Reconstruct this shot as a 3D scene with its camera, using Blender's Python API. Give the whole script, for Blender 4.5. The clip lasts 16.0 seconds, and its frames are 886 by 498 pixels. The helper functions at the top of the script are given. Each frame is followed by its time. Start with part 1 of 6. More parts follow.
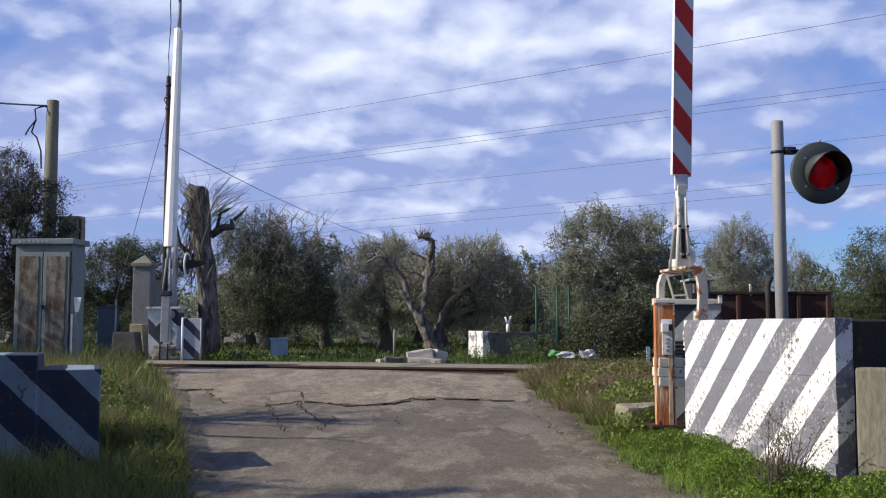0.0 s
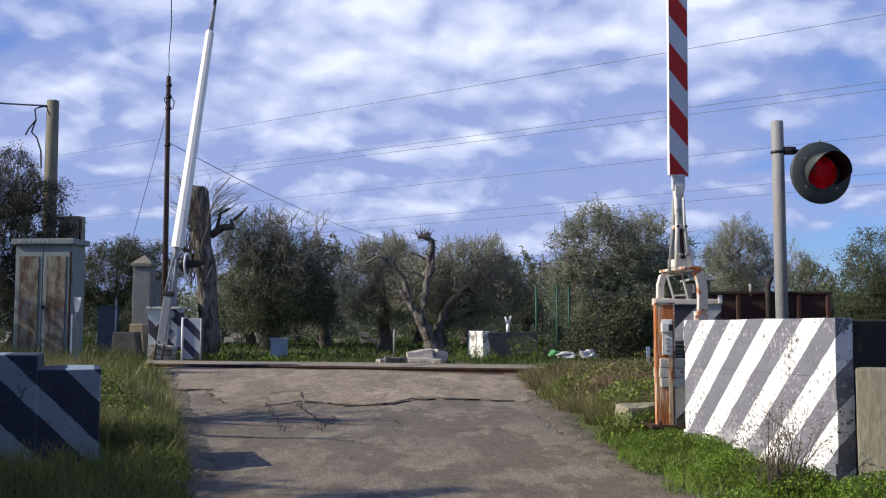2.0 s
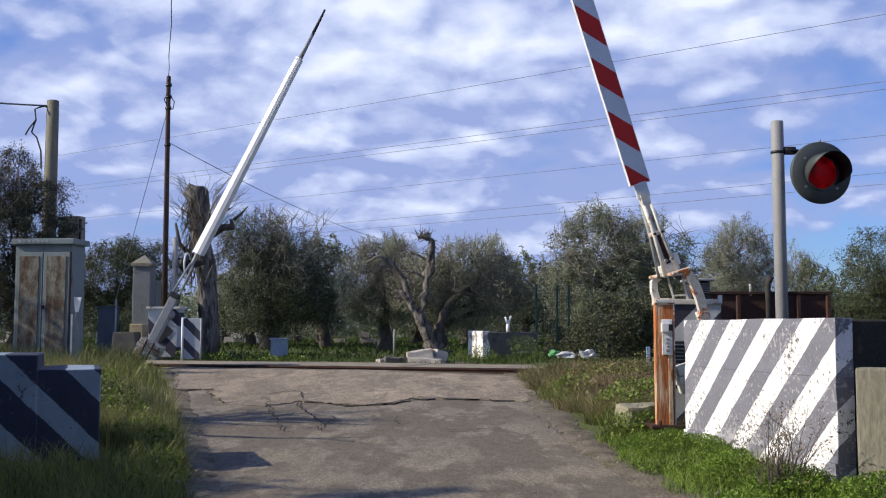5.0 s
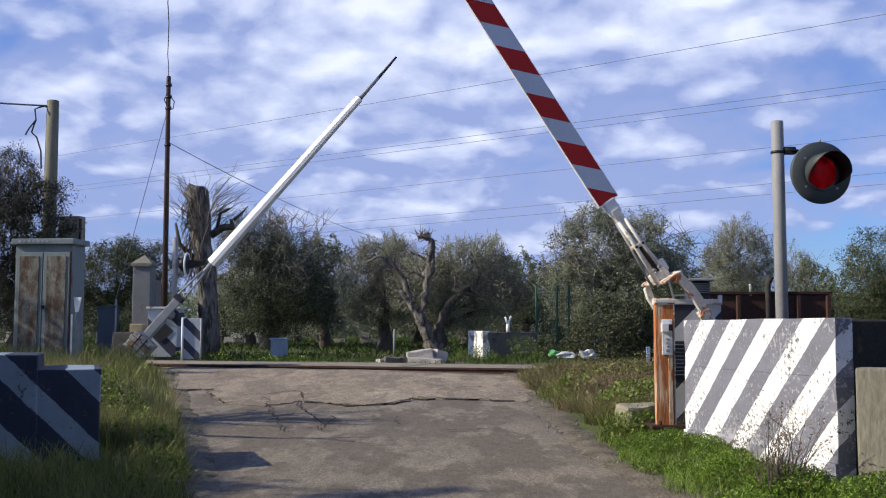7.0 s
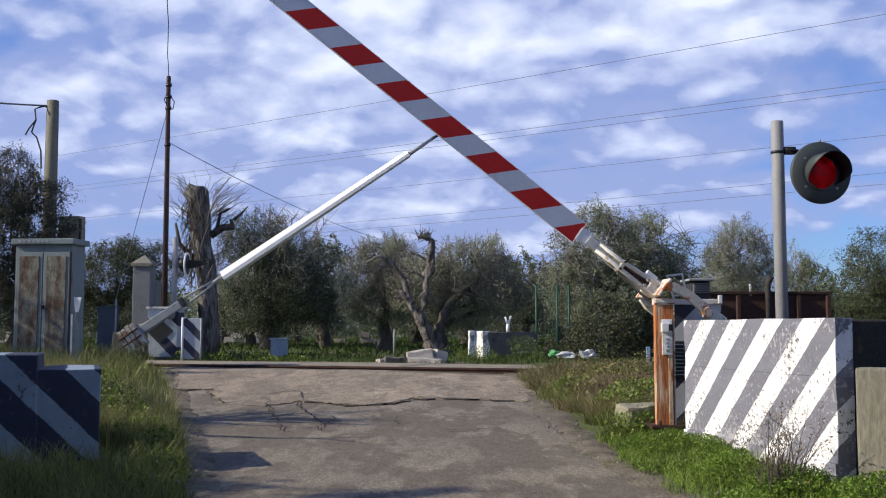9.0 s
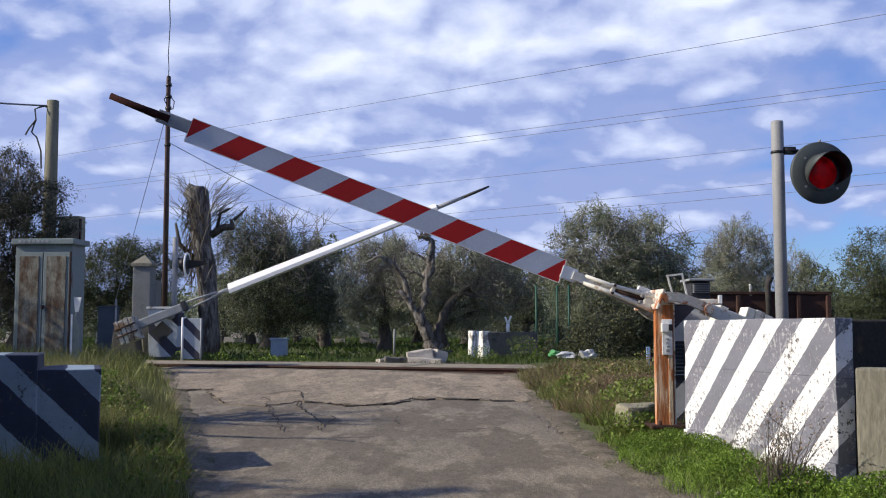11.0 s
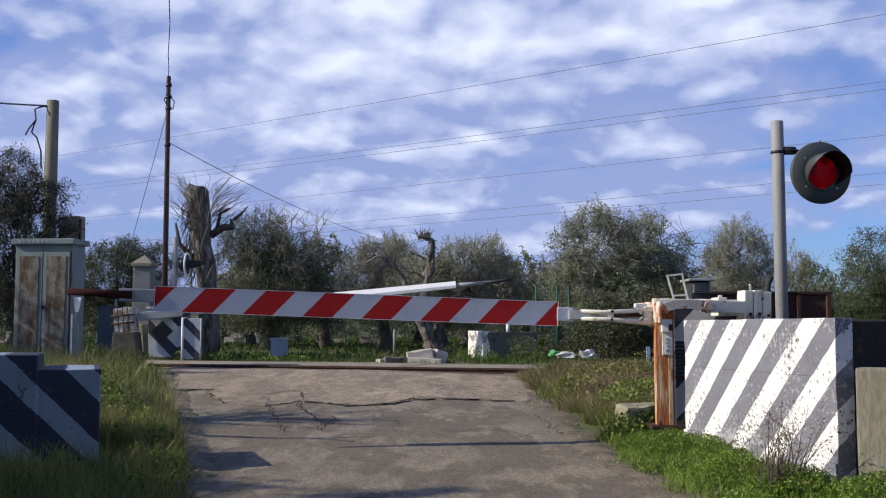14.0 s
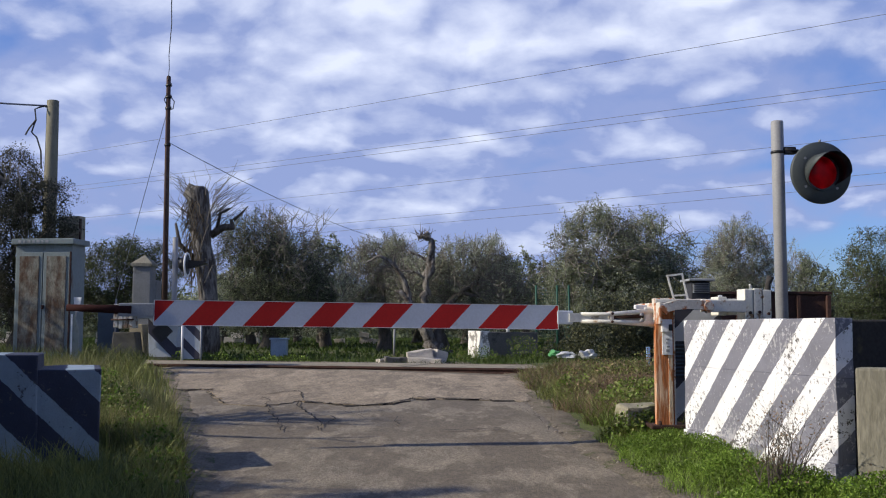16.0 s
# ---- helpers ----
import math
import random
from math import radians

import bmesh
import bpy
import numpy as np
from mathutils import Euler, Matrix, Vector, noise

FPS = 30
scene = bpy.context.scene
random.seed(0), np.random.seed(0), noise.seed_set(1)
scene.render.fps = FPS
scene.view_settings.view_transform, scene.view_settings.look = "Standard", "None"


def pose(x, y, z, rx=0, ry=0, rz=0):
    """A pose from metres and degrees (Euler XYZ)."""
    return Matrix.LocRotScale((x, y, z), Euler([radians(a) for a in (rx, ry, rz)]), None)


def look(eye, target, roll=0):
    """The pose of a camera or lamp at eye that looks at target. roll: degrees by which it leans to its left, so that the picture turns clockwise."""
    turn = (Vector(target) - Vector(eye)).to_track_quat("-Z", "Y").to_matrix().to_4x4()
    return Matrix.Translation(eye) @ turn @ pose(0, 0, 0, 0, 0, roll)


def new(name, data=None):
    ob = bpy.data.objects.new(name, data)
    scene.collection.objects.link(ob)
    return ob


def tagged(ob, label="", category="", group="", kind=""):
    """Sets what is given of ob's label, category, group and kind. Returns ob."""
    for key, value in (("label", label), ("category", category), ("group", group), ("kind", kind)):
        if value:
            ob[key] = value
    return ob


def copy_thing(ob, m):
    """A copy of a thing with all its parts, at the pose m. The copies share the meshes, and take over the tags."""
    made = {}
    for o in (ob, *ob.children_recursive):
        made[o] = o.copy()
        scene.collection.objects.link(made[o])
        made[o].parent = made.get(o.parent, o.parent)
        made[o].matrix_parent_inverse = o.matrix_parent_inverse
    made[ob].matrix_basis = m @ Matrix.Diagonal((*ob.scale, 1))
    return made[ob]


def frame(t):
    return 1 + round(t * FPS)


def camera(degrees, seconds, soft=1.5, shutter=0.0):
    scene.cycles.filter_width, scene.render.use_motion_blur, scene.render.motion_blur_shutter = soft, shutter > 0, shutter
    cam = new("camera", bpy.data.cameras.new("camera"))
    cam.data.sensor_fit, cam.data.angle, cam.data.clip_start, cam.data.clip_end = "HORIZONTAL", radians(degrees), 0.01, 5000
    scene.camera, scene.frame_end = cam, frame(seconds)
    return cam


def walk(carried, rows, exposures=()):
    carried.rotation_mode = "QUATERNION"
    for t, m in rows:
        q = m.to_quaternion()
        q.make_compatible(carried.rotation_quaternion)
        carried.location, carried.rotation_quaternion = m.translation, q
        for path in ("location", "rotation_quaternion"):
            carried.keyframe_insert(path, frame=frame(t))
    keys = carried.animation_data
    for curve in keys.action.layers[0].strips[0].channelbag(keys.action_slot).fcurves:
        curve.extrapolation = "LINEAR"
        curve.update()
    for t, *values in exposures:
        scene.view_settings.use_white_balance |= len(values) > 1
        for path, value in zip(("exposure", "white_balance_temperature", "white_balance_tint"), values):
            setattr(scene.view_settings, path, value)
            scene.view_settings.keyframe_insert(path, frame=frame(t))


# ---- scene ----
# ---- camera: stands still on its tripod beside the road ----
cam = camera(48, 16.0, soft=1.1)
EYE = pose(0, 0, 0.93, 94.5134, 0, 0)
walk(cam, [(0.0, EYE), (16.0, EYE)],
     exposures=[(0.0, 0.02), (4.0, 0.06), (7.0, 0.06), (11.5, 0.06), (13.5, 0.0), (16.0, -0.06)])

# ---- sky and sun ----
SUN_UP, SUN_FROM = 30.0, -99.0   # degrees above the horizon; degrees from +Y, clockwise


# ways in which the cloud deck is thicker or thinner: way, reach, amount
SKY_FORMS = (
    ((-0.38, 0.87, 0.31), 0.10, -0.17), ((-0.30, 0.92, 0.23), 0.05, -0.07), ((0.0, 0.95, 0.315), 0.035, -0.10),
    ((0.33, 0.91, 0.26), 0.04, -0.03), ((-0.08, 0.95, 0.30), 0.12, 0.08), ((0.07, 0.96, 0.26), 0.08, 0.08),
    ((0.36, 0.93, 0.10), 0.11, -0.20), ((0.25, 0.92, 0.31), 0.11, 0.11), ((0.0, 0.98, 0.19), 0.22, 0.06), ((-0.22, 0.96, 0.17), 0.12, 0.04))


def make_world():
    w = bpy.data.worlds.new("sky")
    scene.world = w
    w.use_nodes = True
    nt = w.node_tree
    nt.nodes.clear()
    N, L = nt.nodes.new, nt.links.new
    out, bg = N("ShaderNodeOutputWorld"), N("ShaderNodeBackground")
    sky = N("ShaderNodeTexSky")
    sky.sky_type, sky.sun_disc = "NISHITA", False
    sky.sun_elevation, sky.sun_rotation = radians(SUN_UP), radians(SUN_FROM)
    sky.air_density, sky.dust_density, sky.ozone_density = 1.0, 0.6, 2.0
    tc = N("ShaderNodeTexCoord")
    sep = N("ShaderNodeSeparateXYZ")
    L(tc.outputs["Generated"], sep.inputs[0])

    def m(op, a, b=None, c=None):
        n = N("ShaderNodeMath")
        n.operation = op
        for i, v in enumerate((a, b, c)):
            if v is None:
                continue
            if isinstance(v, (int, float)):
                n.inputs[i].default_value = v
            else:
                L(v, n.inputs[i])
        return n.outputs[0]
    # a cloud deck seen in perspective
    h = m("ADD", m("MAXIMUM", sep.outputs["Z"], 0.0), 0.34)
    uv = N("ShaderNodeCombineXYZ")
    L(m("DIVIDE", sep.outputs["X"], h), uv.inputs[0])
    L(m("DIVIDE", sep.outputs["Y"], h), uv.inputs[1])

    def warped(vec, amount, scale, off):
        """The deck's plane pushed about by a soft noise, so that heaps curl."""
        n = N("ShaderNodeTexNoise")
        n.inputs["Scale"].default_value, n.inputs["Detail"].default_value = scale, 4.0
        mp = N("ShaderNodeMapping")
        mp.inputs["Location"].default_value = off
        L(vec, mp.inputs[0])
        L(mp.outputs[0], n.inputs["Vector"])
        k = N("ShaderNodeVectorMath")
        k.operation = "SCALE"
        k.inputs["Scale"].default_value = amount
        c = N("ShaderNodeVectorMath")
        c.operation = "SUBTRACT"
        c.inputs[1].default_value = (0.5, 0.5, 0.5)
        L(n.outputs["Color"], c.inputs[0])
        L(c.outputs[0], k.inputs[0])
        a = N("ShaderNodeVectorMath")
        L(mp.outputs[0], a.inputs[0]), L(k.outputs[0], a.inputs[1])
        return a.outputs[0]

    def cloud(vec, scale, detail, rough):
        n = N("ShaderNodeTexNoise")
        n.inputs["Scale"].default_value, n.inputs["Detail"].default_value, n.inputs["Roughness"].default_value = scale, detail, rough
        L(vec, n.inputs["Vector"])
        return n.outputs["Fac"]

    def heaps(vec, scale):
        n = N("ShaderNodeTexVoronoi")
        n.feature = "SMOOTH_F1"
        n.inputs["Scale"].default_value, n.inputs["Smoothness"].default_value, n.inputs["Detail"].default_value = scale, 0.6, 2.0
        L(vec, n.inputs["Vector"])
        return m("SUBTRACT", 1.0, n.outputs["Distance"])

    def density(off):
        v = warped(uv.outputs[0], 0.13, 4.5, off)
        w = m("MULTIPLY", cloud(v, 1.8, 7, 0.55), 0.62)
        w = m("ADD", w, m("MULTIPLY", m("SUBTRACT", heaps(v, 5.2), 0.5), 0.27))
        return m("ADD", w, m("MULTIPLY", cloud(v, 12.0, 5, 0.6), 0.14))
    first, second = (2.3, 0.9, 0.0), (2.315, 0.955, 0.0)
    dens = density(first)

    def swell(way, reach, amount):
        """Where the deck is thicker (+) or thinner (-)."""
        d = N("ShaderNodeVectorMath")
        d.operation = "DISTANCE"
        d.inputs[1].default_value = way
        L(tc.outputs["Generated"], d.inputs[0])
        f = m("DIVIDE", d.outputs["Value"], reach)
        return m("MULTIPLY", m("POWER", 2.718, m("MULTIPLY", m("MULTIPLY", f, f), -1.0)), amount)
    cover = dens
    for way, reach, amount in SKY_FORMS:
        cover = m("ADD", cover, swell(way, reach, amount))
    # thinner overhead than edge-on
    cover = m("SUBTRACT", cover, m("MULTIPLY", m("MAXIMUM", m("SUBTRACT", sep.outputs["Z"], 0.36), 0.0), 0.9))
    # broken up low over the trees
    cover = m("SUBTRACT", cover, m("MULTIPLY", m("MAXIMUM", m("SUBTRACT", 0.13, sep.outputs["Z"]), 0.0), 0.6))
    ramp = N("ShaderNodeValToRGB")
    ramp.color_ramp.elements[0].position, ramp.color_ramp.elements[1].position = 0.03, 0.30
    ramp.color_ramp.interpolation = "EASE"
    L(cover, ramp.inputs[0])
    # heaps are bright on the side towards the sun's height, grey-blue underneath
    lit = m("ADD", m("MULTIPLY", m("SUBTRACT", dens, density(second)), 2.8), m("MULTIPLY", m("SUBTRACT", cover, 0.32), 1.4))
    lit = m("ADD", lit, m("MULTIPLY", m("SUBTRACT", sep.outputs["Z"], 0.14), 1.6))
    shade = N("ShaderNodeValToRGB")
    shade.color_ramp.elements[0].position, shade.color_ramp.elements[1].position = 0.12, 0.92
    shade.color_ramp.elements[0].color = (5.0, 6.25, 11.1, 1)
    shade.color_ramp.elements[1].color = (13.8, 14.8, 17.8, 1)
    L(m("ADD", lit, 0.14), shade.inputs[0])
    tint = N("ShaderNodeMixRGB")
    tint.blend_type = "MULTIPLY"
    tint.inputs[0].default_value = 1.0
    tint.inputs[2].default_value = (0.95, 1.28, 2.15, 1)
    L(sky.outputs[0], tint.inputs[1])
    mix = N("ShaderNodeMixRGB")
    L(m("MULTIPLY", ramp.outputs[0], 0.93), mix.inputs[0])
    L(tint.outputs[0], mix.inputs[1])
    L(shade.outputs[0], mix.inputs[2])
    L(mix.outputs[0], bg.inputs["Color"])
    bg.inputs["Strength"].default_value = 0.066
    L(bg.outputs[0], out.inputs[0])


make_world()
sun_way = Vector((math.sin(radians(SUN_FROM)) * math.cos(radians(SUN_UP)),
                  math.cos(radians(SUN_FROM)) * math.cos(radians(SUN_UP)), math.sin(radians(SUN_UP))))
sun = new("sun", bpy.data.lights.new("sun", "SUN"))
sun.data.energy, sun.data.angle, sun.data.color = 5.0, radians(0.6), (1.0, 0.90, 0.74)
sun.matrix_world = look(sun_way * 50, (0, 0, 0))


# ---- materials ----
def mat(name, base, rough=0.75, var=0.2, scale=3.0, fine=40.0, bump=0.25, metal=0.0,
        stain=None, stain_scale=4.0, stain_at=0.55, stain_width=0.1, island=0.0, spread=0.0, spec=0.35, stretch=None, thin=0.0, speck=0.0, speck_scale=28.0):
    """Colour with broad and fine variation, a second colour in patches, relief."""
    ma = bpy.data.materials.new(name)
    ma.use_nodes = True
    nt = ma.node_tree
    N, L = nt.nodes.new, nt.links.new
    b = nt.nodes["Principled BSDF"]
    tc = N("ShaderNodeTexCoord")
    vec = tc.outputs["Object"]
    if stretch:
        mp = N("ShaderNodeMapping")
        mp.inputs["Scale"].default_value = stretch
        L(vec, mp.inputs[0])
        vec = mp.outputs[0]

    def noise_at(s, d=5, r=0.55):
        n = N("ShaderNodeTexNoise")
        n.inputs["Scale"].default_value, n.inputs["Detail"].default_value, n.inputs["Roughness"].default_value = s, d, r
        L(vec, n.inputs["Vector"])
        return n.outputs["Fac"]
    n1, n2 = noise_at(scale), noise_at(fine, 4, 0.6)
    add = N("ShaderNodeMath")
    add.operation = "ADD"
    L(n1, add.inputs[0]), L(n2, add.inputs[1])
    rng = N("ShaderNodeMapRange")
    rng.inputs["From Min"].default_value, rng.inputs["From Max"].default_value = 0.8, 1.2
    rng.inputs["To Min"].default_value, rng.inputs["To Max"].default_value = 1 - var, 1 + var
    L(add.outputs[0], rng.inputs["Value"])
    fac = rng.outputs[0]

    def times(a, lo, hi):
        r = N("ShaderNodeMapRange")
        r.inputs["To Min"].default_value, r.inputs["To Max"].default_value = lo, hi
        L(a, r.inputs["Value"])
        k = N("ShaderNodeMath")
        k.operation = "MULTIPLY"
        L(fac, k.inputs[0]), L(r.outputs[0], k.inputs[1])
        return k.outputs[0]
    if island:
        fac = times(N("ShaderNodeNewGeometry").outputs["Random Per Island"], 1 - island, 1 + island)
    if spread:
        fac = times(N("ShaderNodeObjectInfo").outputs["Random"], 1 - spread, 1 + spread)
    col = N("ShaderNodeVectorMath")
    col.operation = "SCALE"
    col.inputs[0].default_value = base
    L(fac, col.inputs["Scale"])
    colour = col.outputs[0]
    if stain:
        r = N("ShaderNodeMapRange")
        r.inputs["From Min"].default_value, r.inputs["From Max"].default_value = stain_at, stain_at + stain_width
        L(noise_at(stain_scale, 8, 0.65), r.inputs["Value"])
        mx = N("ShaderNodeMixRGB")
        L(r.outputs[0], mx.inputs[0])
        L(colour, mx.inputs[1])
        mx.inputs[2].default_value = (*stain, 1)
        colour = mx.outputs[0]
    if speck:
        # dark and pale grit at two sizes
        for s, k in ((speck_scale, speck), (speck_scale * 0.28, speck * 0.6)):
            r = N("ShaderNodeMapRange")
            r.inputs["From Min"].default_value, r.inputs["From Max"].default_value = 0.36, 0.60
            r.inputs["To Min"].default_value, r.inputs["To Max"].default_value = 1 - k, 1 + k * 0.55
            L(noise_at(s, 6, 0.75), r.inputs["Value"])
            g = N("ShaderNodeVectorMath")
            g.operation = "SCALE"
            L(colour, g.inputs[0]), L(r.outputs[0], g.inputs["Scale"])
            colour = g.outputs[0]
    L(colour, b.inputs["Base Color"])
    b.inputs["Roughness"].default_value, b.inputs["Metallic"].default_value = rough, metal
    b.inputs["Specular IOR Level"].default_value = spec
    if bump:
        bp = N("ShaderNodeBump")
        bp.inputs["Strength"].default_value, bp.inputs["Distance"].default_value = bump, 0.02
        L(add.outputs[0], bp.inputs["Height"])
        L(bp.outputs[0], b.inputs["Normal"])
    if thin:
        # thin leaf: part of the light comes through
        tl, ms = N("ShaderNodeBsdfTranslucent"), N("ShaderNodeMixShader")
        L(colour, tl.inputs["Color"])
        ms.inputs[0].default_value = thin
        L(b.outputs[0], ms.inputs[1]), L(tl.outputs[0], ms.inputs[2])
        L(ms.outputs[0], nt.nodes["Material Output"].inputs["Surface"])
    return ma


def striped(name, c1, c2, way, period, phase, duty, chip, chip_at=0.62, wobble=0.03, chip_scale=14.0, rough=0.7, chip_on_first=None, flakes=False):
    """Two paints in slanting bands, chipped down to a third colour."""
    ma = bpy.data.materials.new(name)
    ma.use_nodes = True
    nt = ma.node_tree
    N, L = nt.nodes.new, nt.links.new
    b = nt.nodes["Principled BSDF"]
    tc = N("ShaderNodeTexCoord")

    def m(op, a, c=None):
        n = N("ShaderNodeMath")
        n.operation = op
        for i, v in enumerate((a, c)):
            if isinstance(v, (int, float)):
                n.inputs[i].default_value = v
            elif v is not None:
                L(v, n.inputs[i])
        return n.outputs[0]

    def noise_at(s, d=5, r=0.6):
        n = N("ShaderNodeTexNoise")
        n.inputs["Scale"].default_value, n.inputs["Detail"].default_value, n.inputs["Roughness"].default_value = s, d, r
        L(tc.outputs["Object"], n.inputs["Vector"])
        return n.outputs["Fac"]
    dot = N("ShaderNodeVectorMath")
    dot.operation = "DOT_PRODUCT"
    dot.inputs[1].default_value = way
    L(tc.outputs["Object"], dot.inputs[0])
    w = m("MULTIPLY", m("SUBTRACT", noise_at(9), 0.5), wobble)
    w = m("ADD", w, m("MULTIPLY", m("SUBTRACT", noise_at(50), 0.5), wobble * 0.5))
    f = m("FRACT", m("DIVIDE", m("ADD", m("ADD", dot.outputs["Value"], w), phase), period))
    band = m("LESS_THAN", f, duty)
    mx = N("ShaderNodeMixRGB")
    L(band, mx.inputs[0])
    mx.inputs[1].default_value, mx.inputs[2].default_value = (*c2, 1), (*c1, 1)
    grime = N("ShaderNodeMapRange")
    grime.inputs["From Min"].default_value, grime.inputs["From Max"].default_value = 0.3, 0.7
    grime.inputs["To Min"].default_value, grime.inputs["To Max"].default_value = 0.8, 1.08
    L(noise_at(5, 8, 0.65), grime.inputs["Value"])
    sc = N("ShaderNodeVectorMath")
    sc.operation = "SCALE"
    L(mx.outputs[0], sc.inputs[0]), L(grime.outputs[0], sc.inputs["Scale"])
    ch = N("ShaderNodeMapRange")
    ch.inputs["From Min"].default_value, ch.inputs["From Max"].default_value = chip_at, chip_at + 0.03
    patch = m("ADD", m("MULTIPLY", noise_at(chip_scale, 9, 0.72), 0.75), m("MULTIPLY", noise_at(2.2, 3, 0.5), 0.25))
    L(patch, ch.inputs["Value"])
    m2 = N("ShaderNodeMixRGB")
    L(ch.outputs[0], m2.inputs[0])
    L(sc.outputs[0], m2.inputs[1])
    m2.inputs[2].default_value = (*chip, 1)
    if chip_on_first:
        pick = N("ShaderNodeMixRGB")
        L(band, pick.inputs[0])
        pick.inputs[1].default_value, pick.inputs[2].default_value = (*chip, 1), (*chip_on_first, 1)
        L(pick.outputs[0], m2.inputs[2])
    if flakes:
        # fewer flakes and sharper ones where the paint is thick, more of them near the ground and in worn patches
        low = N("ShaderNodeSeparateXYZ")
        L(tc.outputs["Object"], low.inputs[0])
        worn = m("MULTIPLY", m("MAXIMUM", m("SUBTRACT", 0.30, low.outputs["Z"]), 0.0), 0.22)
        worn = m("ADD", worn, m("MULTIPLY", m("SUBTRACT", noise_at(3.1, 4, 0.6), 0.5), 0.16))
        sharp = m("MULTIPLY", m("SUBTRACT", noise_at(58, 4, 0.7), 0.5), 0.16)
        L(m("ADD", m("ADD", patch, sharp), m("SUBTRACT", worn, m("MULTIPLY", band, 0.012))), ch.inputs["Value"])
    L(m2.outputs[0], b.inputs["Base Color"])
    b.inputs["Roughness"].default_value = rough
    bp = N("ShaderNodeBump")
    bp.inputs["Strength"].default_value, bp.inputs["Distance"].default_value = 0.3, 0.01
    L(m("SUBTRACT", noise_at(60), m("MULTIPLY", ch.outputs[0], 0.6)), bp.inputs["Height"])
    L(bp.outputs[0], b.inputs["Normal"])
    return ma


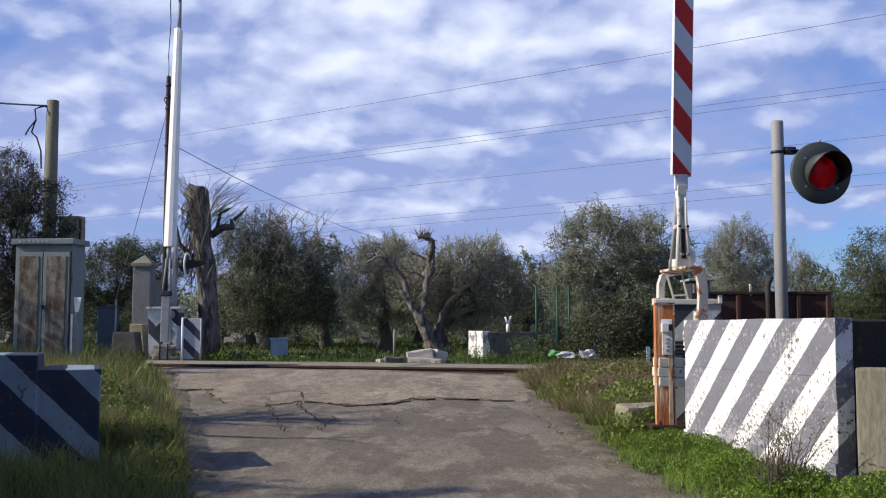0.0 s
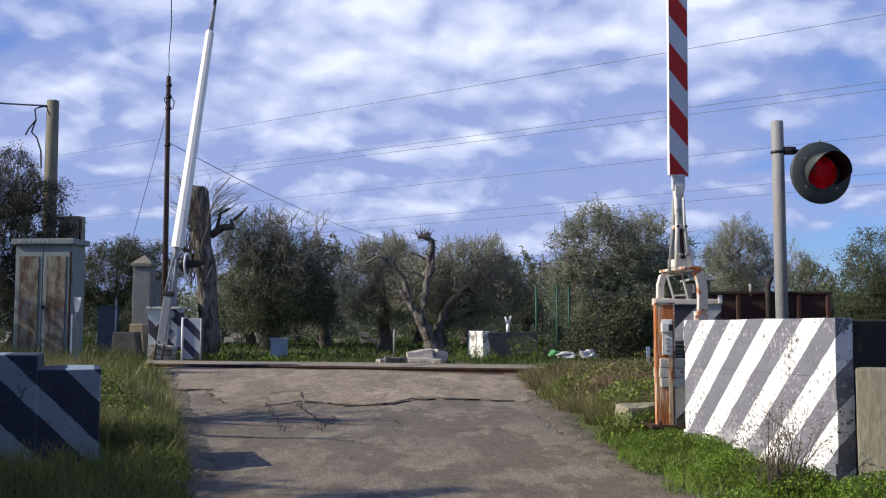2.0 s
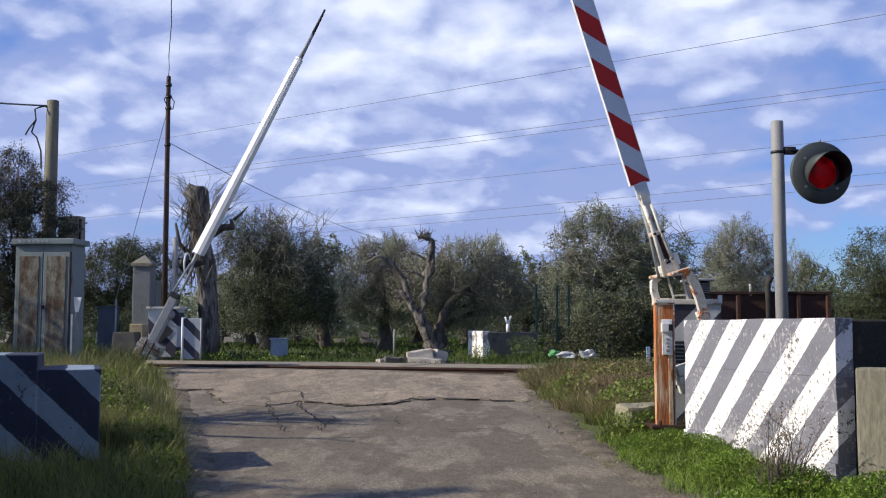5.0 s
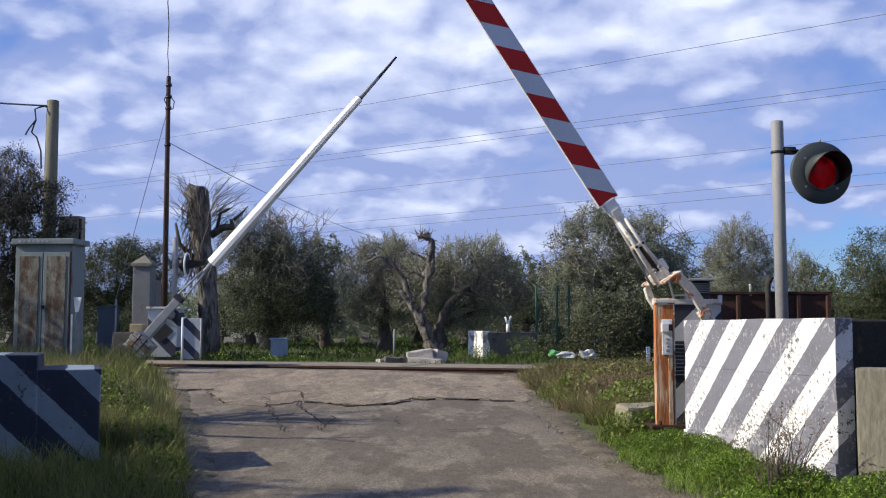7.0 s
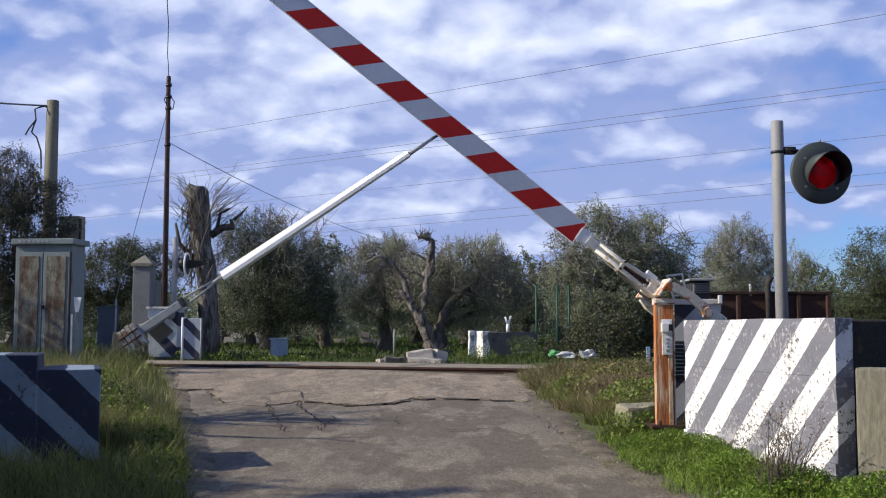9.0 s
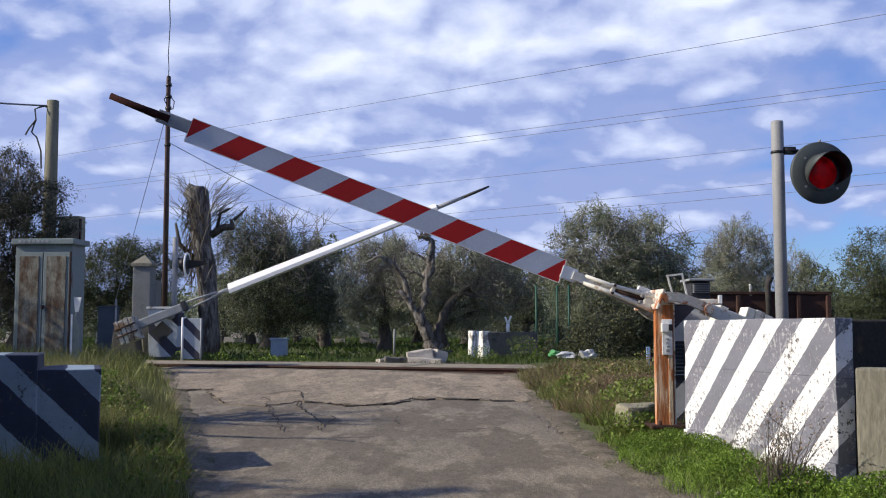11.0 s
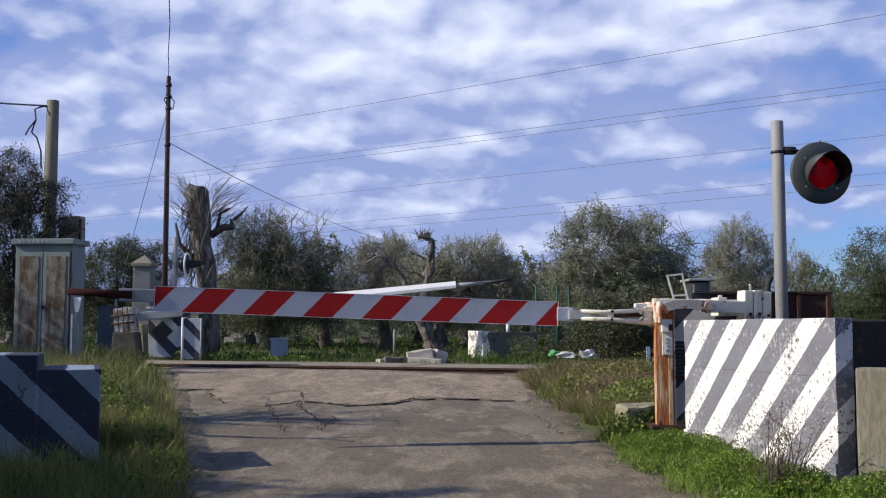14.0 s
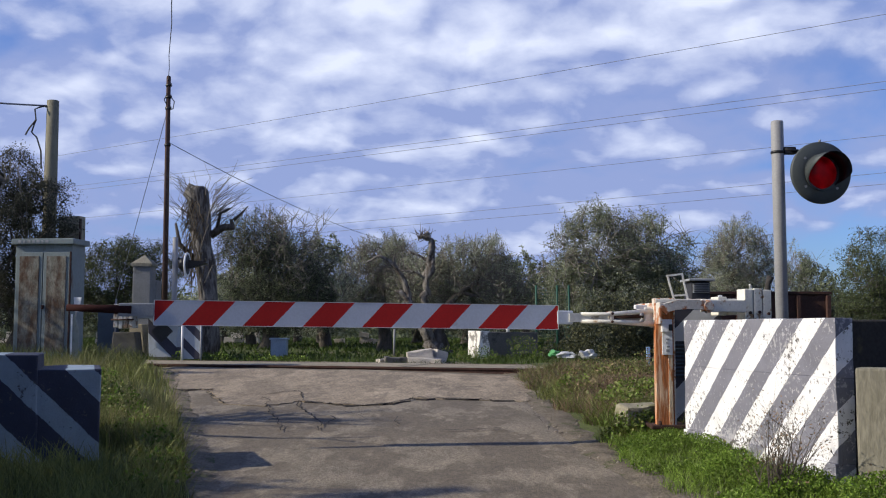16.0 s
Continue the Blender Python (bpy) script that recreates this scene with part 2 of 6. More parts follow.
M = {
    "earth": mat("earth_and_turf", (0.07, 0.088, 0.025), 0.95, 0.35, 0.8, 18, 0.6, stain=(0.12, 0.095, 0.055), stain_scale=1.1, stain_at=0.54),
    "asphalt": mat("worn_asphalt", (0.225, 0.193, 0.146), 0.9, 0.28, 1.6, 85, 0.3, stain=(0.150, 0.126, 0.095), stain_scale=1.7, stain_at=0.465, stain_width=0.045, speck=0.28, speck_scale=46, stretch=(1, 0.42, 1)),
    "old_layer": mat("pale_asphalt", (0.30, 0.246, 0.180), 0.92, 0.28, 2.0, 75, 0.4, speck=0.36, speck_scale=34, stain=(0.224, 0.185, 0.138), stain_scale=3.2, stain_at=0.50, stain_width=0.07, stretch=(1, 0.42, 1)),
    "grey_render": mat("grey_render", (0.24, 0.25, 0.26), 0.9, 0.12, 2, 30, 0.3, stain=(0.16, 0.16, 0.16), stain_scale=3, stain_at=0.55),
    "rust_white_light": mat("rust_spotted_white", (0.72, 0.69, 0.63), 0.6, 0.1, 5, 60, 0.15, stain=(0.38, 0.17, 0.08), stain_scale=7, stain_at=0.53, stain_width=0.06),
    "rust_white": mat("rust_streaked_white", (0.66, 0.62, 0.55), 0.7, 0.12, 5, 60, 0.2, stain=(0.40, 0.15, 0.06), stain_scale=9, stain_at=0.50, stain_width=0.07),
    "slab": mat("crossing_concrete", (0.30, 0.265, 0.20), 0.9, 0.2, 3, 50, 0.3, stain=(0.18, 0.16, 0.12), stain_scale=3, stain_at=0.5),
    "crack": mat("crack_dirt", (0.035, 0.03, 0.026), 1.0, 0.3, 8, 60, 0.4),
    "soil": mat("verge_soil", (0.175, 0.148, 0.11), 0.97, 0.35, 5, 45, 1.0, stain=(0.075, 0.085, 0.03), stain_scale=4, stain_at=0.54),
    "plaster": mat("old_plaster", (0.30, 0.27, 0.23), 0.9, 0.15, 1.5, 20, 0.3, stain=(0.2, 0.18, 0.16), stain_scale=1.5, stain_at=0.55),
    "gravel": mat("road_edge_gravel", (0.27, 0.235, 0.195), 0.95, 0.3, 6, 70, 0.9),
    "concrete": mat("weathered_concrete", (0.262, 0.25, 0.20), 0.9, 0.22, 2.5, 50, 0.35, stain=(0.14, 0.135, 0.112), stain_scale=4, stain_at=0.55, stretch=(1, 1, 0.3)),
    "tufa_grey": mat("pale_mossy_concrete", (0.30, 0.28, 0.205), 0.95, 0.25, 4, 40, 0.6, stain=(0.15, 0.155, 0.075), stain_scale=4, stain_at=0.52),
    "near_black": mat("near_black_concrete", (0.045, 0.042, 0.04), 0.95, 0.25, 3, 50, 0.4, stain=(0.10, 0.085, 0.05), stain_scale=4, stain_at=0.6),
    "dark_concrete": mat("dirty_concrete", (0.13, 0.125, 0.115), 0.92, 0.2, 3, 50, 0.4, stain=(0.06, 0.06, 0.055), stain_scale=3, stain_at=0.54),
    "pale_stone": mat("pale_stone", (0.50, 0.46, 0.40), 0.9, 0.15, 3, 40, 0.5, stain=(0.27, 0.25, 0.22), stain_scale=5, stain_at=0.58),
    "whitewash": mat("flaking_whitewash", (0.80, 0.78, 0.74), 0.9, 0.1, 3, 40, 0.4, stain=(0.26, 0.25, 0.235), stain_scale=2.6, stain_at=0.50, stain_width=0.05),
    "tufa": mat("yellow_tufa", (0.48, 0.40, 0.26), 0.92, 0.15, 3, 40, 0.5),
    "white": mat("old_white_paint", (0.70, 0.69, 0.64), 0.55, 0.08, 3, 60, 0.12, stain=(0.36, 0.27, 0.18), stain_scale=6, stain_at=0.60, stain_width=0.06),
    "weight_white": mat("weathered_white_iron", (0.74, 0.72, 0.64), 0.6, 0.1, 4, 60, 0.12, stain=(0.33, 0.21, 0.12), stain_scale=9, stain_at=0.58, stain_width=0.05),
    "far_weight": mat("rusty_white_iron", (0.50, 0.49, 0.45), 0.7, 0.12, 4, 60, 0.12, stain=(0.22, 0.15, 0.10), stain_scale=5, stain_at=0.5, stain_width=0.08),
    "white_clean": mat("white_enamel", (0.80, 0.81, 0.82), 0.4, 0.05, 2, 40, 0.05, stain=(0.62, 0.61, 0.6), stain_scale=3, stain_at=0.6),
    "red": mat("red_reflective", (0.52, 0.016, 0.014), 0.65, 0.08, 3, 60, 0.04),
    "panel_white": mat("white_reflective", (0.60, 0.65, 0.74), 0.6, 0.06, 3, 60, 0.04, stain=(0.46, 0.48, 0.52), stain_scale=4, stain_at=0.6),
    "rust_cream": mat("cream_paint_over_rust", (0.62, 0.50, 0.36), 0.8, 0.2, 8, 60, 0.3, stain=(0.46, 0.17, 0.06), stain_scale=9, stain_at=0.5, stain_width=0.06, stretch=(1, 1, 0.3)),
    "rust": mat("orange_rust", (0.46, 0.16, 0.055), 0.85, 0.3, 5, 60, 0.4, stain=(0.64, 0.46, 0.32), stain_scale=16, stain_at=0.50, stretch=(1, 1, 0.12)),
    "dark_rust": mat("dark_rust", (0.06, 0.03, 0.024), 0.85, 0.3, 4, 50, 0.4, stain=(0.05, 0.03, 0.025), stain_scale=3, stain_at=0.5),
    "brown_steel": mat("red_brown_steel", (0.038, 0.017, 0.017), 0.95, 0.2, 6, 50, 0.2, spec=0.05),
    "steel": mat("galvanised_steel", (0.28, 0.285, 0.295), 0.6, 0.1, 6, 80, 0.1, metal=0.0, stain=(0.25, 0.22, 0.2), stain_scale=6, stain_at=0.62),
    "grey_paint": mat("grey_paint", (0.30, 0.32, 0.345), 0.6, 0.1, 4, 60, 0.12, stain=(0.2, 0.19, 0.18), stain_scale=6, stain_at=0.6),
    "board_grey": mat("grey_green_paint", (0.24, 0.27, 0.25), 0.7, 0.15, 4, 60, 0.12, stain=(0.12, 0.13, 0.11), stain_scale=7, stain_at=0.55),
    "dark_paint": mat("dark_paint", (0.035, 0.037, 0.045), 0.6, 0.2, 4, 60, 0.1),
    "black": mat("black_plastic", (0.016, 0.016, 0.018), 0.45, 0.2, 6, 60, 0.05),
    "disc": mat("dark_grey_disc", (0.06, 0.072, 0.076), 0.55, 0.08, 6, 60, 0.04),
    "cab_paint": mat("peeling_cabinet_paint", (0.19, 0.235, 0.245), 0.7, 0.12, 3, 50, 0.25, stain=(0.13, 0.085, 0.06), stain_scale=4.5, stain_at=0.60, stain_width=0.07, stretch=(1, 1, 0.4)),
    "cab_rust": mat("rusted_door", (0.205, 0.205, 0.175), 0.85, 0.25, 6, 50, 0.4, stain=(0.088, 0.052, 0.034), stain_scale=5.0, stain_at=0.42, stain_width=0.2, stretch=(1, 1, 0.5), speck=0.35, speck_scale=14),
    "blue_box": mat("blue_grey_box", (0.05, 0.075, 0.11), 0.65, 0.15, 4, 50, 0.15),
    "pale_blue": mat("pale_blue_box", (0.30, 0.38, 0.46), 0.65, 0.12, 4, 50, 0.15),
    "stake_blue": mat("pale_blue_paint", (0.28, 0.42, 0.66), 0.6, 0.1, 4, 50, 0.1),
    "pole_wood": mat("tarred_wood", (0.085, 0.052, 0.045), 0.85, 0.25, 4, 40, 0.4, stretch=(6, 6, 0.5)),
    "pole_concrete": mat("mossy_pole", (0.185, 0.175, 0.125), 0.85, 0.2, 3, 40, 0.3, stretch=(2, 2, 0.4)),
    "bark": mat("olive_bark", (0.09, 0.08, 0.07), 0.95, 0.35, 5, 30, 0.9, stretch=(3, 3, 0.7)),
    "pale_bark": mat("grey_dead_bark", (0.19, 0.178, 0.165), 0.95, 0.45, 6, 40, 1.0, stain=(0.075, 0.062, 0.052), stain_scale=5, stain_at=0.49, stretch=(2, 2, 0.5)),
    "twig": mat("dry_twig", (0.15, 0.138, 0.122), 0.95, 0.25, 5, 30, 0.3),
    "wire": mat("overhead_wire", (0.17, 0.18, 0.225), 0.6, 0.05, 3, 30, 0.0),
    "rail": mat("rail_steel", (0.24, 0.19, 0.15), 0.5, 0.2, 5, 50, 0.2, metal=0.5),
    "leaf_olive": mat("olive_leaves", (0.185, 0.212, 0.125), 0.6, 0.35, 0.9, 6, 0.0, island=0.35, thin=0.32, spec=0.15),
    "leaf_grey": mat("silvery_leaves", (0.345, 0.36, 0.285), 0.6, 0.35, 0.9, 6, 0.0, island=0.35, thin=0.36, spec=0.15),
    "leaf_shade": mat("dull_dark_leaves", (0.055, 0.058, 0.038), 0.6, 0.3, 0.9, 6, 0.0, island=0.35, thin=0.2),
    "leaf_dark": mat("dark_leaves", (0.050, 0.060, 0.038), 0.6, 0.3, 0.9, 6, 0.0, island=0.3, thin=0.2),
    "leaf_green": mat("green_olive_leaves", (0.10, 0.125, 0.05), 0.6, 0.3, 0.9, 6, 0.0, island=0.35, thin=0.3),
    "leaf_bush": mat("bramble_leaves", (0.105, 0.11, 0.05), 0.6, 0.25, 2, 8, 0.0, island=0.6, thin=0.2),
    "leaf_brown": mat("withered_brown_leaves", (0.20, 0.15, 0.085), 0.7, 0.3, 1.5, 8, 0.0, island=0.5, thin=0.2),
    "weed": mat("green_weed", (0.175, 0.262, 0.045), 0.55, 0.35, 2, 8, 0.0, island=0.5, thin=0.35),
    "weed_deep": mat("deep_green_weed", (0.12, 0.20, 0.03), 0.6, 0.3, 2, 8, 0.0, island=0.45, thin=0.35, spec=0.15),
    "grass": mat("grass_blades", (0.175, 0.195, 0.058), 0.6, 0.3, 1.2, 8, 0.0, island=0.5, thin=0.25),
    "dry_grass": mat("dry_grass", (0.235, 0.165, 0.11), 0.8, 0.3, 1.2, 8, 0.0, island=0.5, thin=0.2),
    "straw": mat("straw_stalks", (0.265, 0.245, 0.115), 0.8, 0.3, 1.2, 8, 0.0, island=0.5, thin=0.25),
    # green kept low to stand in for shade under the olives
    "far_grass": mat("orchard_grass", (0.052, 0.084, 0.014), 0.7, 0.45, 0.5, 4, 0.0, island=0.4, thin=0.25),
    "green_fence": mat("green_coating", (0.02, 0.075, 0.05), 0.55, 0.1, 4, 40, 0.05),
    "bag": mat("plastic_sack", (0.52, 0.53, 0.53), 0.5, 0.15, 6, 40, 0.3, stain=(0.28, 0.29, 0.26), stain_scale=7, stain_at=0.53),
    "bag_green": mat("green_plastic_sack", (0.10, 0.33, 0.12), 0.45, 0.1, 6, 40, 0.3),
    "wall_stripes": striped("striped_wall_paint", (0.86, 0.87, 0.90), (0.195, 0.20, 0.245), (1, 1, -1.135), 0.463, 0.358, 0.5, (0.40, 0.40, 0.43), 0.548, 0.03, 30.0, chip_on_first=(0.11, 0.105, 0.10), flakes=True),
    # pale stripes set dark and bluish for the shade the left blocks stand in
    "left_stripes": striped("shade_toned_stripes", (0.27, 0.35, 0.43), (0.03, 0.038, 0.072), (1, 0, 1.0), 0.46, 0.468, 0.40, (0.10, 0.10, 0.10), 0.575, 0.04, 26.0, chip_on_first=(0.07, 0.07, 0.075)),
    "body_stripes": striped("striped_steel", (0.52, 0.55, 0.58), (0.035, 0.037, 0.055), (1, 0, -1.0), 0.49, 0.89, 0.49, (0.25, 0.18, 0.13), 0.66, 0.01),
    "guard_stripes": striped("striped_guard_sheet", (0.44, 0.50, 0.57), (0.045, 0.047, 0.075), (1, 0, 1.0), 0.42, 0.096, 0.55, (0.2, 0.19, 0.18), 0.62, 0.02),
    "far_stripes": striped("striped_steel_far", (0.50, 0.55, 0.61), (0.04, 0.042, 0.075), (1, 0, 1.0), 0.72, 0.20, 0.60, (0.2, 0.19, 0.18), 0.62, 0.02),
}


def lamp_glow():
    """Ribbed red glass, unevenly lit from behind."""
    ma = bpy.data.materials.new("red_lens")
    ma.use_nodes = True
    nt = ma.node_tree
    N, L = nt.nodes.new, nt.links.new
    b = nt.nodes["Principled BSDF"]
    b.inputs["Base Color"].default_value = (0.10, 0.002, 0.004, 1)
    b.inputs["Roughness"].default_value, b.inputs["Specular IOR Level"].default_value = 0.4, 0.15
    b.inputs["Emission Color"].default_value = (1.0, 0.004, 0.02, 1)
    tc, n, r = N("ShaderNodeTexCoord"), N("ShaderNodeTexNoise"), N("ShaderNodeMapRange")
    n.inputs["Scale"].default_value, n.inputs["Detail"].default_value = 14.0, 3.0
    r.inputs["From Min"].default_value, r.inputs["From Max"].default_value = 0.35, 0.68
    r.inputs["To Min"].default_value, r.inputs["To Max"].default_value = 0.012, 0.10
    L(tc.outputs["Object"], n.inputs["Vector"])
    L(n.outputs["Fac"], r.inputs["Value"])
    L(r.outputs[0], b.inputs["Emission Strength"])
    return ma


M["lens"] = lamp_glow()


# ---- mesh helpers ----
def mesh_of(name, bm, *mats, smooth=False):
    me = bpy.data.meshes.new(name)
    bm.normal_update()
    bm.to_mesh(me)
    bm.free()
    for ma in mats:
        me.materials.append(M[ma] if isinstance(ma, str) else ma)
    if smooth:
        for p in me.polygons:
            p.use_smooth = True
    return me


def part(name, bm, material, parent, label="", smooth=False):
    mats = material if isinstance(material, (list, tuple)) else [material]
    ob = new(name, mesh_of(name, bm, *mats, smooth=smooth))
    ob.parent = parent
    return tagged(ob, label)


def thing(name, label, category, at=(0, 0, 0), rz=0, group="", kind=""):
    ob = new(name)
    ob.empty_display_size = 0.1
    ob.matrix_world = pose(*at, 0, 0, rz)
    return tagged(ob, label, category, group, kind)


def solid(name, bm, material, label, category, at=(0, 0, 0), rz=0, group="", kind="", smooth=False):
    mats = material if isinstance(material, (list, tuple)) else [material]
    ob = new(name, mesh_of(name, bm, *mats, smooth=smooth))
    ob.matrix_world = pose(*at, 0, 0, rz)
    return tagged(ob, label, category, group, kind)


def box(bm, c, s, bevel=0.0, turn=None, mi=0):
    """A box of size s round the centre c, its edges rounded by bevel."""
    tmp = bmesh.new()
    bmesh.ops.create_cube(tmp, size=1.0)
    for v in tmp.verts:
        v.co = Vector((v.co.x * s[0], v.co.y * s[1], v.co.z * s[2]))
    if bevel:
        bmesh.ops.bevel(tmp, geom=tmp.edges[:], offset=bevel, segments=2, affect="EDGES", profile=0.6)
    m = Matrix.Translation(c) @ (turn or Matrix.Identity(4))
    join(bm, tmp, m, mi)
    return bm


def join(bm, tmp, m, mi=0):
    vs = [bm.verts.new(m @ v.co) for v in tmp.verts]
    tmp.verts.index_update()
    for f in tmp.faces:
        nf = bm.faces.new([vs[v.index] for v in f.verts])
        nf.material_index = mi
        nf.smooth = f.smooth
    tmp.free()


def B(c, s, bevel=0.0, turn=None):
    return box(bmesh.new(), c, s, bevel, turn)


def tube(bm, pts, radii, n=8, caps=True, mi=0):
    """A tapering tube through pts."""
    pts = [Vector(p) for p in pts]
    if isinstance(radii, (int, float)):
        radii = [radii] * len(pts)
    rings = []
    ref = None
    for i, p in enumerate(pts):
        d = (pts[min(i + 1, len(pts) - 1)] - pts[max(i - 1, 0)]).normalized()
        if ref is None:
            ref = d.orthogonal().normalized()
        a = (ref - d * ref.dot(d))
        a = a.normalized() if a.length > 1e-5 else d.orthogonal().normalized()
        ref = a
        b = d.cross(a)
        rings.append([bm.verts.new(p + (a * math.cos(k * math.tau / n) + b * math.sin(k * math.tau / n)) * radii[i]) for k in range(n)])
    for r0, r1 in zip(rings, rings[1:]):
        for k in range(n):
            f = bm.faces.new((r0[k], r0[(k + 1) % n], r1[(k + 1) % n], r1[k]))
            f.material_index, f.smooth = mi, n > 5
    if caps:
        for r, flip in ((rings[0], True), (rings[-1], False)):
            f = bm.faces.new(r[::-1] if flip else r)
            f.material_index = mi
    return bm


def T(pts, radii, n=8, caps=True):
    return tube(bmesh.new(), pts, radii, n, caps)


def lathe(profile, n=24, turn=None):
    """A turned form: (radius, height) pairs round the z axis."""
    bm = bmesh.new()
    rings = []
    for r, z in profile:
        rings.append([bm.verts.new((r * math.cos(k * math.tau / n), r * math.sin(k * math.tau / n), z)) for k in range(n)])
    for a, b in zip(rings, rings[1:]):
        for k in range(n):
            bm.faces.new((a[k], a[(k + 1) % n], b[(k + 1) % n], b[k])).smooth = True
    bm.faces.new(rings[0][::-1])
    bm.faces.new(rings[-1])
    if turn:
        bmesh.ops.transform(bm, matrix=turn, verts=bm.verts)
    return bm


def prism(poly, y0, y1):
    """A flat outline in x and z, drawn out from y0 to y1."""
    bm = bmesh.new()
    a = [bm.verts.new((x, y0, z)) for x, z in poly]
    b = [bm.verts.new((x, y1, z)) for x, z in poly]
    n = len(poly)
    bm.faces.new(a)
    bm.faces.new(b[::-1])
    for k in range(n):
        bm.faces.new((a[k], b[k], b[(k + 1) % n], a[(k + 1) % n]))
    bmesh.ops.recalc_face_normals(bm, faces=bm.faces)
    return bm


def rough_up(bm, amount, scale, seed=0.0):
    off = Vector((seed, seed * 1.7, seed * 0.3))
    for v in bm.verts:
        v.co += noise.noise_vector(v.co * scale + off) * amount
    return bm


def cloud_mesh(name, verts, quads, material, smooth=False):
    """A mesh from arrays: verts (n, 3), quads (m, k)."""
    me = bpy.data.meshes.new(name)
    k = quads.shape[1]
    me.vertices.add(len(verts))
    me.vertices.foreach_set("co", np.asarray(verts, dtype=np.float32).ravel())
    me.loops.add(quads.size)
    me.loops.foreach_set("vertex_index", quads.astype(np.int32).ravel())
    me.polygons.add(len(quads))
    me.polygons.foreach_set("loop_start", np.arange(0, quads.size, k, dtype=np.int32))
    me.polygons.foreach_set("loop_total", np.full(len(quads), k, dtype=np.int32))
    me.update(calc_edges=True)
    for ma in ([material] if isinstance(material, str) else material):
        me.materials.append(M[ma])
    return me


def leaves(centres, length, width, rng, up=0.0, face=None):
    """A small pointed leaf at each centre; face: the way in which its flat side looks, more or less."""
    n = len(centres)
    c = np.asarray(centres)
    if face is None:
        d = rng.normal(size=(n, 3))
        d[:, 2] += up
        s = np.cross(d, rng.normal(size=(n, 3)))
    else:
        f = face / (np.linalg.norm(face, axis=1)[:, None] + 1e-6) + rng.normal(size=(n, 3)) * 0.9
        d = np.cross(f, rng.normal(size=(n, 3)))
        s = np.cross(f, d)
    d /= np.linalg.norm(d, axis=1)[:, None] + 1e-9
    s /= np.linalg.norm(s, axis=1)[:, None] + 1e-9
    ln = (length * rng.uniform(0.6, 1.4, n))[:, None]
    wd = (width * rng.uniform(0.6, 1.4, n))[:, None]
    v = np.stack([c - d * ln / 2, c + s * wd / 2, c + d * ln / 2, c - s * wd / 2], axis=1).reshape(-1, 3)
    return v, np.arange(4 * n).reshape(-1, 4)


def blades(x, y, z, height, width, rng, lean=0.35, bend=(0.0, 0.0)):
    """A bent grass blade at each foot: two quads narrowing to a tip."""
    n = len(x)
    a = rng.uniform(0, math.tau, n)
    h = height * rng.uniform(0.45, 1.35, n)
    w = width * rng.uniform(0.6, 1.4, n)
    side = np.stack([np.cos(a), np.sin(a), np.zeros(n)], 1) * (w / 2)[:, None]
    way = np.stack([rng.normal(0, lean, n) + bend[0], rng.normal(0, lean, n) + bend[1], np.zeros(n)], 1) * h[:, None]
    p0 = np.stack([x, y, z - 0.02], 1)
    p1 = p0 + way * 0.3 + np.array([0, 0, 1]) * (h * 0.55)[:, None]
    p2 = p0 + way + np.array([0, 0, 1]) * (h * 0.95)[:, None]
    v = np.stack([p0 - side, p0 + side, p1 + side * 0.8, p1 - side * 0.8, p2 + side * 0.12, p2 - side * 0.12], 1).reshape(-1, 3)
    i = np.arange(n)[:, None] * 6
    q = np.concatenate([i + np.array([[0, 1, 2, 3]]), i + np.array([[3, 2, 4, 5]])])
    return v, q


# ---- ground ----
def step(a, b, t):
    t = np.clip((np.asarray(t, dtype=float) - a) / (b - a), 0, 1)
    return t * t * (3 - 2 * t)


def road_left(y):
    return np.interp(y, [-40, 0, 5.4, 7.4, 11.4, 15.2, 18.5, 26], [0.6, -0.4, -1.3, -1.84, -3.0, -4.25, -5.3, -7.6])


def road_right(y):
    return np.interp(y, [-40, 0, 5.4, 8.4, 11.4, 15.2, 18.5, 26], [4.6, 2.6, 1.40, 1.12, 1.05, 1.02, 0.6, -3.0])


def base_z(y):
    return np.interp(y, [-60, 0, 4, 8, 12, 15.0, 16.2, 18.2, 21, 2000], [-0.7, -0.28, -0.10, 0.0, 0.16, 0.295, 0.30, 0.30, 0.33, 0.33])


def ground_z(x, y):
    x, y = np.asarray(x, dtype=float), np.asarray(y, dtype=float)
    z = base_z(y)
    near = 1 - step(14, 19, y)
    right = step(0.05, 0.75, x - road_right(y))
    left = step(0.05, 0.9, road_left(y) - x)
    bump = 0.025 * np.sin(x * 2.3 + y * 1.1) * np.sin(y * 1.7 - x * 0.6)
    z = z + near * (right * (0.10 + bump) + left * (0.07 + bump))
    inside = (x > road_left(y)) & (x < road_right(y)) & (y < 26)
    return np.where(inside, z - 0.05, z - 0.004)


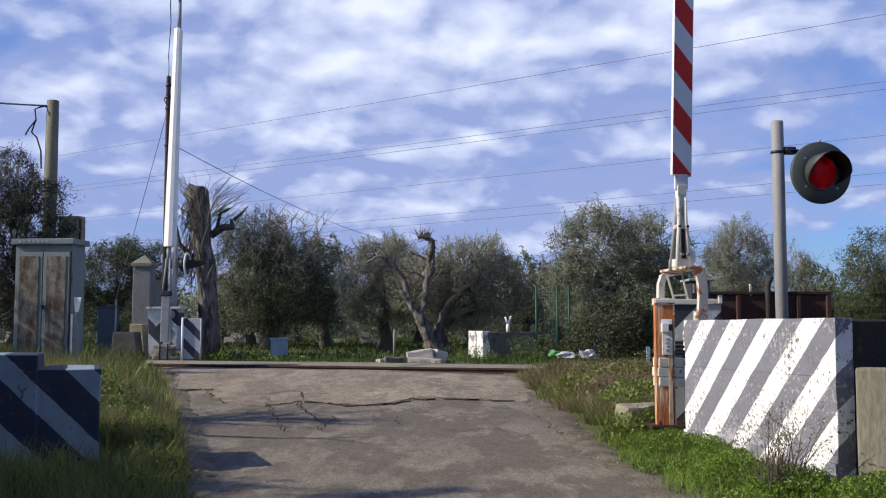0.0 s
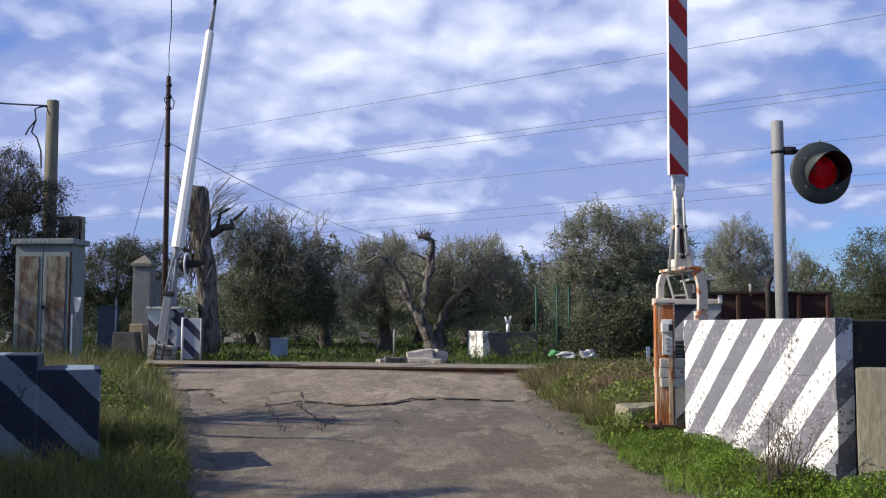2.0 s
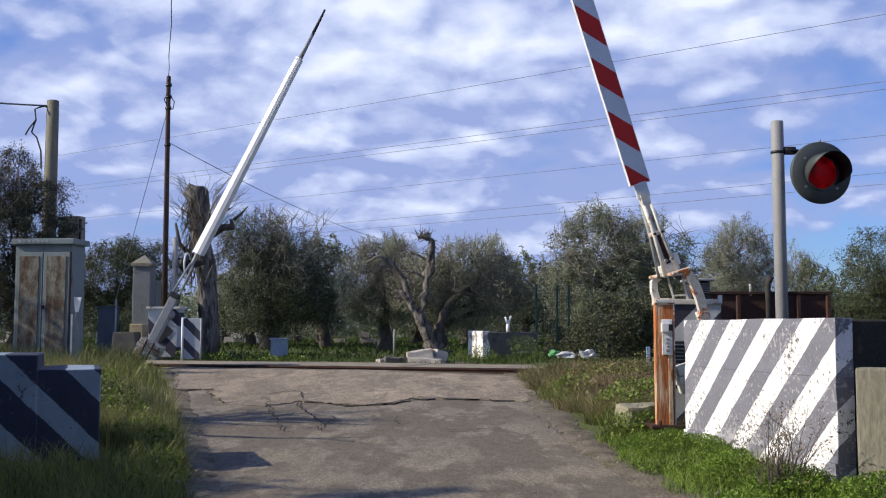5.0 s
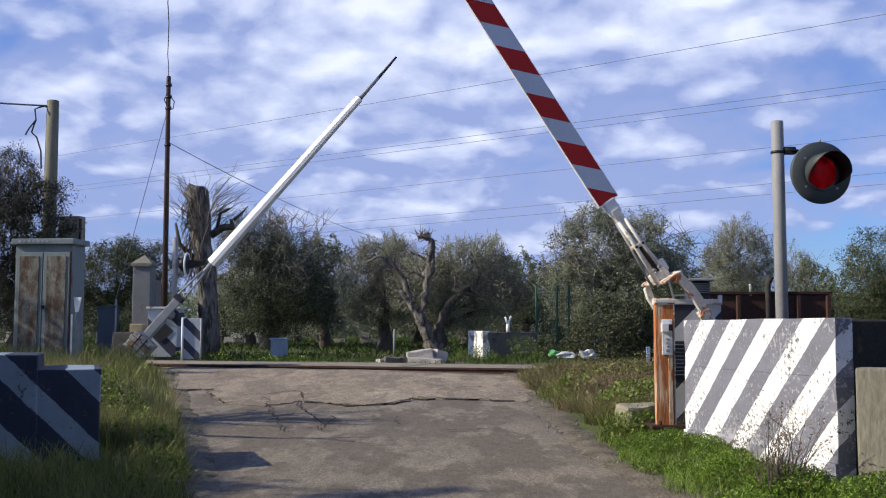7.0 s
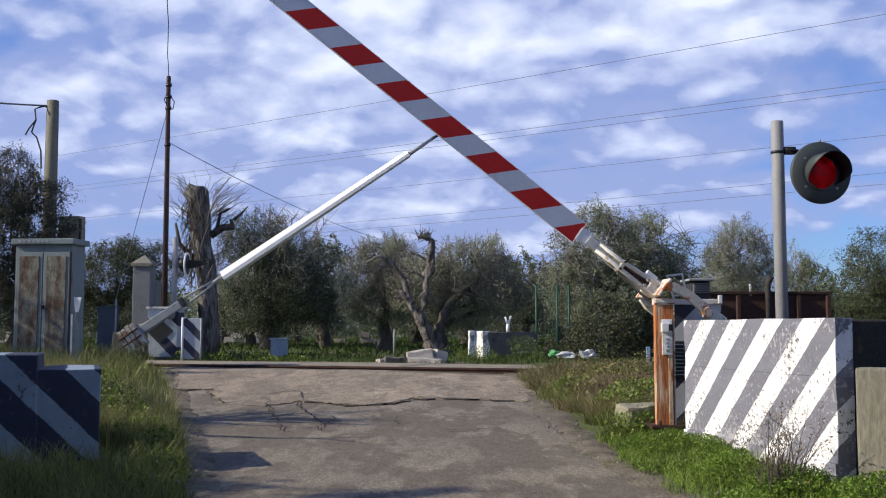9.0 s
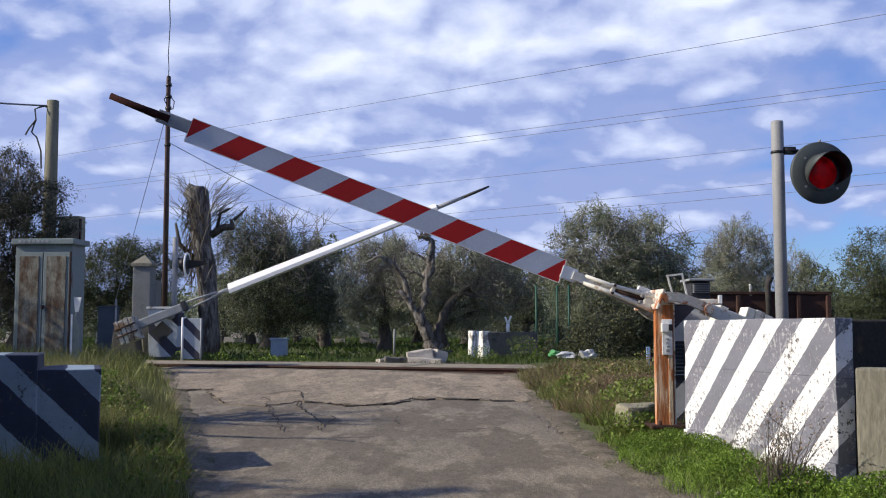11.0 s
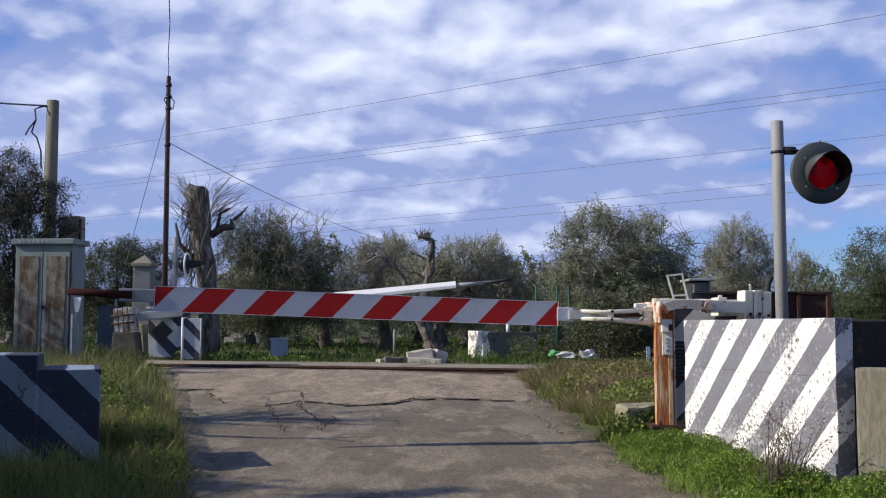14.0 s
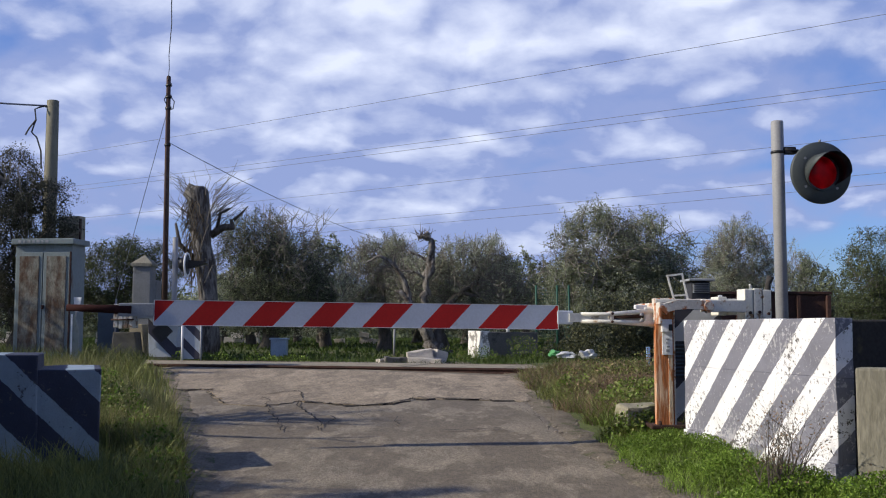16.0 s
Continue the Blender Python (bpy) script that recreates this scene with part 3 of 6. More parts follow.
def build_ground():
    def spread(edge, fine, far, k):
        a = [0.0]
        st = fine
        while a[-1] < far:
            if a[-1] > edge:
                st *= k
            a.append(a[-1] + st)
        return np.array(a)
    xs = spread(9, 0.15, 900, 1.25)
    xs = np.concatenate([-xs[:0:-1], xs])
    ys = np.concatenate([-spread(3, 0.5, 60, 1.4)[:0:-1], spread(24, 0.15, 1800, 1.25)])
    X, Y = np.meshgrid(xs, ys)
    Z = ground_z(X, Y)
    nx, ny = len(xs), len(ys)
    i = (np.arange(ny - 1)[:, None] * nx + np.arange(nx - 1)[None, :]).ravel()
    q = np.stack([i, i + 1, i + nx + 1, i + nx], 1)
    ob = new("ground", cloud_mesh("ground", np.stack([X.ravel(), Y.ravel(), Z.ravel()], 1), q, "earth"))
    tagged(ob, "earth and turf running under the olive orchard", "ground", kind="structure")


build_ground()


def build_road():
    ys = np.concatenate([np.arange(-40, 4, 1.0), np.arange(4, 18.6, 0.1)])
    n = 26
    v = []
    for y in ys:
        l, r = float(road_left(y)), float(road_right(y))
        jl = 0.05 * noise.noise((0, y * 2.1, 3)) + 0.02 * noise.noise((0, y * 9, 3))
        jr = 0.05 * noise.noise((0, y * 2.1, 9)) + 0.02 * noise.noise((0, y * 9, 9))
        xs = np.linspace(l + jl, r + jr, n)
        z0 = float(base_z(y))
        v.append((xs[0], y, z0 - 0.09))
        for x in xs:
            e = min(x - xs[0], xs[-1] - x)
            v.append((x, y, z0 + 0.012 * noise.noise((x * 0.8, y * 0.8, 1)) + 0.004 * noise.noise((x * 5, y * 5, 2)) - 0.02 * max(0, 1 - e / 0.15)))
        v.append((xs[-1], y, z0 - 0.09))
    k = n + 2
    i = (np.arange(len(ys) - 1)[:, None] * k + np.arange(k - 1)[None, :]).ravel()
    q = np.stack([i, i + 1, i + k + 1, i + k], 1)
    ob = new("road", cloud_mesh("road", np.array(v), q, "asphalt"))
    tagged(ob, "narrow country road of worn grey asphalt", "road", kind="structure")


build_road()


def build_verge_soil(name, edge, side, width):
    """Loose dirt between the asphalt and the grass."""
    ys = np.arange(3.5, 15.0, 0.07)
    v = []
    for y in ys:
        e = float(edge(y))
        w = width * (0.75 + 0.6 * noise.noise((side * 4, y * 1.3, 0.3)) + 0.35 * noise.noise((side * 4, y * 6, 0.3)))
        i = 0.02 + 0.06 * noise.noise((side * 7, y * 3.1, 1.3)) + 0.05 * noise.noise((side * 7, y * 11, 1.3))
        xs = [e - side * (i + 0.17), e - side * (i + 0.02), e + side * w * 0.5, e + side * w]
        for k, x in enumerate(xs):
            z = (float(base_z(y)) - 0.014, float(base_z(y)) + 0.010, float(ground_z(x, y)) + 0.015, float(ground_z(x, y)) - 0.05)[k] + (0.014 * noise.noise((x * 9, y * 9, 4)) if 0 < k < 3 else 0)
            v.append((x, y, z))
    i = (np.arange(len(ys) - 1)[:, None] * 4 + np.arange(3)[None, :]).ravel()
    q = np.stack([i, i + 1, i + 5, i + 4], 1)
    if side < 0:
        q = q[:, ::-1]
    ob = new(name, cloud_mesh(name, np.array(v), q, "soil"))
    tagged(ob, "loose brown dirt along the asphalt edge", "dirt", kind="structure")


build_verge_soil("verge_dirt", road_right, 1, 0.30)
build_verge_soil("verge_dirt", road_left, -1, 0.14)


# ---- railway crossing ----
RAIL_A, RAIL_WAY = Vector((-5.4, 16.55, 0.30)), Vector((6.4, -2.15, 0)).normalized()
RAIL_SIDE = Vector((-RAIL_WAY.y, RAIL_WAY.x, 0))


def build_track():
    turn = math.degrees(math.atan2(RAIL_WAY.y, RAIL_WAY.x))
    prof = [(-0.07, -0.14), (0.07, -0.14), (0.07, -0.12), (0.012, -0.09), (0.012, -0.035), (0.034, -0.025), (0.034, 0.0), (-0.034, 0.0), (-0.034, -0.025), (-0.012, -0.035), (-0.012, -0.09), (-0.07, -0.12)]
    for off in (0.0, 1.5):
        bm = prism(prof, -60, 60)
        # near rail coloured darker, to draw the shaded gap before the slabs
        solid("rail", bm, "dark_rust" if off == 0.0 else "rail", "brown steel rail crossing the road in a groove", "rail", RAIL_A + RAIL_SIDE * off + Vector((0, 0, 0.045)), turn - 90, "track rails", "structure")
    # worn slabs between road and rails
    rng = random.Random(4)
    for y0, y1 in ((0.08, 1.42),):
        x = -0.35
        while x < 6.95:
            w = rng.uniform(1.1, 1.7)
            bm = B((x + w / 2, (y0 + y1) / 2, 0), (w - 0.02, y1 - y0, 0.16), 0.015)
            solid("crossing_slab", bm, "slab", "worn pale slab laid along the rail", "slab", RAIL_A + Vector((0, 0, -0.035 + rng.uniform(-0.006, 0.006))), turn, "crossing slabs", "structure")
            x += w


build_track()


def jag(pts, amp, seed, k=6, along=1.0):
    """A line through pts, broken up into small irregular steps."""
    rng = random.Random(seed)
    out = []
    for (x0, y0), (x1, y1) in zip(pts, pts[1:]):
        n = max(2, int(math.hypot(x1 - x0, y1 - y0) * k))
        for i in range(n):
            f = i / n
            out.append((x0 + (x1 - x0) * f + rng.gauss(0, amp), y0 + (y1 - y0) * f + rng.gauss(0, amp * along)))
    out.append(pts[-1])
    return out


def crack(pts, width, seed):
    rng = random.Random(seed)
    line = jag(pts, 0.018, seed, 9, 2.5)
    bm = bmesh.new()
    prev = None
    for i, (x, y) in enumerate(line):
        a = line[min(i + 1, len(line) - 1)]
        b = line[max(i - 1, 0)]
        d = Vector((a[0] - b[0], a[1] - b[1], 0)).normalized()
        s = Vector((-d.y, d.x, 0)) * width * rng.uniform(0.25, 1.2) * (0.3 if i in (0, len(line) - 1) else 1)
        z = float(base_z(y)) + 0.019 + 0.012 * noise.noise((x * 0.8, y * 0.8, 1))
        v = (bm.verts.new((x - s.x * 0.75, y - s.y * 1.8, z)), bm.verts.new((x + s.x * 0.75, y + s.y * 1.8, z)))
        if prev:
            bm.faces.new((prev[0], prev[1], v[1], v[0]))
        prev = v
    solid("road_crack", bm, "crack", "dark open crack running through the asphalt", "crack", kind="structure")


for i, (pts, w) in enumerate((
        ([(-3.35, 12.27), (-3.04, 12.14), (-2.85, 12.27), (-2.7, 11.64), (-2.33, 10.65)], 0.012),
        ([(-2.07, 11.46), (-1.91, 10.96), (-1.74, 10.07), (-1.45, 8.99), (-1.4, 8.67)], 0.012),
        ([(-2.07, 11.46), (-1.91, 11.95), (-1.73, 12.02), (-1.57, 11.18)], 0.01),
        ([(-1.56, 11.07), (-1.25, 10.85), (-0.89, 10.65)], 0.014),
        ([(-0.89, 10.65), (-0.57, 10.75), (-0.35, 11.01), (-0.34, 11.35), (0.1, 11.23), (0.56, 11.12)], 0.016),
        ([(-1.56, 11.07), (-1.55, 10.75), (-1.32, 9.85), (-1.12, 9.17), (-1.07, 8.67)], 0.012),
        ([(-1.11, 9.06), (-1.03, 9.44), (-1.12, 9.72)], 0.009),
        ([(-0.8, 9.85), (-0.68, 9.72)], 0.007),
        ([(0.75, 10.96), (0.89, 9.85), (0.91, 9.17)], 0.004),
        ([(-0.04, 8.67), (0.57, 8.74)], 0.01),
        ([(-0.17, 12.6), (0.43, 12.46), (0.44, 12.74)], 0.008),
        ([(-1.45, 8.99), (-1.31, 8.61)], 0.008),
        ([(-1.06, 10.26), (-0.77, 9.56), (-0.51, 9.72)], 0.006),
        ([(-0.46, 9.64), (-0.39, 8.88)], 0.006),
        )):
    crack(pts, w, 30 + i)


def broken_edge(pts, high, seed):
    """The dark broken lip where a layer of asphalt ends."""
    rng = random.Random(seed)
    line = jag(pts, 0.03, seed, 12, 2.6)
    bm = bmesh.new()
    prev = None
    for i, (x, y) in enumerate(line):
        z = float(base_z(y)) + 0.012 * noise.noise((x * 0.8, y * 0.8, 1))
        h = 0.6 * high * (0.35 + 0.9 * abs(noise.noise((x * 3.1, y * 3.1, seed))) + rng.uniform(0, 0.45)) * (0.4 if i in (0, len(line) - 1) else 1)
        v = [bm.verts.new(c) for c in ((x, y - 0.05, z - 0.01), (x, y - 0.015, z + 0.006 + h * 0.8), (x, y + 0.01, z + 0.008 + h), (x, y + 0.1, z + 0.004))]
        if prev:
            for k in range(3):
                f = bm.faces.new((prev[k], v[k], v[k + 1], prev[k + 1]))
                f.material_index = 1 if k == 2 else 0
        prev = v
    ob = solid("broken_edge", bm, "crack", "dark broken lip of a lifted asphalt layer", "crack", kind="structure")
    ob.data.materials.append(M["old_layer"])


broken_edge([(-1.57, 11.18), (-1.5, 11.0), (-1.25, 10.85), (-0.89, 10.65)], 0.008, 3)
broken_edge([(-0.86, 10.62), (-0.57, 10.75), (-0.35, 10.98)], 0.010, 4)
broken_edge([(-0.35, 11.32), (0.1, 11.23), (0.56, 11.12), (0.8, 11.1)], 0.012, 5)
broken_edge([(-3.3, 12.27), (-3.04, 12.14), (-2.85, 12.25)], 0.012, 6)
broken_edge([(-2.05, 11.9), (-1.9, 11.97), (-1.73, 12.0)], 0.008, 7)


def road_layer(outline, seed, label, rise=0.014, ma="old_layer"):
    """A thin layer of another asphalt with a broken edge."""
    line = jag(outline + [outline[0]], 0.022, seed, 12)[:-1]
    bm = bmesh.new()
    top = [bm.verts.new((x, y, float(base_z(y)) + rise + 0.012 * noise.noise((x * 0.8, y * 0.8, 1)))) for x, y in line]
    low = [bm.verts.new((v.co.x, v.co.y, v.co.z - 0.012)) for v in top]
    f = bm.faces.new(top)
    n = len(top)
    for k in range(n):
        bm.faces.new((top[k], low[k], low[(k + 1) % n], top[(k + 1) % n]))
    bmesh.ops.recalc_face_normals(bm, faces=bm.faces)
    bmesh.ops.triangulate(bm, faces=[f])
    solid("road_patch", bm, ma, label, "asphalt", kind="structure")


road_layer([(-3.95, 15.2)] + [(-3.35, 12.27), (-2.85, 12.27), (-2.33, 10.65), (-1.86, 10.55), (-1.56, 11.07), (-0.89, 10.65), (-0.57, 10.75), (-0.34, 11.29), (0.56, 11.12), (1.25, 11.0), (1.25, 12.6)] + [(1.2, 14.0), (-1.6, 14.9)], 5, "cracked layer of pale asphalt before the rails", 0.010)


# plain wall that closes the place behind the camera
solid("wall_south", B((0, 0, 1.9), (34, 0.3, 4.6), 0.02), "plaster", "plain plastered wall behind the road", "wall", (1.0, -16.5, -0.7), 4, kind="structure")


# ---- striped walls beside the barrier ----
def build_right_wall():
    ang = math.degrees(math.atan2(5.68 - 7.66, 2.23 - 1.85))
    w = thing("barrier_wall", "concrete wall painted with worn white and grey slanting stripes", "wall", (1.85, 7.66, 0.0), ang)
    bm = bmesh.new()
    L = 2.016
    # two courses, the upper set back a little, and a plinth
    for z0, z1, out in ((-0.2, 0.16, 0.02), (0.161, 0.64, 0.003), (0.641, 0.985, 0.0)):
        box(bm, (L / 2, 0.055 - out / 2, (z0 + z1) / 2), (L, 0.11 + out, z1 - z0), 0.003)
    bmesh.ops.subdivide_edges(bm, edges=[e for e in bm.edges if e.calc_length() > 0.25], cuts=6, use_grid_fill=True)
    rough_up(bm, 0.006, 7.0)
    part("long_side", bm, "wall_stripes", w)
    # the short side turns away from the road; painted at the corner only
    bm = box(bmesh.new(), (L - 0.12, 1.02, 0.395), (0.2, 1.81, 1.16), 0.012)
    # the near-black colour carries this side's shade
    part("short_side", rough_up(bm, 0.004, 6), "near_black", w, "unpainted dirty concrete side, colour darkened for shade")


build_right_wall()


def build_left_blocks():
    a = thing("barrier_wall", "low concrete block with dark and pale stripes toned down for shade", "wall", (-2.33, 6.82, -0.03), 19)
    bm = B((-0.35, 0.35, 0.24), (0.70, 0.7, 0.88), 0.012)
    bmesh.ops.subdivide_edges(bm, edges=[e for e in bm.edges if e.calc_length() > 0.3], cuts=5, use_grid_fill=True)
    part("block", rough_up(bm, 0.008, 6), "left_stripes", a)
    b = thing("barrier_wall", "taller concrete block with dark and pale stripes toned down for shade", "wall", (-2.33, 6.82, -0.03), 19)
    bm = B((-1.625, 0.36, 0.29), (2.46, 0.72, 0.98), 0.012)
    bmesh.ops.translate(bm, vec=(0.0, -0.03, 0), verts=bm.verts)
    bmesh.ops.subdivide_edges(bm, edges=[e for e in bm.edges if e.calc_length() > 0.3], cuts=8, use_grid_fill=True)
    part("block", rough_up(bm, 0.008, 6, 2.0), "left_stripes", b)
    return a, b


build_left_blocks()

bm = B((0, 0, 0), (0.9, 0.14, 0.86), 0.015)
bmesh.ops.subdivide_edges(bm, edges=[e for e in bm.edges if e.calc_length() > 0.3], cuts=4, use_grid_fill=True)
solid("concrete_block", rough_up(bm, 0.006, 5), "concrete", "plain board-marked concrete block before the wall", "block", (2.69, 5.34, 0.28), -30)

bm = B((0, 0, 0), (0.36, 0.34, 0.2), 0.03)
bmesh.ops.subdivide_edges(bm, edges=bm.edges[:], cuts=2, use_grid_fill=True)
solid("kerb_block", rough_up(bm, 0.03, 5), "tufa_grey", "mossy concrete footing in the weeds", "block", (1.66, 8.4, 0.19), 12)


# ---- near barrier ----
def build_near_machine():
    m = thing("barrier_machine", "rusty steel barrier machine with a striped grey housing", "barrier machine", (2.0, 8.0, 0.14))
    part("base_plate", B((-0.01, 0.12, 0.015), (0.72, 0.56, 0.03), 0.006), "dark_rust", m)
    part("front_column", B((-0.243, -0.098, 0.49), (0.132, 0.012, 0.97), 0.003), "rust", m, "orange rusted steel channel")
    part("column_flange", B((-0.171, -0.066, 0.49), (0.012, 0.075, 0.97), 0.003), "rust_white_light", m, "white flange of the channel")
    part("column_flange", B((-0.313, -0.066, 0.49), (0.012, 0.075, 0.97), 0.003), "rust", m)
    part("column_seam", B((-0.205, -0.107, 0.33), (0.032, 0.008, 0.62), 0.002), "rust_cream", m, "cream paint left on the channel's edge")
    cap = part("column_cap", B((-0.245, -0.055, 0.995), (0.16, 0.11, 0.055), 0.008), "rust_white", m, "chipped white cap plate")
    part("cap_lip", B((-0.245, -0.112, 1.0), (0.15, 0.012, 0.03), 0.004), "white", cap)
    part("housing", B((0.055, 0.255, 0.5), (0.44, 0.23, 0.97), 0.012), "body_stripes", m, "grey steel housing with dark slanting bands")
    lid = part("lid", B((0.02, 0.25, 1.0), (0.52, 0.25, 0.045), 0.006), "rust_white_light", m)
    part("lid_corner", B((0.262, 0.13, 1.02), (0.03, 0.03, 0.07), 0.004), "white_clean", lid)
    vent = part("vent", B((-0.095, 0.134, 0.53), (0.13, 0.012, 0.30), 0.003), "dark_paint", m)
    for i in range(9):
        part("louvre", B((-0.095, 0.128, 0.41 + i * 0.03), (0.11, 0.022, 0.008), 0, Matrix.Rotation(0.5, 4, "X")), "blue_box", vent)
    lock = part("lock_plate", B((-0.230, -0.112, 0.715), (0.082, 0.014, 0.28), 0.004), "white_clean", m, "white lock plate with a dark keyhole box")
    part("lock_box", B((-0.245, -0.136, 0.79), (0.07, 0.045, 0.07), 0.005), "white_clean", lock)
    part("keyhole", B((-0.212, -0.142, 0.79), (0.03, 0.05, 0.05), 0.003), "black", lock)
    for k, (dx, dz, w, h) in enumerate(((0.0, 0.70, 0.024, 0.012), (-0.006, 0.67, 0.016, 0.02), (0.004, 0.64, 0.022, 0.012), (0.0, 0.61, 0.026, 0.02))):
        part("sign_bar", B((-0.228 + dx, -0.121, dz), (w, 0.006, h), 0.001), "grey_paint", lock, "worn grey writing on the plate")
    fr = bmesh.new()
    for a, b in (((-0.105, 1.01), (-0.158, 1.215)), ((-0.163, 1.214), (-0.032, 1.229)), ((-0.037, 1.229), (0.006, 1.02)), ((-0.115, 1.05), (0.0, 1.058))):
        tube(fr, [(a[0], 0.16, a[1]), (b[0], 0.16, b[1])], 0.010, 4)
    part("handle_frame", fr, "white", m, "bent white tube frame")
    for bx in (-0.3, 0.3):
        part("bolt", T([(bx, -0.13, 0.0), (bx, -0.13, 0.06)], 0.014, 6), "dark_rust", m)
    

build_near_machine()


def slanted_panel(x0, x1, h, th, pitch, lean, z0):
    """A long flat panel whose faces are cut into slanting red and white bands."""
    bm = bmesh.new()
    lo, hi = z0 - h / 2, z0 + h / 2
    count = int((x1 - x0 + h) / pitch) + 5

    def clip(poly):
        for side, lim in ((1, x0), (-1, x1)):
            res = []
            for i, p in enumerate(poly):
                q = poly[(i + 1) % len(poly)]
                ip, iq = side * (p[0] - lim) >= 0, side * (q[0] - lim) >= 0
                if ip:
                    res.append(p)
                if ip != iq:
                    f = (lim - p[0]) / (q[0] - p[0])
                    res.append((lim, p[1] + (q[1] - p[1]) * f))
            poly = res
            if len(poly) < 3:
                return []
        return poly
    first = x1 + lean + 0.04
    for k in range(-1, count):
        b0, b1 = first - (k + 1) * pitch, first - k * pitch
        # leaning so that the upper end lies nearer the road's edge post
        poly = [(b0 - lean, lo), (b1 - lean, lo), (b1, hi), (b0, hi)]
        poly = clip(poly)
        if len(poly) < 3:
            continue
        for y, flip in ((-th / 2, False), (th / 2, True)):
            vs = [bm.verts.new((px, y, pz)) for px, pz in poly]
            f = bm.faces.new(vs[::-1] if flip else vs)
            f.material_index = k % 2
    return bm


def build_near_boom():
    b = thing("barrier_boom", "red and white striped barrier boom with a steel root and counterweights", "barrier boom", (1.996, 8.08, 1.083))
    z = -0.084
    x1, x0 = -1.085, -4.224
    part("striped_panel", slanted_panel(x0, x1, 0.188, 0.024, 0.2285, 0.172, z), ["red", "panel_white"], b, "red and white reflective panel")
    rim = bmesh.new()
    for s in (-1, 1):
        box(rim, ((x0 + x1) / 2, 0, z + s * 0.0955), (x1 - x0, 0.026, 0.004), 0)
    for xx in (x0, x1):
        box(rim, (xx, 0, z), (0.006, 0.03, 0.19), 0)
    part("panel_rim", rim, "white_clean", b)
    # added out of sight behind the panel, so the boom's shadow falls wider
    part("backing_beam", B(((x0 + x1) / 2, 0.068, z), (x1 - x0 - 0.02, 0.10, 0.07), 0.01), "grey_paint", b, "hidden grey box beam added behind the panel to widen its shadow")
    part("tip_sleeve", B((-4.355, 0, z + 0.02), (0.265, 0.04, 0.10), 0.008), "grey_paint", b, "grey steel sleeve")
    part("tip_rod", T([(-4.39, 0, z + 0.02), (-4.62, 0, z + 0.025), (-4.87, 0, z + 0.03)], [0.038, 0.03, 0.026], 10), "brown_steel", b, "dark brown rod")
    part("root_sleeve", B((-1.03, 0, z), (0.13, 0.04, 0.11), 0.01), "panel_white", b)
    part("root_tube", T([(-1.0, 0, z), (-0.93, 0, z), (-0.84, 0, z), (-0.62, 0, z + 0.005)], [0.05, 0.05, 0.036, 0.03], 4), "white", b)
    for y in (-0.05, 0.05):
        bm = bmesh.new()
        tube(bm, [(-0.9, y * 0.5, z + 0.03), (-0.7, y, z + 0.028), (-0.30, y * 1.6, z + 0.062)], [0.014, 0.016, 0.02], 8)
        part("upper_strut", bm, "white" if y < 0 else "grey_paint", b)
        bm = bmesh.new()
        tube(bm, [(-0.9, y * 0.5, z - 0.03), (-0.66, y, z - 0.028), (-0.30, y * 1.6, z - 0.045)], [0.016, 0.018, 0.022], 8)
        part("lower_strut", bm, "white" if y < 0 else "grey_paint", b)
    cl = part("clamp", B((-0.66, 0, z + 0.004), (0.035, 0.13, 0.095), 0.01), "rust_white", b, "chipped white clamp")
    for dz in (-0.03, 0.035):
        part("clamp_bolt", T([(-0.66, -0.065, z + dz), (-0.66, -0.085, z + dz)], 0.011, 6), "dark_rust", cl)
    part("steel_plate", B((-0.42, -0.045, z + 0.09), (0.10, 0.05, 0.035), 0.006), "white_clean", b, "small white plate on the strut")
    part("tie_bolt", T([(-0.43, -0.09, z - 0.02), (-0.43, -0.125, z - 0.02)], 0.014, 6), "steel", b)
    part("tie_bolt", T([(-0.43, -0.09, z + 0.03), (-0.43, -0.125, z + 0.03)], 0.014, 6), "steel", b)
    part("middle_beam", B((-0.55, 0.01, z + 0.005), (0.42, 0.035, 0.05), 0.008), "grey_paint", b)
    part("spring_rod", T([(-0.66, -0.03, z + 0.01), (-0.34, -0.05, z + 0.02)], 0.017, 8), "dark_rust", b)
    part("end_block", B((-0.365, 0.03, z + 0.02), (0.07, 0.22, 0.135), 0.012), "white", b)
    part("flange", B((-0.318, 0.06, z + 0.04), (0.024, 0.60, 0.17), 0.008), "rust_white", b, "rust-streaked white flange plate")
    # the yoke that holds the boom on both sides of the machine
    def band(pts, y0, y1, th):
        bm = bmesh.new()
        n = len(pts)
        rows = []
        for i, (x, zz) in enumerate(pts):
            a, c = pts[max(i - 1, 0)], pts[min(i + 1, n - 1)]
            d = Vector((c[0] - a[0], 0, c[1] - a[1])).normalized()
            s = Vector((-d.z, 0, d.x)) * th
            rows.append([bm.verts.new((x + s.x, y0, zz + s.z)), bm.verts.new((x + s.x, y1, zz + s.z)), bm.verts.new((x - s.x, y1, zz - s.z)), bm.verts.new((x - s.x, y0, zz - s.z))])
        for r0, r1 in zip(rows, rows[1:]):
            for k in range(4):
                bm.faces.new((r0[k], r0[(k + 1) % 4], r1[(k + 1) % 4], r1[k]))
        bm.faces.new(rows[0][::-1])
        bm.faces.new(rows[-1])
        bmesh.ops.recalc_face_normals(bm, faces=bm.faces)
        return bm
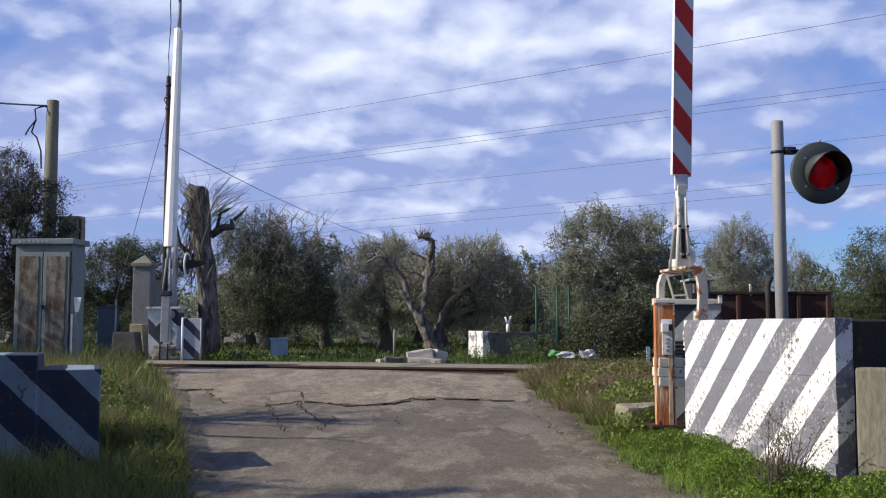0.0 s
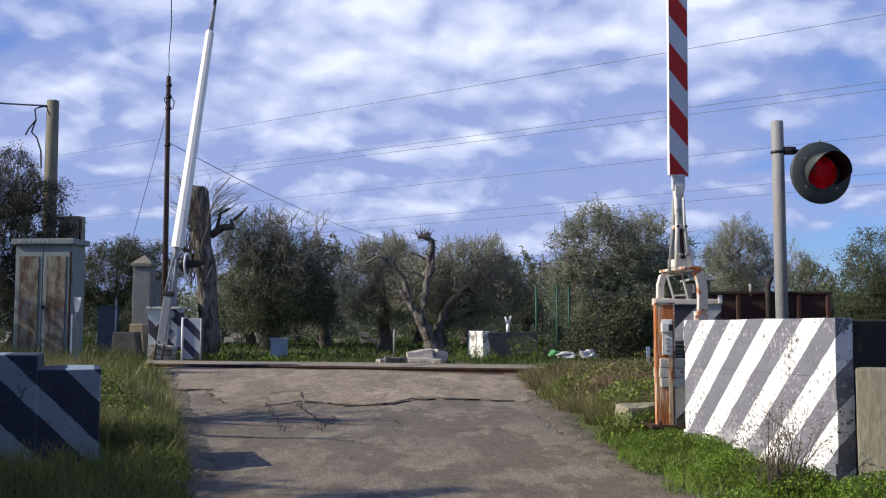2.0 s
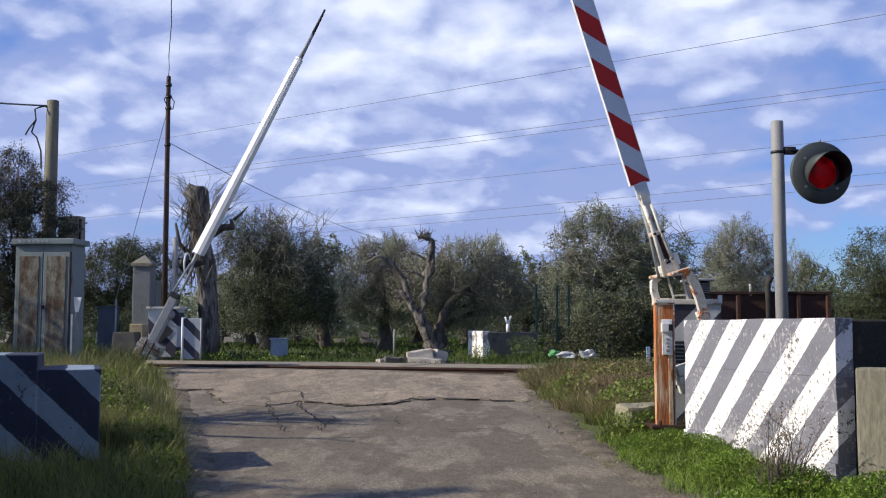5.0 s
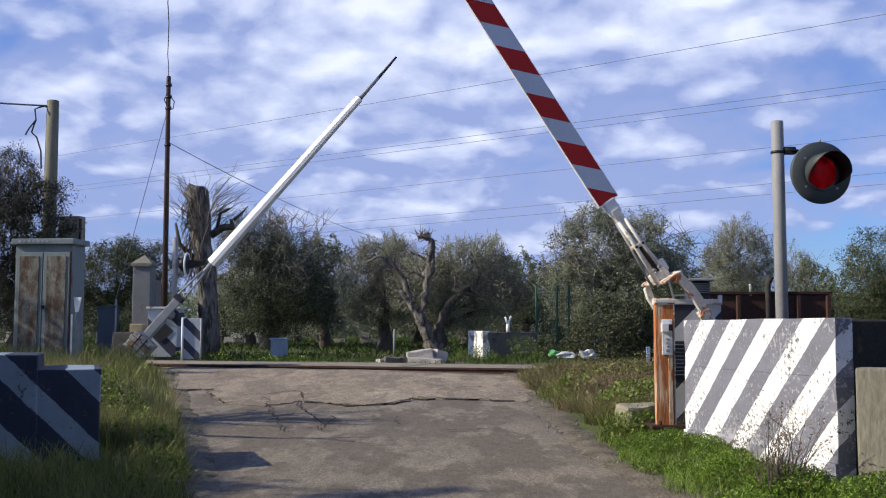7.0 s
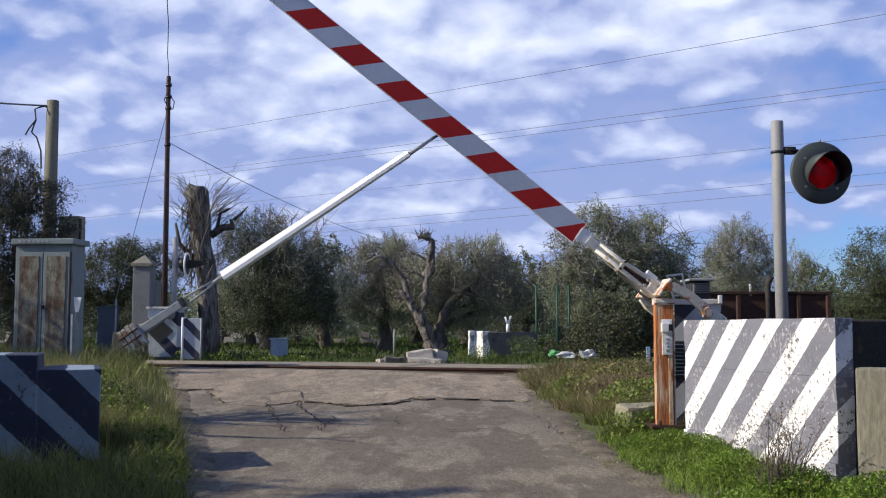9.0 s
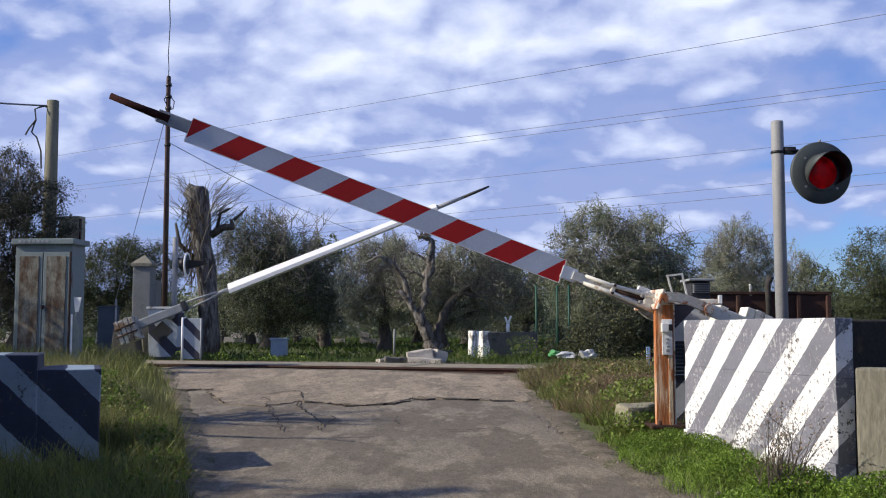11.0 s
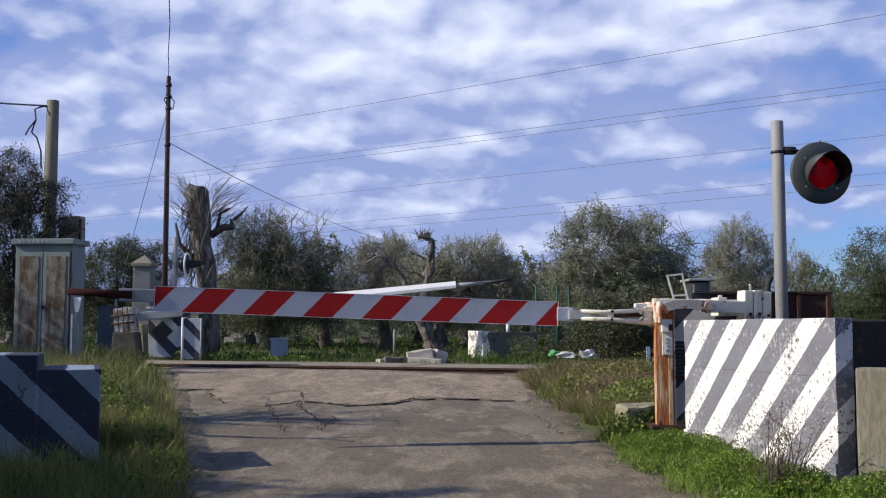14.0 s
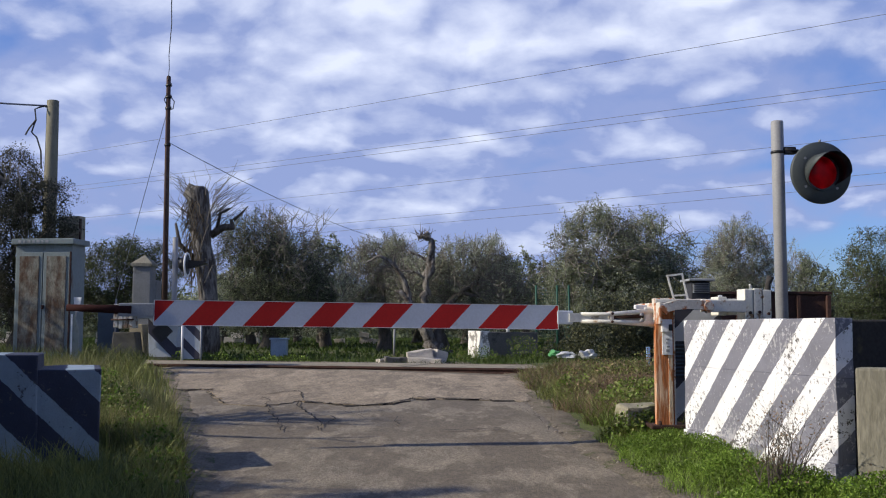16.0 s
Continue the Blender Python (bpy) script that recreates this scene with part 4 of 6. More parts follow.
    part("yoke_arm", band([(-0.30, -0.03), (-0.27, 0.0), (-0.2, 0.02), (-0.08, 0.028), (0.02, 0.025), (0.07, 0.01), (0.09, -0.02)], -0.245, -0.195, 0.036), "rust_white", b, "curved white steel arm")
    part("yoke_arm", band([(-0.30, -0.06), (-0.27, -0.11), (-0.2, -0.13), (-0.08, -0.13), (0.04, -0.09), (0.08, -0.04)], 0.30, 0.36, 0.026), "white", b, "curved white steel arm")
    part("pivot_plate", lathe([(0.05, 0), (0.05, 0.03), (0.035, 0.045)], 18, Matrix.Translation((0.07, -0.205, 0.015)) @ Matrix.Rotation(radians(90), 4, "X")), "rust_white", b)
    part("rear_beam", B((0.21, -0.19, 0.02), (0.37, 0.04, 0.10), 0.01), "white", b)
    part("rear_beam", B((0.30, 0.33, 0.02), (0.50, 0.045, 0.11), 0.01), "white", b)
    for xx, w, h, zc in ((0.215, 0.075, 0.15, 0.02), (0.30, 0.075, 0.13, 0.015), (0.435, 0.072, 0.46, -0.07), (0.512, 0.072, 0.47, -0.07), (0.588, 0.072, 0.45, -0.07)):
        wt = part("counterweight", B((xx, -0.085, zc), (w, 0.155, h), 0.008), "weight_white", b, "white iron counterweight slab")
        part("bolt_head", T([(xx + 0.01, -0.16, zc + h / 2 - 0.19), (xx + 0.01, -0.176, zc + h / 2 - 0.19)], 0.013, 6), "dark_rust", wt)
    return b


near_boom = build_near_boom()


# ---- warning light beside the near barrier ----
def build_signal():
    s = thing("warning_light", "grey warning light with a lit red lens on a steel pole", "traffic light", (2.292, 6.74, 0.05))
    part("pole", T([(0, 0, -0.1), (0, 0, 2.283), (0, 0, 2.293)], [0.042, 0.042, 0.036], 20), "steel", s)
    part("clamp_band", lathe([(0.044, 2.065), (0.047, 2.068), (0.047, 2.082), (0.044, 2.085)], 18), "black", s)
    br = bmesh.new()
    box(br, (0.075, -0.01, 2.085), (0.08, 0.05, 0.05), 0.006)
    tube(br, [(0.03, -0.02, 2.095), (0.13, -0.03, 2.075)], 0.016, 8)
    part("bracket", br, "black", s)
    c = Vector((0.268, -0.06, 1.925))
    flat = Matrix.Translation(c) @ Matrix.Rotation(radians(6), 4, "Z") @ Matrix.Rotation(radians(90), 4, "X")
    turn = Matrix.Translation(c) @ Matrix.Rotation(radians(12), 4, "Z") @ Matrix.Rotation(radians(90), 4, "X")
    back = part("backing_disc", lathe([(0.205, -0.02), (0.212, -0.012), (0.212, 0.004), (0.205, 0.012), (0.12, 0.014)], 48, flat), "disc", s, "round dark grey backing board", smooth=False)
    part("lamp_housing", lathe([(0.08, -0.13), (0.11, -0.10), (0.115, -0.015)], 28, turn), "black", s)
    part("ring", lathe([(0.128, 0.012), (0.128, 0.022), (0.118, 0.015), (0.116, 0.014)], 36, turn), "disc", s)
    part("lens", lathe([(0.114, 0.010), (0.10, 0.028), (0.075, 0.04), (0.035, 0.048), (0.004, 0.05)], 32, turn), "lens", s, "lit red glass lens")
    # hood over the lens, turned to the road and cut away below
    hood = Matrix.Translation(c) @ Matrix.Rotation(radians(13), 4, "Z") @ Matrix.Rotation(radians(90), 4, "X")
    bm = bmesh.new()
    n = 26
    rows = []
    for i in range(n + 1):
        deg = -48 + i * 268 / n
        a = radians(deg)
        f = min(1.0, max(0.0, (222 - deg) / 100)) * min(1.0, max(0.0, (deg + 52) / 45))
        reach = 0.016 + 0.15 * f * f * (3 - 2 * f)
        rows.append([bm.verts.new(hood @ Vector((0.122 * math.cos(a), 0.122 * math.sin(a), zz))) for zz in (0.012, reach)]
                    + [bm.verts.new(hood @ Vector((0.126 * math.cos(a), 0.126 * math.sin(a), zz))) for zz in (reach, 0.012)])
    for r0, r1 in zip(rows, rows[1:]):
        for k in range(4):
            f = bm.faces.new((r0[k], r0[(k + 1) % 4], r1[(k + 1) % 4], r1[k]))
            f.smooth = k in (0, 2)
            f.material_index = 1 if k == 0 else 0
    bmesh.ops.recalc_face_normals(bm, faces=bm.faces)
    part("hood", bm, ["disc", "black"], s, "dark cutaway visor")
    for a in (140, 220, 315):
        p = flat @ Vector((0.15 * math.cos(radians(a)), 0.15 * math.sin(radians(a)), 0.012))
        q = flat @ Vector((0.15 * math.cos(radians(a)), 0.15 * math.sin(radians(a)), 0.015))
        part("screw", T([p, q], 0.010, 8), "steel", s)
    p = flat @ Vector((0, 0.212, -0.004))
    part("top_nut", T([p, p + Vector((0, 0, 0.015))], 0.008, 6), "steel", s)


build_signal()


# ---- things behind the striped wall ----
def build_steel_bin():
    b = thing("steel_bin", "dark brown rusted steel bin with ribbed sides", "bin", (3.26, 10.0, 0.1))
    part("body", B((0, 0.3, 0.58), (1.24, 0.6, 1.16), 0.01), "dark_rust", b)
    part("rim", B((0, 0.3, 1.175), (1.28, 0.64, 0.03), 0.006), "dark_rust", b)
    for x in (-0.6, -0.3, 0.0, 0.3, 0.6):
        part("rib", B((x, -0.02, 0.58), (0.04, 0.05, 1.14), 0.006), "dark_rust", b)
    part("stub_post", T([(-0.01, -0.05, 0.0), (-0.01, -0.05, 1.26), (0.02, -0.05, 1.34)], [0.028, 0.028, 0.04], 8), "near_black", b, "rusted iron stub")
    part("hook", T([(-0.17, 0.0, 1.15), (-0.17, 0.0, 1.25), (-0.18, 0.0, 1.26)], 0.012, 6), "white", b, "small white upright hook")


build_steel_bin()


def build_meter_hut():
    h = thing("meter_cabinet", "small dark metal cabinet with an overhanging pale flat roof", "cabinet", (2.36, 9.1, 0.12))
    part("body", B((0, 0.15, 0.62), (0.17, 0.28, 1.22), 0.008), "dark_paint", h)
    part("roof", B((0.0, 0.13, 1.245), (0.24, 0.36, 0.022), 0.006), "grey_paint", h)
    d = part("door", B((0.0, 0.0, 1.17), (0.15, 0.014, 0.09), 0.004), "grey_paint", h, "grey louvred door head")
    for k in range(4):
        part("louvre", B((0.0, -0.012, 1.14 + k * 0.02), (0.13, 0.012, 0.007), 0), "dark_paint", d)


build_meter_hut()


# ---- far barrier ----
def build_far_machine():
    m = thing("barrier_machine", "grey steel barrier machine with dark slanting bands, across the track", "barrier machine", (-5.58, 19.9, 0.3))
    bm = bmesh.new()
    box(bm, (0, 0.2, 0.5), (0.62, 0.42, 1.0), 0.012)
    for v in bm.verts:
        if v.co.z < 0.2:
            v.co.x *= 0.88
    part("housing", bm, "far_stripes", m)
    part("lid", B((0, 0.2, 1.02), (0.68, 0.48, 0.05), 0.01), "white", m)
    part("base", B((0, 0.2, 0.0), (0.66, 0.5, 0.1), 0.01), "dark_concrete", m)
    part("vent", B((-0.02, -0.015, 0.55), (0.3, 0.02, 0.32), 0.004, Matrix.Rotation(radians(45), 4, "Y")), "dark_paint", m)
    part("hub", lathe([(0.1, 0), (0.1, 0.08), (0.05, 0.1)], 18, Matrix.Translation((0.14, -0.0, 0.89)) @ Matrix.Rotation(radians(90), 4, "X")), "grey_paint", m)


build_far_machine()


def build_far_boom():
    b = thing("barrier_boom", "white tapering barrier boom with iron counterweights, across the track", "barrier boom", (-5.439, 19.6, 1.196))
    bm = bmesh.new()
    rings = []
    for x, h in ((1.33, 0.20), (5.72, 0.135)):
        hw = h * 0.85
        rings.append([bm.verts.new((x, y, z)) for y, z in ((-hw, -h / 2), (-hw, -h * 0.12), (-hw * 0.25, h / 2), (hw * 0.25, h / 2), (hw, -h * 0.12), (hw, -h / 2))])
    for k in range(6):
        bm.faces.new((rings[0][k], rings[0][(k + 1) % 6], rings[1][(k + 1) % 6], rings[1][k]))
    bm.faces.new(rings[0][::-1])
    bm.faces.new(rings[1])
    bmesh.ops.recalc_face_normals(bm, faces=bm.faces)
    part("beam", bm, "white_clean", b, "white box-section beam")
    part("beam_tip", T([(5.65, 0, -0.02), (6.3, 0, -0.02)], [0.05, 0.032], 10), "grey_paint", b)
    part("tip_rod", T([(6.25, 0, -0.02), (6.62, 0, -0.015), (6.84, 0, -0.01)], [0.034, 0.028, 0.02], 8), "dark_paint", b, "dark rod at the tip")
    part("root_sleeve", T([(0.95, 0, 0), (1.4, 0, 0)], [0.035, 0.05], 10), "grey_paint", b)
    for z in (-0.05, 0.05):
        part("strut", T([(0.42, -0.05, z * 1.5), (1.1, -0.02, z * 0.6)], 0.02, 8), "grey_paint", b)
    part("clamp", B((0.40, -0.03, 0.01), (0.10, 0.16, 0.2), 0.02), "dark_paint", b)
    part("arm", B((-0.10, -0.06, 0), (0.9, 0.06, 0.17), 0.02), "grey_paint", b)
    part("arm", B((-0.35, 0.14, 0), (0.5, 0.05, 0.15), 0.02), "grey_paint", b)
    for i, h in enumerate((0.46, 0.48, 0.47, 0.45)):
        x = -0.645 - i * 0.098
        part("counterweight", B((x, 0.0, -0.04 + 0.012 * (i % 2)), (0.082, 0.36, h), 0.012), "far_weight", b, "rust-streaked white iron slab")
    part("weight_rod", T([(-0.58, -0.19, -0.1), (-1.02, -0.19, -0.1)], 0.016, 6), "dark_rust", b)
    part("weight_rod", T([(-0.58, -0.19, 0.05), (-1.02, -0.19, 0.05)], 0.016, 6), "dark_rust", b)
    return b


far_boom = build_far_boom()


def build_far_extras():
    p = thing("striped_panel", "small dark and white striped guard panel on a white post", "guard panel", (-4.72, 18.7, 0.28))
    part("panel", B((0.02, 0.03, 0.44), (0.36, 0.03, 0.76), 0.008), "guard_stripes", p)
    part("post", T([(-0.16, 0, -0.1), (-0.16, 0, 0.84)], 0.022, 8), "white_clean", p)
    part("post", T([(0.19, 0, -0.1), (0.19, 0, 0.82)], 0.018, 8), "grey_paint", p)
    s = thing("warning_light", "warning light seen from behind on a pale steel pole", "traffic light", (-5.56, 20.6, 0.3))
    part("pole", T([(0, 0, -0.1), (0, 0, 2.5)], 0.055, 14), "steel", s)
    part("bracket", B((0.12, 0.02, 2.05), (0.22, 0.05, 0.05), 0.006), "black", s)
    turn = Matrix.Translation((0.24, 0, 1.93)) @ Matrix.Rotation(radians(0), 4, "Z") @ Matrix.Rotation(radians(90), 4, "Y")
    part("backing_disc", lathe([(0.2, 0), (0.235, 0.004), (0.235, 0.02), (0.2, 0.024)], 32, turn), "black", s)
    part("rim", lathe([(0.215, -0.002), (0.25, -0.002), (0.255, 0.01), (0.25, 0.03), (0.215, 0.032), (0.21, 0.02)], 32, turn), "white_clean", s, "pale rim of the backing board")
    part("lamp_housing", lathe([(0.1, -0.14), (0.15, -0.1), (0.17, 0.0)], 24, turn), "black", s)
    part("hood", prism([(0.3, 1.84), (0.3, 2.02), (0.66, 1.99), (0.66, 1.955)], -0.1, 0.1), "black", s)


build_far_extras()


# ---- relay cabinet and posts beyond the left verge ----
def build_relay_cabinet():
    c = thing("relay_cabinet", "tall grey steel cabinet with two badly rusted doors", "cabinet", (-6.12, 15.2, 0.24), -5)
    part("plinth", B((0, 0.24, 0.1), (0.96, 0.5, 0.26), 0.012), "concrete", c)
    part("body", B((0, 0.24, 1.08), (0.90, 0.44, 1.76), 0.008), "cab_paint", c)
    for s in (-1, 1):
        d = part("door", B((s * 0.215, 0.008, 1.05), (0.415, 0.022, 1.58), 0.006), "cab_paint", c)
        part("door_panel", B((s * 0.215, -0.006, 1.05), (0.31, 0.014, 1.46), 0.005), "cab_rust", d, "rust-eaten door panel")
    part("roof", B((0, 0.24, 2.005), (1.0, 0.56, 0.09), 0.012), "cab_paint", c)
    for k, w in enumerate((0.05, 0.03, 0.05, 0.04, 0.05, 0.03, 0.05)):
        part("sign_bar", B((-0.36 + k * 0.072, -0.042, 2.005), (w, 0.006, 0.04), 0.001), "grey_paint", c, "worn pale writing on the roof edge")
    part("door_edge", B((0.435, 0.0, 1.05), (0.02, 0.03, 1.6), 0.004), "dark_rust", c)
    part("latch", B((0.02, -0.02, 1.0), (0.03, 0.03, 0.06), 0.004), "dark_rust", c)


build_relay_cabinet()


def build_delineator():
    d = thing("marker_post", "leaning grey marker board with a white reflector head", "marker post", (-5.24, 14.2, 0.25), -14)
    part("board", prism([(-0.05, -0.1), (0.058, -0.1), (0.058, 0.66), (-0.01, 0.86), (-0.05, 0.86)], 0.0, 0.03), "board_grey", d, "grey-green painted board")
    part("edge_strip", prism([(-0.062, -0.1), (-0.036, -0.1), (-0.036, 0.855), (-0.062, 0.87)], -0.006, 0.036), "white_clean", d, "white edge strip")
    part("stem", T([(-0.015, 0.02, 0.8), (0.02, 0.02, 0.98)], 0.014, 6), "grey_paint", d)
    part("reflector", prism([(0.005, 0.90), (0.05, 0.90), (0.095, 1.11), (-0.02, 1.11)], -0.012, 0.012), "white_clean", d, "white tapering reflector")


build_delineator()

bm = bmesh.new()
box(bm, (0, 0.12, 1.48), (0.48, 0.26, 3.22), 0.02)
pil = thing("concrete_post", "broad weathered concrete post taller than the cabinet", "post", (-7.93, 21.0, 0.2), -8)
part("shaft", bm, "concrete", pil)
part("steel_edge", B((0.255, -0.0, 1.48), (0.03, 0.06, 3.1), 0.004), "dark_rust", pil)
part("cap", T([(-0.02, 0.1, 3.05), (-0.02, 0.1, 3.15)], 0.03, 6), "steel", pil)

g = thing("gate_pillar", "grey rendered gate pillar with a pyramid cap", "pillar", (-7.0, 23.0, 0.3))
part("base", B((0, 0.3, 0.35), (0.48, 0.5, 0.72), 0.02), "tufa", g, "yellow tufa block base")
part("shaft", B((0, 0.3, 1.37), (0.42, 0.42, 1.38), 0.02), "grey_render", g)
bm = bmesh.new()
vs = [bm.verts.new((x * 0.245, 0.3 + y * 0.245, 2.12)) for x, y in ((-1, -1), (1, -1), (1, 1), (-1, 1))]
vl = [bm.verts.new((v.co.x, v.co.y, 2.05)) for v in vs]
top = bm.verts.new((0, 0.3, 2.33))
for k in range(4):
    bm.faces.new((vs[k], vs[(k + 1) % 4], top))
    bm.faces.new((vl[k], vl[(k + 1) % 4], vs[(k + 1) % 4], vs[k]))
bm.faces.new(vl[::-1])
part("cap", bm, "concrete", g, "pale pyramid cap")
solid("side_pillar", B((0, 0, 0.8), (0.22, 0.4, 1.9), 0.02), "grey_render", "plain grey pillar behind the gate pillar", "pillar", (-6.87, 23.7, 0.3))

eb = thing("meter_box", "dark blue-grey metal meter box on a stand", "meter box", (-6.95, 20.6, 0.3))
part("body", B((0, 0.12, 0.55), (0.36, 0.26, 1.0), 0.012), "blue_box", eb)
part("lid", B((0, 0.12, 1.06), (0.4, 0.3, 0.03), 0.006), "blue_box", eb)
part("post", T([(0.19, 0.0, -0.1), (0.19, 0.0, 1.22)], 0.02, 6), "steel", eb)

bm = bmesh.new()
box(bm, (0, 0, 0.28), (0.56, 0.4, 0.62), 0.02)
for v in bm.verts:
    if v.co.z > 0.3:
        v.co.x = v.co.x * 0.78 - 0.02
solid("concrete_footing", rough_up(bm, 0.012, 4), "dark_concrete", "tapering grey concrete footing", "footing", (-6.36, 20.15, 0.25))
bm = bmesh.new()
box(bm, (0, 0, 0.34), (0.15, 0.14, 0.72), 0.012)
for v in bm.verts:
    if v.co.z < 0.2:
        v.co.x = v.co.x * 0.35 + 0.035
solid("stone_post", rough_up(bm, 0.008, 5), "tufa", "cream tapering stone post beside the barrier machine", "post", (-6.09, 20.45, 0.3))
solid("stone_slab", rough_up(B((0, 0, 0), (0.3, 0.3, 0.10), 0.02), 0.01, 5), "tufa", "yellow stone slab resting on the turf", "stone", (-6.75, 19.9, 0.36), 20)

pb = thing("utility_box", "pale blue-grey plastic utility box in the orchard", "utility box", (-3.62, 22.0, 0.3))
part("body", B((0, 0.12, 0.17), (0.35, 0.26, 0.38), 0.015), "pale_blue", pb)
part("lid", B((0, 0.12, 0.38), (0.4, 0.3, 0.04), 0.01), "pale_blue", pb)

# rubble and trough past the rails
for i, (x, y, z, sx, sy, sz, rz, ry, ma, lab) in enumerate((
        (-0.42, 18.0, 0.44, 0.46, 0.4, 0.16, 5, -8, "pale_stone", "broken pale stone slab leaning on rubble"),
        (-0.30, 17.8, 0.33, 0.62, 0.4, 0.12, -8, 4, "pale_stone", "pale stone slab lying in the grass"),
        (-0.80, 17.9, 0.34, 0.50, 0.3, 0.12, 12, 3, "dark_concrete", "dark broken slab lying in the grass"),
        (-1.08, 18.0, 0.32, 0.22, 0.2, 0.10, 30, -6, "pale_stone", "small broken stone lying in the grass"),
        (-0.12, 18.3, 0.40, 0.26, 0.3, 0.22, 40, 14, "pale_stone", "tilted broken stone among rubble"))):
    bm = B((0, 0, 0), (sx, sy, sz), 0.02, Matrix.Rotation(radians(ry), 4, "Y"))
    bmesh.ops.subdivide_edges(bm, edges=bm.edges[:], cuts=2, use_grid_fill=True)
    solid("rubble_slab", rough_up(bm, 0.025, 5, i * 3.0), ma, lab, "rubble", (x, y, z), rz, "rubble past the rails")

tr = thing("stone_trough", "low dark masonry trough with a flaking whitewashed end", "trough", (1.30, 20.0, 0.28), 22)
for nm, c, s, ma in (("front", (0.06, 0, 0.27), (1.1, 0.12, 0.58), "dark_concrete"), ("back", (0.06, 0.62, 0.27), (1.1, 0.12, 0.58), "dark_concrete"),
                     ("end", (-0.50, 0.31, 0.28), (0.16, 0.74, 0.60), "whitewash"), ("end", (0.58, 0.31, 0.27), (0.12, 0.74, 0.58), "dark_concrete")):
    bm = B(c, s, 0.015)
    bmesh.ops.subdivide_edges(bm, edges=[e for e in bm.edges if e.calc_length() > 0.2], cuts=3, use_grid_fill=True)
    part(nm, rough_up(bm, 0.015, 4), ma, tr)
bm = bmesh.new()
tube(bm, [(0.0, 0, 0.54), (0.0, 0, 0.72)], 0.035, 8)
tube(bm, [(0.0, 0, 0.70), (-0.06, 0, 0.86)], 0.022, 8)
tube(bm, [(0.0, 0, 0.70), (0.07, 0, 0.88)], 0.022, 8)
part("tap", bm, "white_clean", tr, "white forked pipe")


def sack(x, y, z, sx, sy, sz, rz, ma, lab, seed):
    bm = bmesh.new()
    bmesh.ops.create_icosphere(bm, subdivisions=3, radius=0.5)
    for v in bm.verts:
        v.co += (noise.noise_vector(v.co * 3.2 + Vector((seed, 0, 0))) * 0.3 + noise.noise_vector(v.co * 9 + Vector((seed, 0, 0))) * 0.09)
        v.co = Vector((v.co.x * sx, v.co.y * sy, max(v.co.z, -0.25) * sz * 0.72))
    solid("plastic_sack", bm, ma, lab, "rubbish sack", (x, y, z), rz, "dumped sacks")


sack(2.06, 16.6, 0.46, 0.32, 0.26, 0.17, 10, "bag", "crumpled white plastic sack dumped in the weeds", 1)
sack(2.40, 16.5, 0.47, 0.29, 0.26, 0.27, -15, "bag", "crumpled white plastic sack dumped in the weeds", 5)
sack(1.86, 16.8, 0.48, 0.17, 0.2, 0.18, 30, "bag_green", "green plastic sack dumped in the weeds", 9)

fn = thing("wire_fence", "green coated wire fence with three posts", "fence", (1.92, 20.5, 0.3))
for i, x in enumerate((0.0, 0.43, 0.67)):
    part("post", T([(x, 0, -0.1), (x, 0, 1.5)], 0.024, 6), "green_fence", fn)
bm = bmesh.new()
for i in range(15):
    tube(bm, [(i * 0.0478, 0, 0.05), (i * 0.0478, 0, 1.42)], 0.003, 3, False)
for i in range(22):
    tube(bm, [(0, 0, 0.07 + i * 0.063), (0.67, 0, 0.07 + i * 0.063)], 0.003, 3, False)
part("mesh", bm, "green_fence", fn)

mk = thing("marker_stake", "short pale blue stake with a dark edge in the weeds", "stake", (2.77, 13.5, 0.30))
part("stake", B((0, 0, 0.12), (0.05, 0.03, 0.5), 0.005), "stake_blue", mk)
part("edge", B((0.037, 0.005, 0.12), (0.022, 0.03, 0.49), 0.004), "black", mk)

st = solid("white_stake", T([(0, 0, 0), (0.01, 0, 0.62)], 0.022, 6), "steel", "thin pale stake in the orchard grass", "stake", (-1.08, 22.0, 0.28))


# ---- poles and wires ----
up = thing("utility_pole", "pale concrete utility pole with loose cables at its top", "utility pole", (-8.75, 22.0, 0.25))
part("shaft", T([(0.0, 0, -0.2), (-0.0, 0, 5.75), (0.0, 0, 5.76)], [0.17, 0.128, 0.10], 16), "pole_concrete", up)
part("collar", T([(-0.15, -0.02, 5.62), (-0.02, -0.1, 5.6)], 0.03, 8), "black", up)
part("loose_cable", T([(-0.12, -0.1, 5.62), (-0.28, -0.1, 5.58), (-0.36, -0.1, 5.54), (-0.33, -0.1, 5.3), (-0.47, -0.12, 5.1), (-0.55, -0.12, 4.95)], 0.018, 5), "black", up)
part("loose_cable", T([(-0.33, -0.1, 5.3), (-0.42, -0.1, 5.02), (-0.3, -0.1, 4.9), (-0.2, -0.1, 4.6), (-0.18, -0.1, 4.2)], 0.018, 5), "black", up)

wp = thing("telephone_pole", "slim dark tarred wooden telephone pole", "utility pole", (-7.82, 28.0, 0.2))
part("shaft", T([(0, 0, -0.3), (-0.03, 0, 7.86), (-0.03, 0, 7.9)], [0.085, 0.062, 0.05], 10), "pole_wood", wp)
for z in (7.62, 7.28, 6.95, 5.9):
    part("insulator", T([(-0.09, -0.03, z), (0.07, -0.03, z + 0.02)], 0.05, 8), "black", wp)
part("cable_loop", T([(0.05, -0.05, 7.3), (0.16, -0.05, 7.15), (0.13, -0.05, 6.95), (0.02, -0.05, 6.9)], 0.015, 5), "black", wp)
